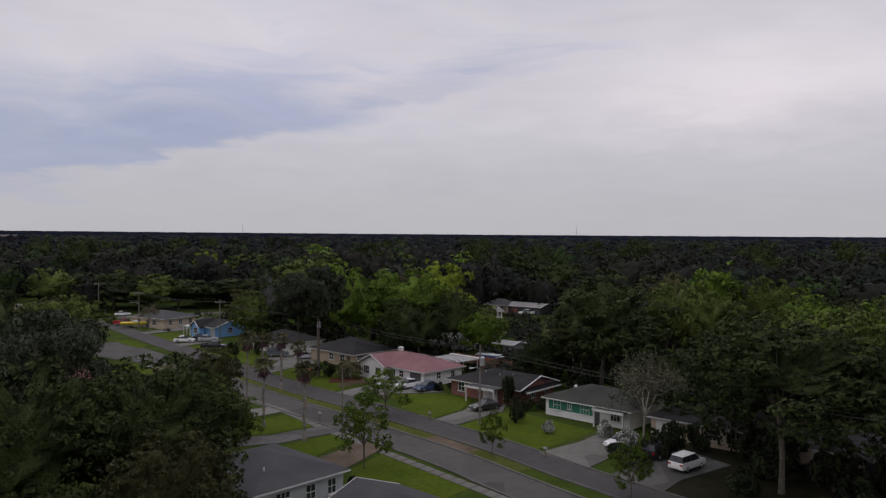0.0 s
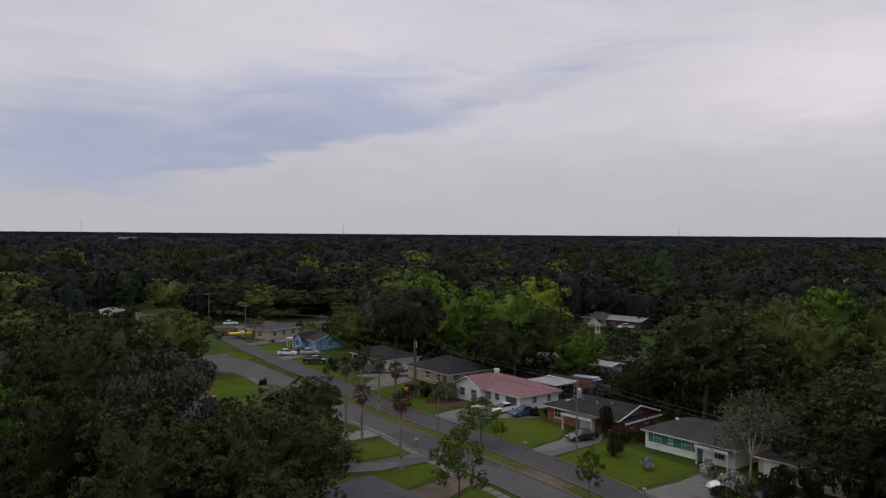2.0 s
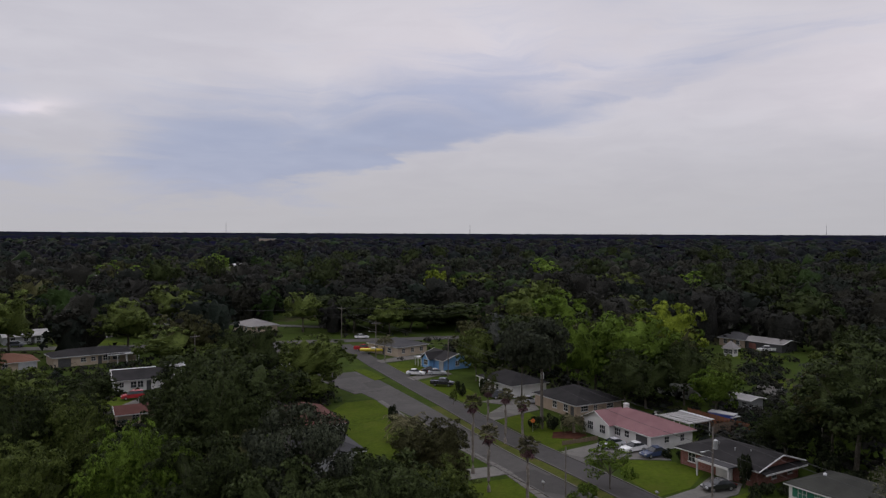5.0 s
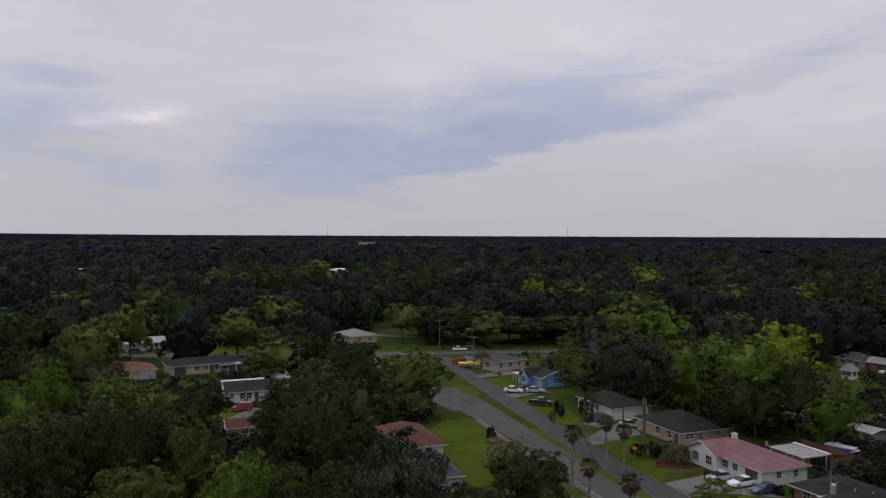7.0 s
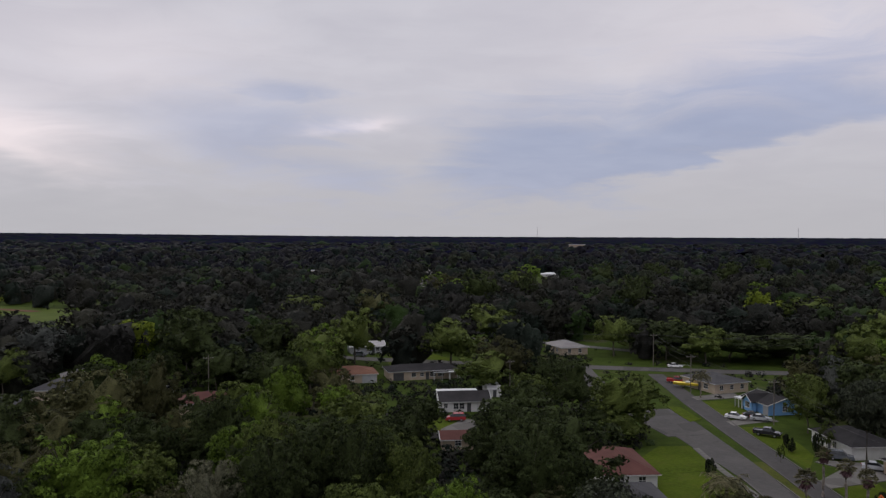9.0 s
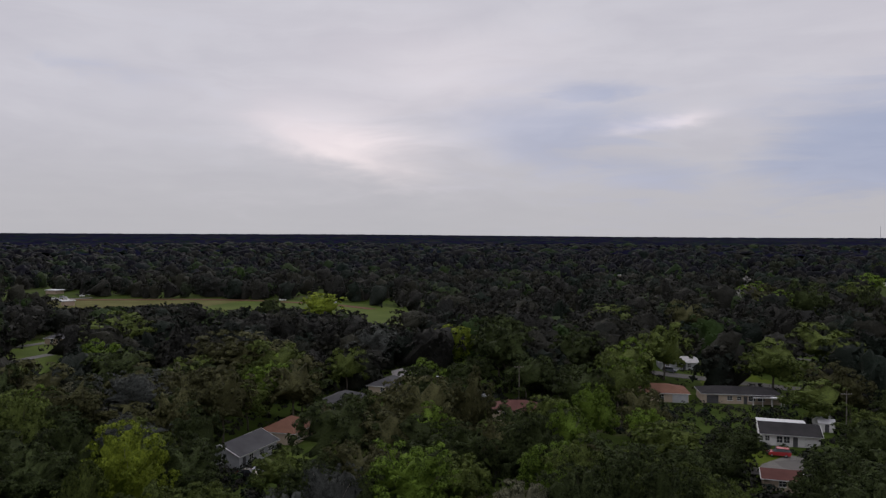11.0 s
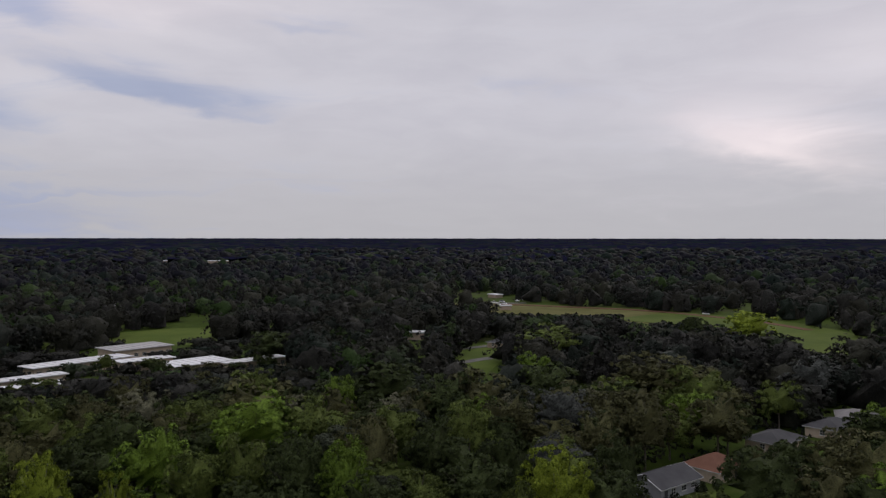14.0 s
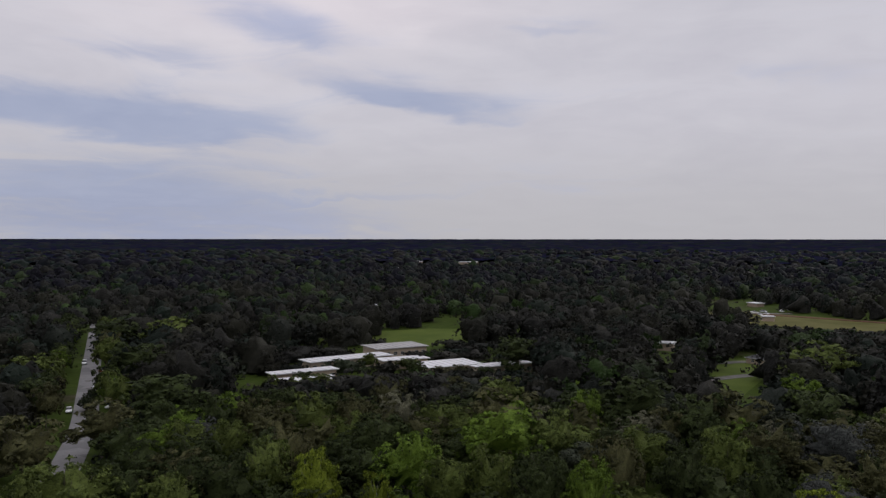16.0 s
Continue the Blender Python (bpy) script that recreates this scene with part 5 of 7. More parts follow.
def undergrowth():
    """Low thicket under the trees."""
    rng = np.random.default_rng(21)
    n, blades = 5000, 16
    r, a = np.sqrt(rng.uniform(42**2, 235**2, n)), np.radians(rng.uniform(-36, 152, n))
    x, y = -r * np.sin(a), r * np.cos(a)
    keep = ~inside_clear(x, y, 1.5)
    keep &= ~((x > -34) & (x < 12) & (y > 55) & (y < 100) & (r < 105))
    x, y = x[keep], y[keep]
    n = len(x)
    wide, high = rng.uniform(1.2, 3.0, n), rng.uniform(0.8, 3.6, n)
    d = rng.normal(size=(n, blades, 3))
    d[..., 2] = np.abs(d[..., 2])
    d /= np.linalg.norm(d, axis=-1, keepdims=True)
    p = d * rng.uniform(0.5, 1.0, (n, blades, 1)) * np.stack([wide, wide, high], -1)[:, None] + np.stack([x, y, 0 * x], -1)[:, None]
    v, q = leaf_blades(p.reshape(-1, 3), d.reshape(-1, 3), np.full(n * blades, 0.95), rng)
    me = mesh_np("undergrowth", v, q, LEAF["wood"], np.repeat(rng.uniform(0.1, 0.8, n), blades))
    me.normals_split_custom_set_from_vertices(np.repeat(d.reshape(-1, 3), 3, axis=0).tolist())
    tagged(part("undergrowth", me, None), "dark tangled thicket and shrubs under the trees", "undergrowth", kind="stuff")


undergrowth()

def distant_canopy():
    """The closed canopy out to the horizon: one sheet of rounded crowns."""
    rng = np.random.default_rng(8)
    rows, cols = 60, 560
    r = np.geomspace(1500, 4860, rows)
    a = np.radians(np.linspace(-42, 158, cols))
    rr, aa = np.meshgrid(r, a, indexing="ij")
    rr = rr * (1 + rng.uniform(-0.0022, 0.0022, rr.shape))
    aa = aa + rng.uniform(-0.0009, 0.0009, aa.shape)
    x, y = -rr * np.sin(aa), rr * np.cos(aa)
    cell = 40.0
    gx, gy = np.floor(x / cell), np.floor(y / cell)
    best, tint = np.full(x.shape, 9e9), np.zeros(x.shape)
    lift = np.zeros(x.shape)

    def scatter(i, j, salt):
        h = np.sin(i * 127.1 + j * 311.7 + salt) * 43758.5453
        return h - np.floor(h)

    for di in (-1, 0, 1):
        for dj in (-1, 0, 1):
            i, j = gx + di, gy + dj
            cx, cy = (i + scatter(i, j, 1.3)) * cell, (j + scatter(i, j, 7.7)) * cell
            d = np.hypot(x - cx, y - cy)
            near = d < best
            best = np.where(near, d, best)
            tint = np.where(near, scatter(i, j, 4.1), tint)
            lift = np.where(near, scatter(i, j, 9.4), lift)
    calm = 1.0 - 0.75 * np.clip((rr - 2400) / 1800, 0, 1)
    z = far_rise(rr) + 2.5 * (1 - calm) + 5.0 * calm * lift - 3.0 + 9.0 * calm * np.sqrt(np.clip(1 - (best / 28.0) ** 2, 0, 1)) + 3.0 * np.clip((rr - 2250) / 300, 0, 1)
    z = z + 12.0 * np.clip((np.degrees(aa) - 45) / 25, 0, 1) * np.clip((rr - 2300) / 2500, 0, 1)
    v = np.stack([x, y, z], -1).reshape(-1, 3)
    i, k = np.meshgrid(np.arange(rows - 1), np.arange(cols - 1), indexing="ij")
    q = np.stack([i * cols + k, i * cols + k + 1, (i + 1) * cols + k + 1, (i + 1) * cols + k], -1).reshape(-1, 4)
    t = tint[:-1, :-1].reshape(-1)
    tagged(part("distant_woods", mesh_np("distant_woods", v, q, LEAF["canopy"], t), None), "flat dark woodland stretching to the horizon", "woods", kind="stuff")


distant_canopy()

# ---- houses ----
def roof_mesh(L, W, eave, rise, shape, over=0.5, thick=0.14):
    """A hip or gable roof over L by W, ridge along x, as a closed slab."""
    bm = bmesh.new()
    x, y = L / 2 + over, W / 2 + over
    drop = rise * over / (W / 2 + over) * 0.9
    run = {"gable": 0.0, "hip": W / 2 + over, "left": W / 2 + over, "right": W / 2 + over}[shape]
    rl = -x + (run if shape in ("hip", "left") else 0)
    rr = x - (run if shape in ("hip", "right") else 0)
    if rl > rr:
        rl = rr = 0.0
    tops = [(-x, -y, eave - drop), (x, -y, eave - drop), (x, y, eave - drop), (-x, y, eave - drop), (rl, 0, eave + rise), (rr, 0, eave + rise)]
    hi = [bm.verts.new((a, b, c + thick)) for a, b, c in tops]
    lo = [bm.verts.new((a, b, c)) for a, b, c in tops]
    faces = [(0, 1, 5, 4), (2, 3, 4, 5), (1, 2, 5), (3, 0, 4)]
    for k, f in enumerate(faces):
        open_end = (k == 2 and shape in ("gable", "left")) or (k == 3 and shape in ("gable", "right"))
        if open_end:
            a, b, c = f
            bm.faces.new((hi[a], hi[c], lo[c], lo[a]))
            bm.faces.new((hi[c], hi[b], lo[b], lo[c]))
            continue
        bm.faces.new([hi[i] for i in f])
        bm.faces.new([lo[i] for i in reversed(f)])
    for a, b in ((0, 1), (2, 3)) + (((1, 2),) if shape in ("hip", "right") else ()) + (((3, 0),) if shape in ("hip", "left") else ()):
        bm.faces.new((hi[a], hi[b], lo[b], lo[a]))
    bmesh.ops.recalc_face_normals(bm, faces=bm.faces)
    return bm


def wall_mesh(L, W, high, rise, shape):
    bm = bmesh.new()
    x, y, t = L / 2, W / 2, 0.22
    box(bm, -x, x, -y, -y + t, -0.1, high)
    box(bm, -x, x, y - t, y, -0.1, high)
    box(bm, -x, -x + t, -y + t, y - t, -0.1, high)
    box(bm, x - t, x, -y + t, y - t, -0.1, high)
    for end, on in ((-1, shape in ("gable", "right")), (1, shape in ("gable", "left"))):
        if on:
            a = [bm.verts.new((end * (x - d), s, z)) for d in (0.0, t) for s, z in ((-y, high), (y, high), (0, high + rise * 0.96))]
            bm.faces.new(a[:3])
            bm.faces.new(a[3:])
            for i, j in ((0, 1), (1, 2), (2, 0)):
                bm.faces.new((a[i], a[j], a[j + 3], a[i + 3]))
    bmesh.ops.recalc_face_normals(bm, faces=bm.faces)
    return bm


def on_side(side, L, W, at, z):
    """The pose of a fitting on a wall: its own -y looks outwards."""
    if side == "f":
        return pose(at, -W / 2, z)
    if side == "b":
        return pose(at, W / 2, z, 0, 0, 180)
    if side == "r":
        return pose(L / 2, at, z, 0, 0, 90)
    return pose(-L / 2, at, z, 0, 0, -90)


FITTINGS = {}


def window_parts(w, h):
    key = ("window", w, h)
    if key not in FITTINGS:
        bm = bmesh.new()
        rims = [[bm.verts.new((sx * (w / 2 + out), y, sz * (h / 2 + out))) for sx, sz in ((-1, -1), (1, -1), (1, 1), (-1, 1))] for out, y in ((0.06, -0.06), (0.0, -0.06), (0.0, 0.02), (0.06, 0.02))]
        for r in range(4):
            a, b = rims[r], rims[(r + 1) % 4]
            for k in range(4):
                bm.faces.new((a[k], a[(k + 1) % 4], b[(k + 1) % 4], b[k]))
        bmesh.ops.recalc_face_normals(bm, faces=bm.faces)
        frame_me = ready("window", bm, TRIM)
        bits = []
        bm = bmesh.new()
        box(bm, -w / 2, w / 2, -0.025, -0.004, -h / 2, h / 2)
        bits.append(("pane", ready("pane", bm, GLASS)))
        bm = bmesh.new()
        box(bm, -w / 2, w / 2, -0.05, -0.027, -0.035, 0.035)
        bits.append(("glazing_bar", ready("glazing_bar", bm, TRIM)))
        n = 1 if w < 1.3 else 2
        for k in range(1, n + 1):
            at = -w / 2 + w * k / (n + 1)
            bm = bmesh.new()
            box(bm, at - 0.025, at + 0.025, -0.054, -0.027, -h / 2, h / 2)
            bits.append(("glazing_bar", ready("glazing_bar", bm, TRIM)))
        bm = bmesh.new()
        box(bm, -w / 2 - 0.14, w / 2 + 0.14, -0.13, 0.0, -h / 2 - 0.17, -h / 2 - 0.1)
        bits.append(("window_sill", ready("window_sill", bm, TRIM)))
        FITTINGS[key] = (frame_me, bits)
    return FITTINGS[key]


def fit_window(home, L, W, side, at, w=1.1, h=1.2, z=1.5):
    frame_me, bits = window_parts(w, h)
    win = part("window", frame_me, None, home)
    win.matrix_local = on_side(side, L, W, at, z)
    for name, me in bits:
        part(name, me, None, win)


def fit_panel(home, name, L, W, side, at, w, h, z0, material, label="", proud=0.05, ribs=0):
    bm = bmesh.new()
    box(bm, -w / 2, w / 2, -proud, 0.01, 0, h)
    for k in range(ribs):
        zz = h * (k + 1) / (ribs + 1)
        box(bm, -w / 2 + 0.06, w / 2 - 0.06, -proud - 0.025, -proud + 0.005, zz - 0.1, zz + 0.06)
    ob = part(name, bm, material, home, label)
    ob.matrix_local = on_side(side, L, W, at, z0)
    return ob


HOUSE_SPOTS = []


def house(name, label, x, y, heading, L, W, wall, roof, shape="hip", high=2.55, rise=1.7, windows=(), doors=(), garage=None, group="", base_wall=None, over=0.5):
    HOUSE_SPOTS.append((x, y, max(L, W) / 2 + 1.0))
    home = thing(name, label, "house", pose(x, y, 0, 0, 0, heading), group)
    part("wall", wall_mesh(L, W, high, rise, shape), wall, home)
    part("roof", roof_mesh(L, W, high, rise, shape, over), roof, home)
    bm = bmesh.new()
    drop = rise * over / (W / 2 + over) * 0.9
    xx, yy, z = L / 2 + over, W / 2 + over, high - drop
    for s in (-1, 1):
        box(bm, -xx, xx, s * yy - 0.02, s * yy + 0.02, z - 0.06, z + 0.11)
        if shape == "hip" or (shape == "right" and s > 0) or (shape == "left" and s < 0):
            box(bm, s * xx - 0.02, s * xx + 0.02, -yy, yy, z - 0.06, z + 0.11)
    part("fascia", bm, TRIM, home, "white painted eaves board")
    for s in ((-1,) if shape == "right" else (1,) if shape == "left" else (-1, 1) if shape == "gable" else ()):
        bm = bmesh.new()
        for side in (-1, 1):
            a, b = Vector((s * (xx + 0.02), side * yy, z + 0.06)), Vector((s * (xx + 0.02), 0, high + rise + 0.06))
            tube(bm, [a, b], [0.11, 0.11], 4)
        part("bargeboard", bm, TRIM, home, "white painted gable board")
    for row in windows:
        fit_window(home, L, W, *row)
    for side, at in doors:
        fit_panel(home, "door", L, W, side, at, 0.95, 2.05, 0.0, DARK_TRIM_AND_SHADE, "dark panelled front door")
    if garage:
        side, at, w, mat = garage
        fit_panel(home, "garage_door", L, W, side, at, w, 2.15, 0.0, mat, "ribbed garage door", 0.06, 4)
    return home


ROW = "houses along the street"
pink = house("bungalow", "white bungalow with faded pink-red shingle roof", -5.1, 130.4, -44.5, 15.0, 9.0, WHITE_WALL, PINK_ROOF, "hip", 2.6, 1.75,
             [("r", -1.2, 0.9, 0.9, 1.6), ("r", 2.2, 0.8, 1.0, 1.5), ("f", -0.2, 1.3, 1.1, 1.5), ("f", 2.0, 1.0, 1.0, 1.6)], [("f", -1.7)], ("f", 5.4, 2.5, DARK_TRIM_AND_SHADE), ROW)


def gable_wing(home, x, W, reach, depth, high, rise, wall, roof, windows=()):
    """A cross gable that looks to the front of a house."""
    w = W / 2
    front = -depth / 2 - reach
    bm = bmesh.new()
    box(bm, x - w, x + w, front, -depth / 2 + 0.0, -0.1, high)
    a = [bm.verts.new((x + s, front + d, z)) for d in (0.0, reach + 1.5) for s, z in ((-w, high), (w, high), (0, high + rise))]
    bm.faces.new(a[:3])
    bm.faces.new(a[3:])
    for i, j in ((0, 1), (1, 2), (2, 0)):
        bm.faces.new((a[i], a[j], a[j + 3], a[i + 3]))
    bmesh.ops.recalc_face_normals(bm, faces=bm.faces)
    part("wing_wall", bm, wall, home)
    bm = bmesh.new()
    o, t = 0.45, 0.14
    k = rise / w
    for s in (-1, 1):
        pts = [(x + s * (w + o), front - o, high - k * o), (x, front - o, high + rise + 0.02), (x, 0.0, high + rise + 0.02), (x + s * (w + o), -depth / 2 + 0.6, high - k * o)]
        lo = [bm.verts.new((p[0], p[1], p[2] + 0.03)) for p in pts]
        hi = [bm.verts.new((p[0], p[1], p[2] + 0.03 + t)) for p in pts]
        bm.faces.new(hi)
        bm.faces.new(list(reversed(lo)))
        for i in range(4):
            bm.faces.new((lo[i], lo[(i + 1) % 4], hi[(i + 1) % 4], hi[i]))
    bmesh.ops.recalc_face_normals(bm, faces=bm.faces)
    part("wing_roof", bm, roof, home)
    bm = bmesh.new()
    for s in (-1, 1):
        tube(bm, [(x + s * (w + o), front - o - 0.02, high - k * o + 0.08), (x, front - o - 0.02, high + rise + 0.1)], [0.1, 0.1], 4)
    part("bargeboard", bm, TRIM, home, "white painted gable board")
    for at, ww, hh in windows:
        fit_window_at(home, pose(x + at, front, 1.5), ww, hh)


def fit_window_at(home, m, w, h):
    frame_me, bits = window_parts(w, h)
    win = part("window", frame_me, None, home)
    win.matrix_local = m
    for name, me in bits:
        part(name, me, None, win)


gable_wing(pink, -4.2, 6.6, 1.2, 9.0, 2.6, 1.55, WHITE_WALL, PINK_ROOF, [(-1.5, 1.3, 1.3), (1.6, 1.3, 1.3)])
bm = bmesh.new()
box(bm, -0.35, 0.35, -0.35, 0.35, 0, 1.3)
box(bm, -0.42, 0.42, -0.42, 0.42, 1.1, 1.22)
part("chimney", bm, WHITE_WALL, pink, "small white chimney").matrix_local = pose(-3.8, 0.6, 3.7)
bm = bmesh.new()
box(bm, -0.9, 4.0, -6.3, -4.5, -0.1, 0.16)
part("porch_slab", bm, CONCRETE_DARK, pink)

brick = house("brick_bungalow", "red brick bungalow with charcoal shingle roof and white carport", 9.4, 116.6, -41.0, 13.0, 9.2, BRICK_WALL, DARK_ROOF, "left", 2.55, 1.35,
              [("f", -4.4, 1.2, 1.3, 1.5), ("r", -1.0, 0.9, 1.3, 1.5), ("r", 2.6, 0.9, 1.1, 1.5), ("f", 4.5, 1.4, 1.2, 1.5)], [("f", 1.2)], None, ROW, over=0.7)


def carport(home, x0, x1, y0, y1, high, roof, posts):
    bm = bmesh.new()
    box(bm, x0, x1, y0, y1, high, high + 0.16)
    part("carport_roof", bm, roof, home, "flat grey carport roof")
    bm = bmesh.new()
    box(bm, x0, x1, y0 - 0.05, y0, high - 0.12, high + 0.2)
    part("carport_fascia", bm, TRIM, home)
    for px in posts:
        bm = bmesh.new()
        box(bm, px - 0.09, px + 0.09, y0 + 0.15, y0 + 0.33, -0.05, high)
        part("post", bm, TRIM, home)


carport(brick, -1.6, 4.0, -7.4, -4.62, 2.3, GREY_ROOF, (-1.4, 1.2, 3.8))
bm = bmesh.new()
box(bm, -0.1, 2.6, -4.75, -4.62, 0.0, 2.2)
part("porch_wall", bm, WHITE_WALL, brick, "white painted wall under the carport")
bm = bmesh.new()
v = box(bm, 6.52, 8.0, -4.9, 4.4, 2.3, 2.44)
for q in v:
    q.co.z -= 0.22 * (q.co.x - 6.52) / 1.48
part("side_roof", bm, DARK_ROOF, brick, "low charcoal shingle roof along the gable end")
bm = bmesh.new()
box(bm, 8.0, 8.05, -4.95, 4.45, 2.02, 2.26)
part("fascia", bm, TRIM, brick, "white painted eaves board")
for vx, vy in ((-2.0, -1.6), (1.0, -2.0), (3.0, -1.2)):
    bm = bmesh.new()
    tube(bm, [(vx, vy, 3.0), (vx, vy, 3.85)], [0.09, 0.09], 8)
    part("roof_vent", bm, STEEL, brick)

green = house("green_bungalow", "white brick bungalow with dark green panels and mossy grey roof", 22.4, 103.4, -42.5, 13.0, 9.0, WHITE_WALL, OLIVE_ROOF, "hip", 2.5, 1.6,
              [("f", -4.6, 1.1, 1.3, 1.6), ("f", -2.6, 0.6, 0.8, 1.75), ("f", -0.2, 1.3, 1.3, 1.6), ("f", 4.4, 1.3, 1.3, 1.5)], [("f", 1.6)], None, ROW)
fit_panel(green, "wall_panel", 13.0, 9.0, "f", -2.5, 7.0, 1.45, 0.95, GREEN_WALL, "dark green painted wall panel", 0.03)
bm = bmesh.new()
bmesh.ops.create_cone(bm, cap_ends=True, segments=14, radius1=0.34, radius2=0.08, depth=0.12, matrix=pose(0, 0, 0.55, 60, 0, 30))
tube(bm, [(0, 0.05, -0.3), (0, 0, 0.5)], [0.03, 0.03], 5)
part("satellite_dish", bm, STEEL, green).matrix_local = pose(-3.6, -1.4, 3.5) @ Matrix.Scale(0.7, 4)
carport(green, 1.9, 6.5, -6.2, -4.52, 2.25, OLIVE_ROOF, (2.1, 6.3))

house("shaded_bungalow", "pale bungalow with garage half hidden under a big tree", 34.4, 92.0, -41.0, 14.0, 9.0, CREAM_WALL, DARK_ROOF, "hip", 2.6, 1.6,
      [("f", 1.0, 1.4, 1.2, 1.5), ("f", 4.4, 1.4, 1.2, 1.5)], [("f", -1.4)], ("f", -5.0, 2.6, WHITE_WALL), ROW)
house("bungalow", "small dark-roofed bungalow in deep tree shade", 45.0, 80.0, -41.0, 12.0, 8.5, CREAM_WALL, GREY_ROOF, "hip", 2.6, 1.5, [("f", -3.0), ("f", 0.0), ("f", 3.4, 1.5, 1.2)], [("f", 1.8)], None, ROW)
near_home = house("grey_bungalow", "grey bungalow with white windows and worn grey shingle roof", -16.7, 70.6, -43.0, 11.5, 9.6, GREY_WALL, GREY_ROOF, "hip", 2.75, 1.5,
                  [("r", 3.4, 0.9, 1.3, 1.5), ("r", 1.0, 1.0, 1.3, 1.5), ("r", -2.0, 1.4, 1.1, 1.6), ("r", -4.0, 0.8, 1.1, 1.6), ("b", 3.5, 1.2, 1.3, 1.5)], [("b", 0.5)], None, "houses on the near side")
for vx, vy in ((3.4, -2.4), (1.6, 1.4)):
    bm = bmesh.new()
    tube(bm, [(vx, vy, 3.0), (vx, vy, 3.95)], [0.08, 0.08], 8)
    part("roof_vent", bm, TRIM, near_home)
house("grey_bungalow", "grey bungalow with low grey shingle roof beside a lawn", -2.4, 58.4, -43.0, 12.0, 9.0, GREY_WALL, GREY_ROOF, "gable", 2.6, 1.6, [("b", -3.0), ("b", 3.0), ("r", 0.0)], [("b", 0.6)], None, "houses on the near side")
house("tan_bungalow", "tan brick bungalow with broad charcoal hip roof", -17.6, 148.4, -44.0, 13.0, 11.0, TAN_WALL, DARK_ROOF, "hip", 2.55, 2.0,
      [("r", -3.6, 1.6, 0.9, 1.7), ("r", -1.0, 0.7, 1.2, 1.5), ("r", 2.6, 1.5, 0.8, 1.7), ("f", 3.4, 1.2, 1.2, 1.5), ("f", 0.0, 1.2, 1.2, 1.5)], [("f", 5.3)], None, ROW)
house("white_bungalow", "white bungalow with dark shingle roof and plain garage wall", -33.4, 161.4, -45.0, 13.0, 9.0, WHITE_WALL, DARK_ROOF, "hip", 2.6, 1.6,
                  [("f", -4.8, 1.1, 1.3, 1.5), ("f", -2.6, 1.1, 1.3, 1.5), ("f", 1.2, 0.9, 1.1, 1.5)], [("f", -0.6)], None, ROW)
blue = house("blue_bungalow", "sky-blue bungalow with dark roof and white porch gable", -56.0, 186.1, -39.0, 10.4, 8.4, BLUE_WALL, DARK_ROOF, "gable", 2.45, 1.4,
             [("f", -4.0, 1.0, 1.3, 1.5), ("r", 0.0, 1.1, 1.2, 1.5)], [("f", -1.8)], None, ROW)
gable_wing(blue, -0.6, 3.2, 1.3, 9.0, 2.55, 1.25, BLUE_WALL, DARK_ROOF, [(0.0, 1.6, 1.2)])
fit_panel(blue, "garage_wall", 10.4, 8.4, "f", 4.2, 1.9, 2.4, 0.0, GREY_WALL, "pale grey garage wall", 0.12)
carport(blue, -5.6, -2.4, -6.2, -4.22, 2.2, METAL_ROOF, (-5.4, -4.0, -2.6))
house("cream_bungalow", "cream bungalow with dark low roof and pale edge", -75.8, 203.2, -29.0, 13.0, 11.0, CREAM_WALL, GREY_ROOF, "hip", 2.7, 1.5,
      [("r", -3.4, 1.0, 1.1, 1.5), ("r", 0.0, 1.0, 1.1, 1.5), ("r", 3.4, 1.0, 1.1, 1.5), ("f", 3.0, 1.6, 1.2, 1.5), ("f", -3.0, 1.4, 1.2, 1.5)], [("f", 0.4)], None, ROW)
house("red_roofed_house", "white house with rust-red hip roof at a corner", -60.5, 117.0, -46.0, 14.0, 9.0, WHITE_WALL, RED_ROOF, "hip", 2.6, 1.8, [("b", -3.0), ("b", 3.2), ("r", -1.6), ("r", 2.0)], [("b", 0.4)], None, "houses on the near side")
house("grey_bungalow", "low bungalow with blue-grey roof beside a red-roofed house", -50.6, 102.6, -46.0, 12.0, 9.0, GREY_WALL, GREY_ROOF, "hip", 2.5, 1.6, [("r", 0.0)], (), None, "houses on the near side")
house("pale_bungalow", "cream bungalow with pale grey hip roof behind trees", -139.4, 231.4, -32.0, 13.0, 10.0, CREAM_WALL, PALE_ROOF, "hip", 2.7, 1.6, [("f", 3.0, 1.6, 1.0), ("f", -3.2, 1.4, 1.1), ("r", -2.0), ("r", 2.0)], [("f", 0.4)], None, "houses beyond the junction")
cottage = house("white_cottage", "white cottage with dark front roof and plain garage", -112.8, 139.6, 47.0, 11.5, 8.6, WHITE_WALL, DARK_ROOF, "gable", 2.5, 1.5,
                [("f", -2.2, 1.1, 1.3, 1.4), ("f", -0.8, 1.1, 1.3, 1.4), ("f", -4.6, 0.8, 1.0, 1.5)], [("f", 0.9)], ("f", 4.0, 2.6, TRIM), "houses beyond the junction")
bm = bmesh.new()
box(bm, -5.6, 4.6, 4.32, 9.0, 2.6, 2.8)
part("flat_roof", bm, METAL_ROOF, cottage, "flat white rear roof")
bm = bmesh.new()
box(bm, -5.4, 4.4, 4.32, 8.8, -0.1, 2.6)
part("rear_wall", bm, WHITE_WALL, cottage)
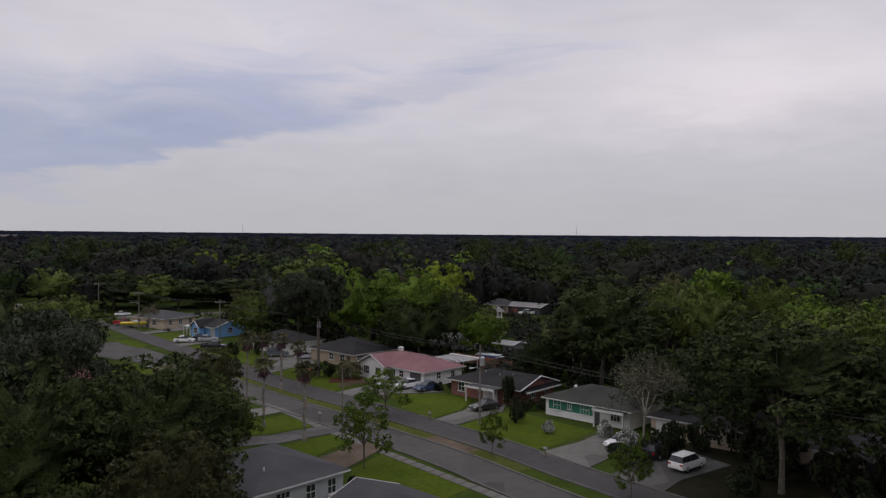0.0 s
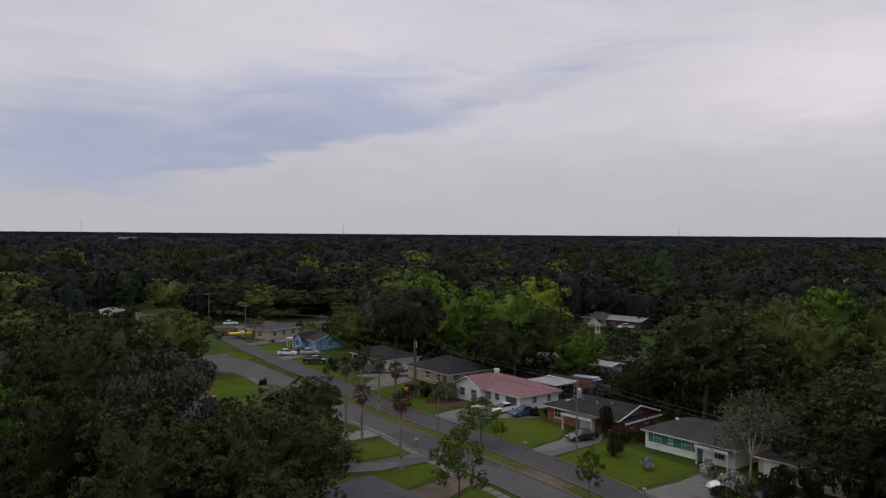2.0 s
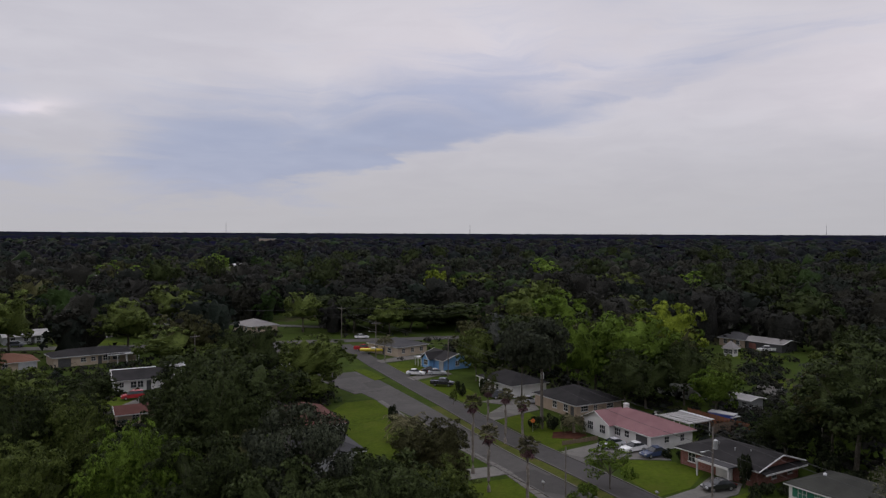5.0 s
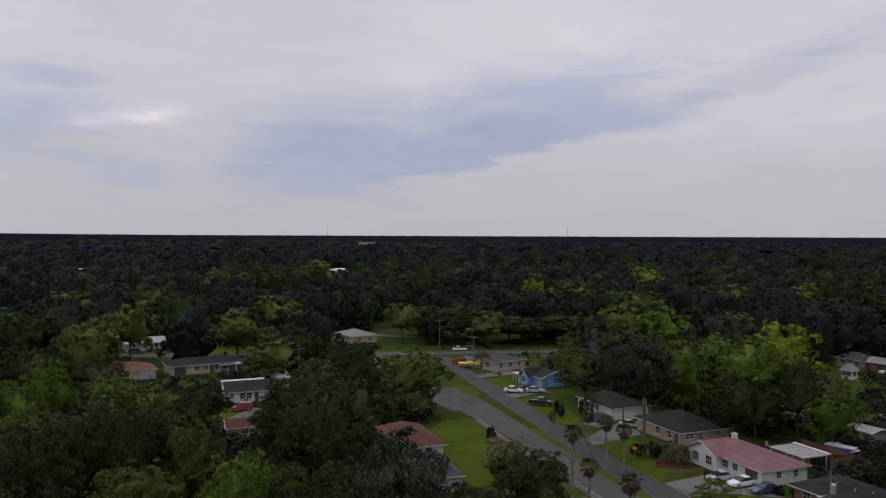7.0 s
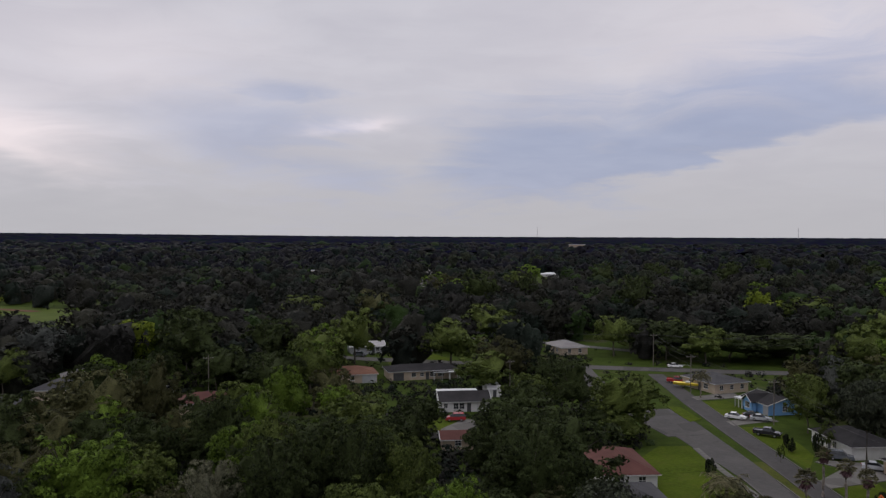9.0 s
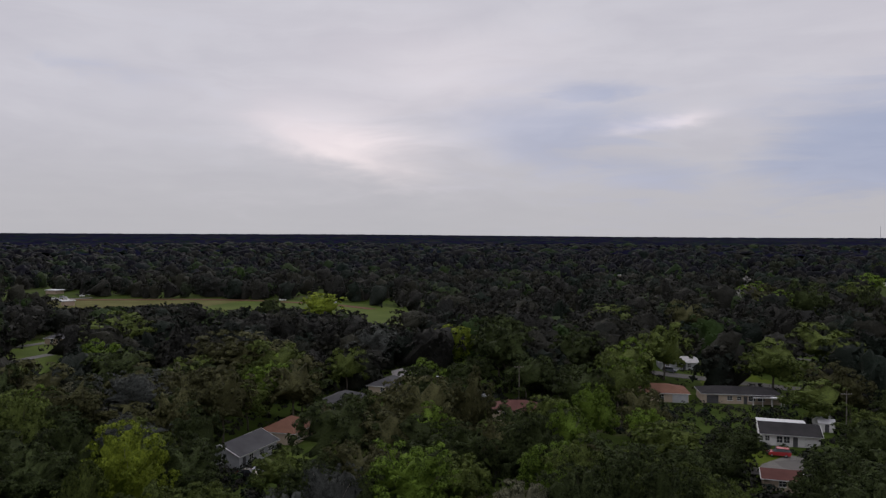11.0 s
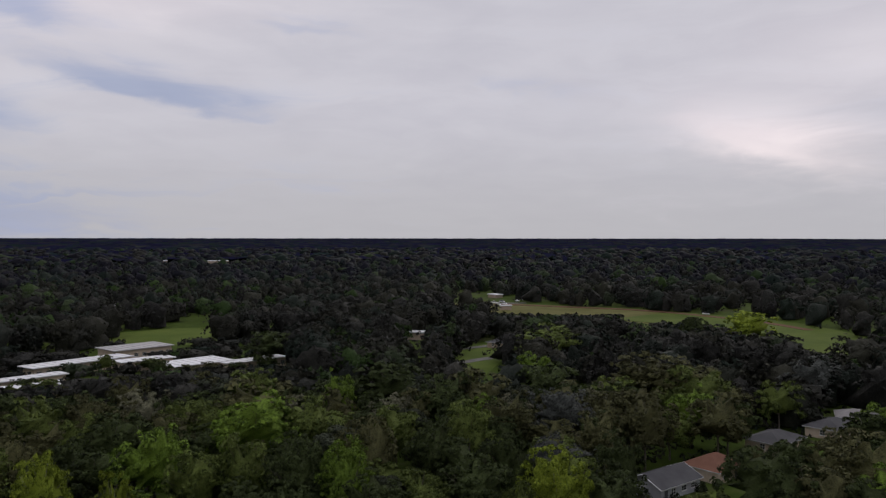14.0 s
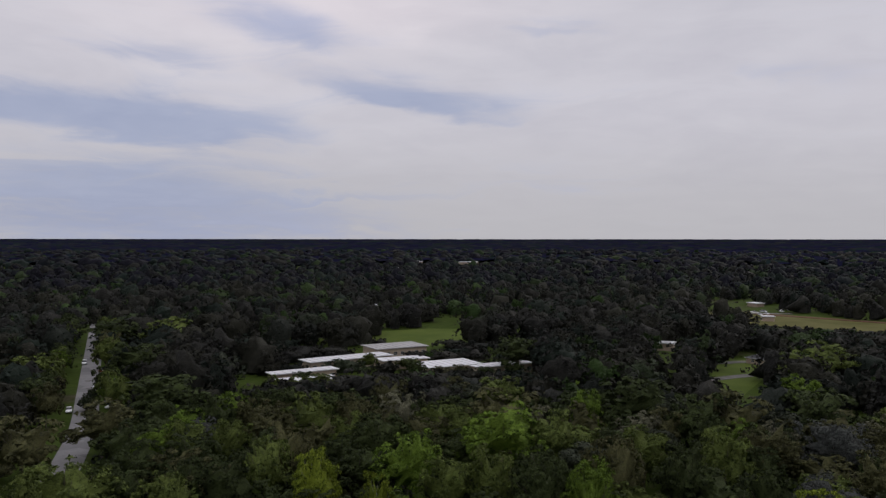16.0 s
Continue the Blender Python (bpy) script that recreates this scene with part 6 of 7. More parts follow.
long_home = house("long_bungalow", "long cream bungalow with low dark roof and white awnings", -147.0, 162.4, 55.0, 20.0, 9.0, CREAM_WALL, DARK_ROOF, "hip", 2.6, 1.2,
                  [("f", -3.0, 1.2, 1.0), ("f", -0.6, 1.0, 1.0), ("f", 2.6, 1.6, 1.2), ("f", 5.0, 1.6, 1.2)], [("f", 1.0)], ("f", -7.4, 3.0, DARK_TRIM_AND_SHADE), "houses beyond the junction")
carport(long_home, 2.2, 9.6, -7.0, -4.52, 2.3, DARK_ROOF, (2.4, 4.8, 7.2, 9.4))
carport(long_home, 6.4, 9.9, -8.4, -7.1, 2.5, METAL_ROOF, (6.6, 9.7))
salmon = house("salmon_roofed_house", "low house with salmon-orange roof among trees", -158.6, 145.2, 55.0, 14.0, 10.0, CREAM_WALL, ORANGE_ROOF, "hip", 2.5, 1.5, [("f", -4.0), ("f", 0.0)], (), None, "houses beyond the junction")
fit_panel(salmon, "side_wall", 14.0, 10.0, "f", 4.8, 4.0, 2.4, 0.0, GREY_WALL, "pale blue-grey side wall", 0.3)
house("brown_bungalow", "grey bungalow with brown roof behind a grass plot", -193.0, 184.6, 56.0, 12.0, 8.5, GREY_WALL, RUST_METAL, "gable", 2.5, 1.3, [("f", -3.6), ("f", 0.0), ("f", 3.4)], [("f", 1.8)], None, "houses beyond the junction")
house("red_shed", "small shed with rust-red roof", -92.6, 112.6, 47.0, 6.0, 4.6, TAN_WALL, RED_ROOF, "gable", 2.2, 1.0, [("f", 0.0)], (), None, "sheds")
house("orange_roofed_house", "cream house with orange-brown hip roof beside a lawn", -162.6, 42.8, -45.0, 10.0, 8.0, CREAM_WALL, ORANGE_ROOF, "hip", 2.7, 2.0, [("r", -2.0), ("b", 2.6)], [("b", -2.0)], None, "houses in the wood")
house("grey_house", "grey house with dark gable roof and white roof edge", -152.0, 30.4, -48.0, 12.4, 8.0, GREY_WALL, GREY_ROOF, "gable", 2.6, 1.8, [("b", -4.0, 1.4, 0.9), ("b", -1.0, 1.4, 0.9), ("b", 2.4, 1.2, 1.1), ("r", 0.0)], [("b", 4.6)], None, "houses in the wood")
for x, y, h, L, W, wall, roof, words in (
    (-185, 63, -45, 12, 8.5, CREAM_WALL, GREY_ROOF, "low house with grey roof deep among trees"),
    (-199, 82, -45, 12, 8.5, CREAM_WALL, GREY_ROOF, "low house with grey roof deep among trees"),
    (-210, 93, 70, 10, 8, TAN_WALL, PALE_ROOF, "tan house with pale roof deep among trees"),
    (-157, 98, 60, 12, 8, CREAM_WALL, RED_ROOF, "low house with brown roof under trees"),
    (3, 168, -40, 10, 6, WHITE_WALL, METAL_ROOF, "white outbuilding glimpsed behind trees"),
    (19.6, 249.0, -38, 8.6, 6, TAN_WALL, GREY_ROOF, "white house with grey roof behind a red fence"),
    (16.2, 227.2, -38, 2.8, 2.6, WHITE_WALL, PALE_ROOF, "small white outbuilding beside a lawn"),
    (54, 181, -40, 12, 8, BRICK_WALL, RUST_METAL, "red brick house glimpsed between trees"),
    (-206, -268, 45, 11, 8, GREY_WALL, METAL_ROOF, "house with pale metal roof beside the straight street"),
    (-160, -216, 45, 9, 7, WHITE_WALL, PALE_ROOF, "white house with pale roof beside the straight street"),
    (-288, -366, 45, 12, 9, CREAM_WALL, PALE_ROOF, "house with pale roof far along the street"),
    (-320, -330, 45, 12, 8, WHITE_WALL, METAL_ROOF, "white-roofed house among trees"),
    (-162, -156, 30, 9, 7, WHITE_WALL, PALE_ROOF, "pale-roofed house glimpsed through trees"),
    (-345, -388, 45, 14, 9, WHITE_WALL, PALE_ROOF, "white house at the far end of the street"),
    (-345, -2, 60, 12, 8, TAN_WALL, GREY_ROOF, "tan house with grey roof behind a clearing"),
    (-270, 22, 60, 8, 7, CREAM_WALL, ORANGE_ROOF, "cream gable house among trees"),
    (-420, 668, 40, 22, 14, WHITE_WALL, METAL_ROOF, "far pale-roofed building among trees"),
    (-340, 552, 40, 24, 14, WHITE_WALL, PALE_ROOF, "far pale-roofed building among trees"),
):
    house("house", words, x, y, h, L, W, wall, roof, "hip", 2.6, 1.6, [("f", -L / 4), ("f", L / 4), ("r", 0.0)], [("f", 0.0)], None, "scattered houses")


# closed dark walls stand in for the shade inside an open carport
house("dark_walled_carport", "long carport with low pale grey roof, inner shade drawn as dark walls", 28.6, 244.0, -38, 12, 8, DARK_TRIM_AND_SHADE, PALE_ROOF, "gable", 2.5, 0.9, (), (), None, "scattered houses")
house("garden_shed", "small grey shed with low pale metal roof behind a fence", 14.2, 158.2, -40, 4.4, 4.2, GREY_WALL, RUST_METAL, "gable", 2.3, 0.45, [("f", 1.0, 0.8, 0.8, 1.4)], [("f", -0.8)], None, "sheds")


# ---- school ----
def school_block(x, y, heading, L, W, high, roof, slope=0.3):
    b = thing("school_building", "long low school building with white flat roof", "building", pose(x, y, 0, 0, 0, heading), "school buildings")
    bm = bmesh.new()
    box(bm, -L / 2, L / 2, -W / 2, W / 2, -0.1, high)
    part("wall", bm, CREAM_WALL, b)
    bm = bmesh.new()
    v = box(bm, -L / 2 - 0.9, L / 2 + 0.9, -W / 2 - 0.9, W / 2 + 0.9, high, high + 0.3)
    for k in (2, 3, 6, 7):
        v[k].co.z += slope
    part("roof", bm, roof, b)
    tilt = math.atan2(slope, W + 1.8)
    bm = bmesh.new()
    box(bm, -0.06, 0.06, -W / 2 - 0.85, W / 2 + 0.85, 0.0, 0.12)
    seam = part("roof_seam", bm, roof, b)
    for k in range(int(L / 3.0)):
        rib = seam if k == 0 else part("roof_seam", seam.data, None, b)
        rib.matrix_local = pose(-L / 2 + 1.5 + 3.0 * k, 0, high + 0.31 + slope / 2, math.degrees(tilt), 0, 0)
    n = max(2, int(L / 3.2))
    for k in range(n):
        frame_me, bits = window_parts(1.6, 1.2)
        win = part("window", frame_me, None, b)
        win.matrix_local = on_side("b", L, W, -L / 2 + (k + 0.5) * L / n, 1.9)
        for name, me in bits:
            part(name, me, None, win)


for row in SCHOOL:
    school_block(*row, METAL_ROOF)
school_block(-306.0, -157.0, -38, 24, 17.0, 3.8, RUST_METAL)
for row in ((-1262, -500, -60, 34, 22, 8.8), (-1250, -600, -60, 26, 20, 8.6), (-1006, 1728, 30, 42, 24, 13.5), (-640, -10, 40, 11, 7, 2.4), (-402, -313, 139, 7, 6, 4.6), (-483, -259, 129, 7, 6, 4.6), (-1025, -526, 107, 26, 13, 7.8), (-1072, -422, 98, 35, 17, 7.8), (-1145, -123, 106, 14, 7, 7.8), (-528, -1, 104, 7, 4, 2.8), (-370, -46, 87, 9, 6, 3.4), (-364, 255, 50, 7, 6, 4.6), (-562, 468, 55, 8, 6, 7.8), (-462, 1053, 34, 12, 6, 7.8), (-992, -585, 125, 16, 8, 7.8)):
    x, y, h, L, W, high = row
    hall = thing("warehouse", "far pale building with white flat roof among trees", "building", pose(x, y, float(far_rise(math.hypot(x, y))), 0, 0, h), "far buildings")
    bm = bmesh.new()
    box(bm, -L / 2, L / 2, -W / 2, W / 2, -2, high)
    part("wall", bm, TAN_WALL, hall)
    bm = bmesh.new()
    box(bm, -L / 2 - 0.6, L / 2 + 0.6, -W / 2 - 0.6, W / 2 + 0.6, high, high + 0.6)
    part("roof", bm, METAL_ROOF, hall)

# ---- vehicles ----
CAR_MODELS = {}


def car_mesh(kind, colour):
    """Body and glass lofted from a side outline; x is ahead."""
    length, width = {"sedan": (4.6, 1.78), "suv": (4.6, 1.85), "pickup": (5.4, 1.9)}[kind]
    h = length / 2
    if kind == "sedan":
        body = [(-h, 0.45), (-h + 0.05, 0.85), (-h + 0.9, 0.98), (0.75, 0.92), (h - 0.25, 0.76), (h, 0.5), (h - 0.1, 0.28), (-h + 0.1, 0.28)]
        cabin = [(-h + 0.55, 0.96), (-h + 1.25, 1.40), (0.05, 1.44), (0.95, 0.92)]
    elif kind == "suv":
        body = [(-h, 0.5), (-h + 0.03, 1.08), (-h + 0.5, 1.12), (1.0, 1.06), (h - 0.2, 0.92), (h, 0.55), (h - 0.1, 0.34), (-h + 0.1, 0.34)]
        cabin = [(-h + 0.08, 1.1), (-h + 0.35, 1.70), (0.35, 1.74), (1.15, 1.06)]
    else:
        body = [(-h, 0.55), (-h, 1.08), (-0.75, 1.1), (1.25, 1.08), (h - 0.15, 0.98), (h, 0.6), (h - 0.1, 0.42), (-h + 0.1, 0.42)]
        cabin = [(-0.8, 1.08), (-0.7, 1.72), (0.75, 1.74), (1.45, 1.08)]

    def loft(outline, wide, top_in):
        bm = bmesh.new()
        zmin, zmax = min(p[1] for p in outline), max(p[1] for p in outline)
        rings = []
        for s in (-1, 1):
            rings.append([bm.verts.new((x, s * (wide / 2 - top_in * (z - zmin) / (zmax - zmin)), z)) for x, z in outline])
        n = len(outline)
        for k in range(n):
            bm.faces.new((rings[0][k], rings[0][(k + 1) % n], rings[1][(k + 1) % n], rings[1][k]))
        bm.faces.new(rings[0])
        bm.faces.new(list(reversed(rings[1])))
        bmesh.ops.recalc_face_normals(bm, faces=bm.faces)
        bmesh.ops.bevel(bm, geom=list(bm.edges), offset=0.05, segments=2, affect="EDGES")
        return bm

    return loft(body, width, 0.06), loft(cabin, width - 0.12, 0.22), length, width, cabin


def car(kind, colour, label, x, y, heading, group="parked cars", z=0.09):
    key = (kind, colour)
    if key not in CAR_MODELS:
        body, glass, length, width, cabin = car_mesh(kind, colour)
        roof = bmesh.new()
        (a, za), (b, zb) = cabin[1], cabin[2]
        v = box(roof, a - 0.02, b + 0.02, -width / 2 + 0.2, width / 2 - 0.2, 0, 0.07)
        for q in v:
            q.co.z += za + (zb - za) * (q.co.x - a) / (b - a) - 0.02
        bmesh.ops.bevel(roof, geom=list(roof.edges), offset=0.03, segments=1, affect="EDGES")
        wheel, rim = bmesh.new(), bmesh.new()
        bmesh.ops.create_cone(wheel, cap_ends=True, segments=18, radius1=0.33, radius2=0.33, depth=0.22, matrix=pose(0, 0, 0, 90))
        bmesh.ops.bevel(wheel, geom=[e for e in wheel.edges if len(e.link_faces) == 2 and e.calc_face_angle() > 1], offset=0.04, segments=1, affect="EDGES")
        bmesh.ops.create_cone(rim, cap_ends=True, segments=14, radius1=0.2, radius2=0.2, depth=0.235, matrix=pose(0, 0, 0, 90))
        lamp, tail, plate = bmesh.new(), bmesh.new(), bmesh.new()
        box(lamp, -0.06, 0.04, -0.19, 0.19, -0.07, 0.07)
        box(tail, -0.03, 0.05, -0.16, 0.16, -0.09, 0.09)
        box(plate, -0.02, 0.02, -0.16, 0.16, -0.08, 0.08)
        paint_of = CAR[colour]
        CAR_MODELS[key] = (ready("body", body, paint_of), ready("glass", glass, GLASS), ready("roof", roof, paint_of), ready("tyre", wheel, RUBBER), ready("rim", rim, RIM), ready("headlight", lamp, LAMP_CLEAR), ready("tail_light", tail, LAMP_RED), length, width)
    body, glass, roof, tyre, rim, lamp, tail, length, width = CAR_MODELS[key]
    c = thing({"sedan": "car", "suv": "suv", "pickup": "pickup_truck"}[kind], label, "car", pose(x, y, z, 0, 0, heading), group)
    part("body", body, None, c)
    part("glass", glass, None, c)
    part("roof", roof, None, c)
    for sx in (-1, 1):
        for sy in (-1, 1):
            w = part("tyre", tyre, None, c)
            w.matrix_local = pose(sx * length * 0.29, sy * (width / 2 - 0.12), 0.33)
            part("rim", rim, None, w)
    hz = 0.68 if kind == "sedan" else 0.82
    for sy in (-1, 1):
        part("headlight", lamp, None, c).matrix_local = pose(length / 2 - 0.08, sy * (width / 2 - 0.3), hz)
        part("tail_light", tail, None, c).matrix_local = pose(-length / 2 + 0.0, sy * (width / 2 - 0.22), hz + 0.08)
    if kind == "pickup":
        bm = bmesh.new()
        for sy in (-1, 1):
            box(bm, -length / 2 + 0.05, -0.8, sy * 0.9 - 0.06, sy * 0.9 + 0.06, 1.02, 1.2)
        box(bm, -length / 2, -length / 2 + 0.1, -0.9, 0.9, 1.02, 1.2)
        part("bed_rail", bm, CAR[colour], c)
    return c


for row in (
    ("sedan", "silver", "silver sedan parked on a concrete driveway", -9.0, 122.6, 222), ("sedan", "white", "white sedan parked on a concrete driveway", -5.6, 121.4, 224),
    ("sedan", "blue", "dark blue sedan parked beside a hedge", -2.4, 119.6, 222), ("sedan", "black", "black sedan parked under a carport", 6.2, 106.4, 212),
    ("suv", "white", "white sport utility vehicle parked on a driveway", 26.3, 79.7, 40), ("suv", "black", "black car parked in deep shade", 24.6, 84.0, 40),
    ("sedan", "white", "white car parked under a flowering tree", 21.2, 88.2, 220), ("sedan", "white", "white sedan parked on a driveway", -59.2, 171.4, 10),
    ("sedan", "black", "black sedan parked on a driveway", -56.6, 175.2, 20), ("sedan", "silver", "silver sedan parked on a driveway", -54.4, 173.4, 20),
    ("pickup", "black", "black pickup truck parked on a lawn", -49.2, 161.0, 5), ("suv", "grey", "grey estate car parked before a white house", -33.6, 152.4, 15),
    ("sedan", "silver", "silver sedan parked before a garage wall", -27.4, 149.8, 15), ("pickup", "red", "dark red pickup truck parked beside a boat", -86.5, 203.0, 20),
    ("suv", "red", "red car parked before a white cottage", -105.8, 128.2, 225), ("sedan", "black", "black sedan parked beside a lawn", -139.6, 29.2, 60),
    ("sedan", "silver", "silver sedan parked beside a lawn", -140.8, 32.4, 60), ("suv", "black", "dark car parked near the junction", -89.5, 163.0, 30),
    ("suv", "white", "white van parked on the street", -229.4, -263.6, 48), ("sedan", "white", "white car parked on the street", -164.4, -195.0, 48),
    ("sedan", "red", "dark red car parked on the street", -219.2, -242.8, 48), ("sedan", "white", "white car parked on a driveway", -194.5, -216.4, -38),
    ("sedan", "silver", "silver car parked on a driveway", -199.4, -212.4, -38), ("sedan", "grey", "dark car parked beside a hedge", -178.0, -194.0, 0),
    ("sedan", "white", "white car parked beside a hedge", -174.0, -187.6, 0), ("suv", "grey", "dark car parked on a driveway", -187.0, 176.0, 30),
    ("sedan", "white", "white car on the back street", -97.0, 226.5, 35), ("suv", "silver", "silver car parked before trees", -181.0, 101.5, 20),
    ("suv", "white", "white van parked at the meadow corner", -566.0, -6.0, 20), ("suv", "white", "white van parked at the meadow corner", -572.0, -2.0, 35), ("pickup", "white", "white truck parked at the meadow corner", -580.0, -10.0, 80),
    ("suv", "silver", "silver van parked at the meadow corner", -590.0, -4.0, 60), ("suv", "white", "white van parked beside the meadow path", -598.0, 8.0, 30), ("sedan", "white", "white car parked beside the meadow path", -612.0, 14.0, 120),
    ("suv", "white", "white van parked under trees by the track", -536.0, 104.0, 50), ("suv", "white", "white van parked under trees by the track", -506.0, 130.0, 50), ("sedan", "silver", "silver car parked under trees by the track", -476.0, 156.0, 50),
    ("pickup", "white", "white pickup truck before a pale-roofed house", 26.9, 238.4, 200), ("sedan", "white", "white car parked among trees", -206.0, 101.0, 20),
):
    car(*row)


def boat(x, y, heading, hull, label, long=6.0):
    b = thing("boat", label, "boat", pose(x, y, 0.05, 0, 0, heading), "boats")
    bm = bmesh.new()
    rings = []
    for s, w, keel in ((-0.5, 0.95, 0.75), (-0.2, 1.05, 0.65), (0.2, 0.95, 0.7), (0.42, 0.5, 0.95), (0.5, 0.06, 1.3)):
        x0 = s * long
        rings.append([bm.verts.new(p) for p in ((x0, -w, 1.45), (x0, -w * 0.8, 0.95), (x0, 0, keel), (x0, w * 0.8, 0.95), (x0, w, 1.45))])
    for a, c in zip(rings, rings[1:]):
        for k in range(4):
            bm.faces.new((a[k], a[k + 1], c[k + 1], c[k]))
        bm.faces.new((a[0], c[0], c[4], a[4]))
    bm.faces.new(rings[0])
    bmesh.ops.recalc_face_normals(bm, faces=bm.faces)
    part("hull", bm, hull, b)
    bm = bmesh.new()
    box(bm, -0.4, 0.9, -0.6, 0.6, 1.4, 1.9)
    bmesh.ops.bevel(bm, geom=list(bm.edges), offset=0.12, segments=2, affect="EDGES")
    part("console", bm, TRIM, b)
    bm = bmesh.new()
    box(bm, -long / 2, long / 2 + 0.8, -0.05, 0.05, 0.45, 0.58)
    box(bm, -0.9, -0.78, -1.0, 1.0, 0.45, 0.58)
    part("trailer", bm, STEEL, b)
    for s in (-1, 1):
        bm = bmesh.new()
        bmesh.ops.create_cone(bm, cap_ends=True, segments=14, radius1=0.3, radius2=0.3, depth=0.2, matrix=pose(-0.84, s * 1.05, 0.3, 90))
        part("tyre", bm, RUBBER, b)


boat(-81.5, 198.0, 12, YELLOW, "yellow boat on a trailer beside a cream house", 7.0)
boat(-91.6, 166.5, 30, TRIM, "white boat on a trailer near the junction", 5.6)


# ---- poles and wires ----
def utility_pole(x, y, high, heading, label, transformer=False, arm=False, lamp=False, girth=0.15):
    p = thing("utility_pole", label, "pole", pose(x, y, -0.1, 0, 0, heading), "utility poles")
    bm = bmesh.new()
    tube(bm, [(0, 0, 0), (0.02, 0, high * 0.5), (0.0, 0.03, high)], [girth, girth * 0.85, girth * 0.65], 9)
    part("pole", bm, POLE_WOOD, p)
    if arm:
        bm = bmesh.new()
        box(bm, -1.2, 1.2, -0.07, 0.05, high - 0.7, high - 0.57)
        part("crossarm", bm, POLE_WOOD, p)
        for k in (-1.1, -0.45, 0.45, 1.1):
            bm = bmesh.new()
            tube(bm, [(k, 0, high - 0.58), (k, 0, high - 0.4)], [0.05, 0.035], 7)
            part("insulator", bm, STEEL, p)
    if transformer:
        bm = bmesh.new()
        bmesh.ops.create_cone(bm, cap_ends=True, segments=14, radius1=0.3, radius2=0.3, depth=1.05, matrix=pose(0.0, -0.45, high - 2.1))
        bmesh.ops.create_cone(bm, cap_ends=True, segments=14, radius1=0.24, radius2=0.1, depth=0.14, matrix=pose(0.0, -0.45, high - 1.5))
        part("transformer", bm, STEEL, p, "pale grey transformer can")
    if lamp:
        bm = bmesh.new()
        tube(bm, [(0, 0, high - 3.2), (-0.9, -0.3, high - 2.75), (-1.9, -0.6, high - 2.7)], [0.04, 0.04, 0.035], 6)
        part("lamp_arm", bm, STEEL, p)
        bm = bmesh.new()
        box(bm, -2.45, -1.85, -0.78, -0.5, high - 2.8, high - 2.65)
        bmesh.ops.bevel(bm, geom=list(bm.edges), offset=0.04, segments=1, affect="EDGES")
        part("lamp_head", bm, STEEL, p)
    return p


POLES = [(40, 58, 10.6), (5.0, 98.1, 10.6), (-22.4, 134.0, 11.0), (-51.2, 172.0, 10.0), (-78.4, 193.0, 10.2), (-104.0, 226.0, 10.4)]
for k, (x, y, h) in enumerate(POLES):
    utility_pole(x, y, h, 40, "weathered wooden utility pole with wires", k in (1, 2), k != 1, k in (1, 4))
utility_pole(-12.0, 90.0, 8.8, 0, "thin weathered wooden pole in the grass verge", girth=0.12)
BACK_POLES = [(-150, 206, 10.5), (-104.0, 226.0, 10.4), (-64, 252, 10.5), (-20, 284, 10.5)]
for x, y, h in (BACK_POLES[0], BACK_POLES[2], BACK_POLES[3], (-112.0, 158.0, 9.5), (-167, 105, 11)):
    utility_pole(x, y, h, 60, "weathered wooden utility pole beside the back street", False, True)


def wire(a, b, sag, name="overhead_wire"):
    bm = bmesh.new()
    a, b = Vector(a), Vector(b)
    pts = [a.lerp(b, s / 10) - Vector((0, 0, sag * 4 * (s / 10) * (1 - s / 10))) for s in range(11)]
    tube(bm, pts, [0.022] * 11, 4)
    tagged(part(name, bm, CABLE), "thin black overhead wire hanging between poles", "wire", "overhead wires")


for line in (POLES, BACK_POLES):
    for (x0, y0, h0), (x1, y1, h1) in zip(line, line[1:]):
        for dx, dz in ((-0.7, -0.5), (0.7, -0.5), (0.0, -2.6)):
            wire((x0 + dx, y0 + dx * 0.8, h0 + dz), (x1 + dx, y1 + dx * 0.8, h1 + dz), 0.8)

sign = thing("road_sign", "orange diamond road-works sign on a post", "sign", pose(-22.8, 128.2, 0, 0, 0, 18))
bm = bmesh.new()
tube(bm, [(0, 0, -0.1), (0, 0, 2.2)], [0.04, 0.04], 6)
part("post", bm, STEEL, sign)
bm = bmesh.new()
box(bm, -0.31, 0.31, -0.03, 0.0, -0.31, 0.31)
part("sign_face", bm, ORANGE_SIGN, sign).matrix_local = pose(0, -0.06, 2.0, 0, 45, 0)
bm = bmesh.new()
box(bm, -0.05, 0.05, -0.02, 0.0, -0.14, 0.14)
part("sign_symbol", bm, DARK_TRIM_AND_SHADE, sign).matrix_local = pose(0, -0.1, 2.0, 0, 20, 0)


# ---- palms ----
PALM_MODELS = {}


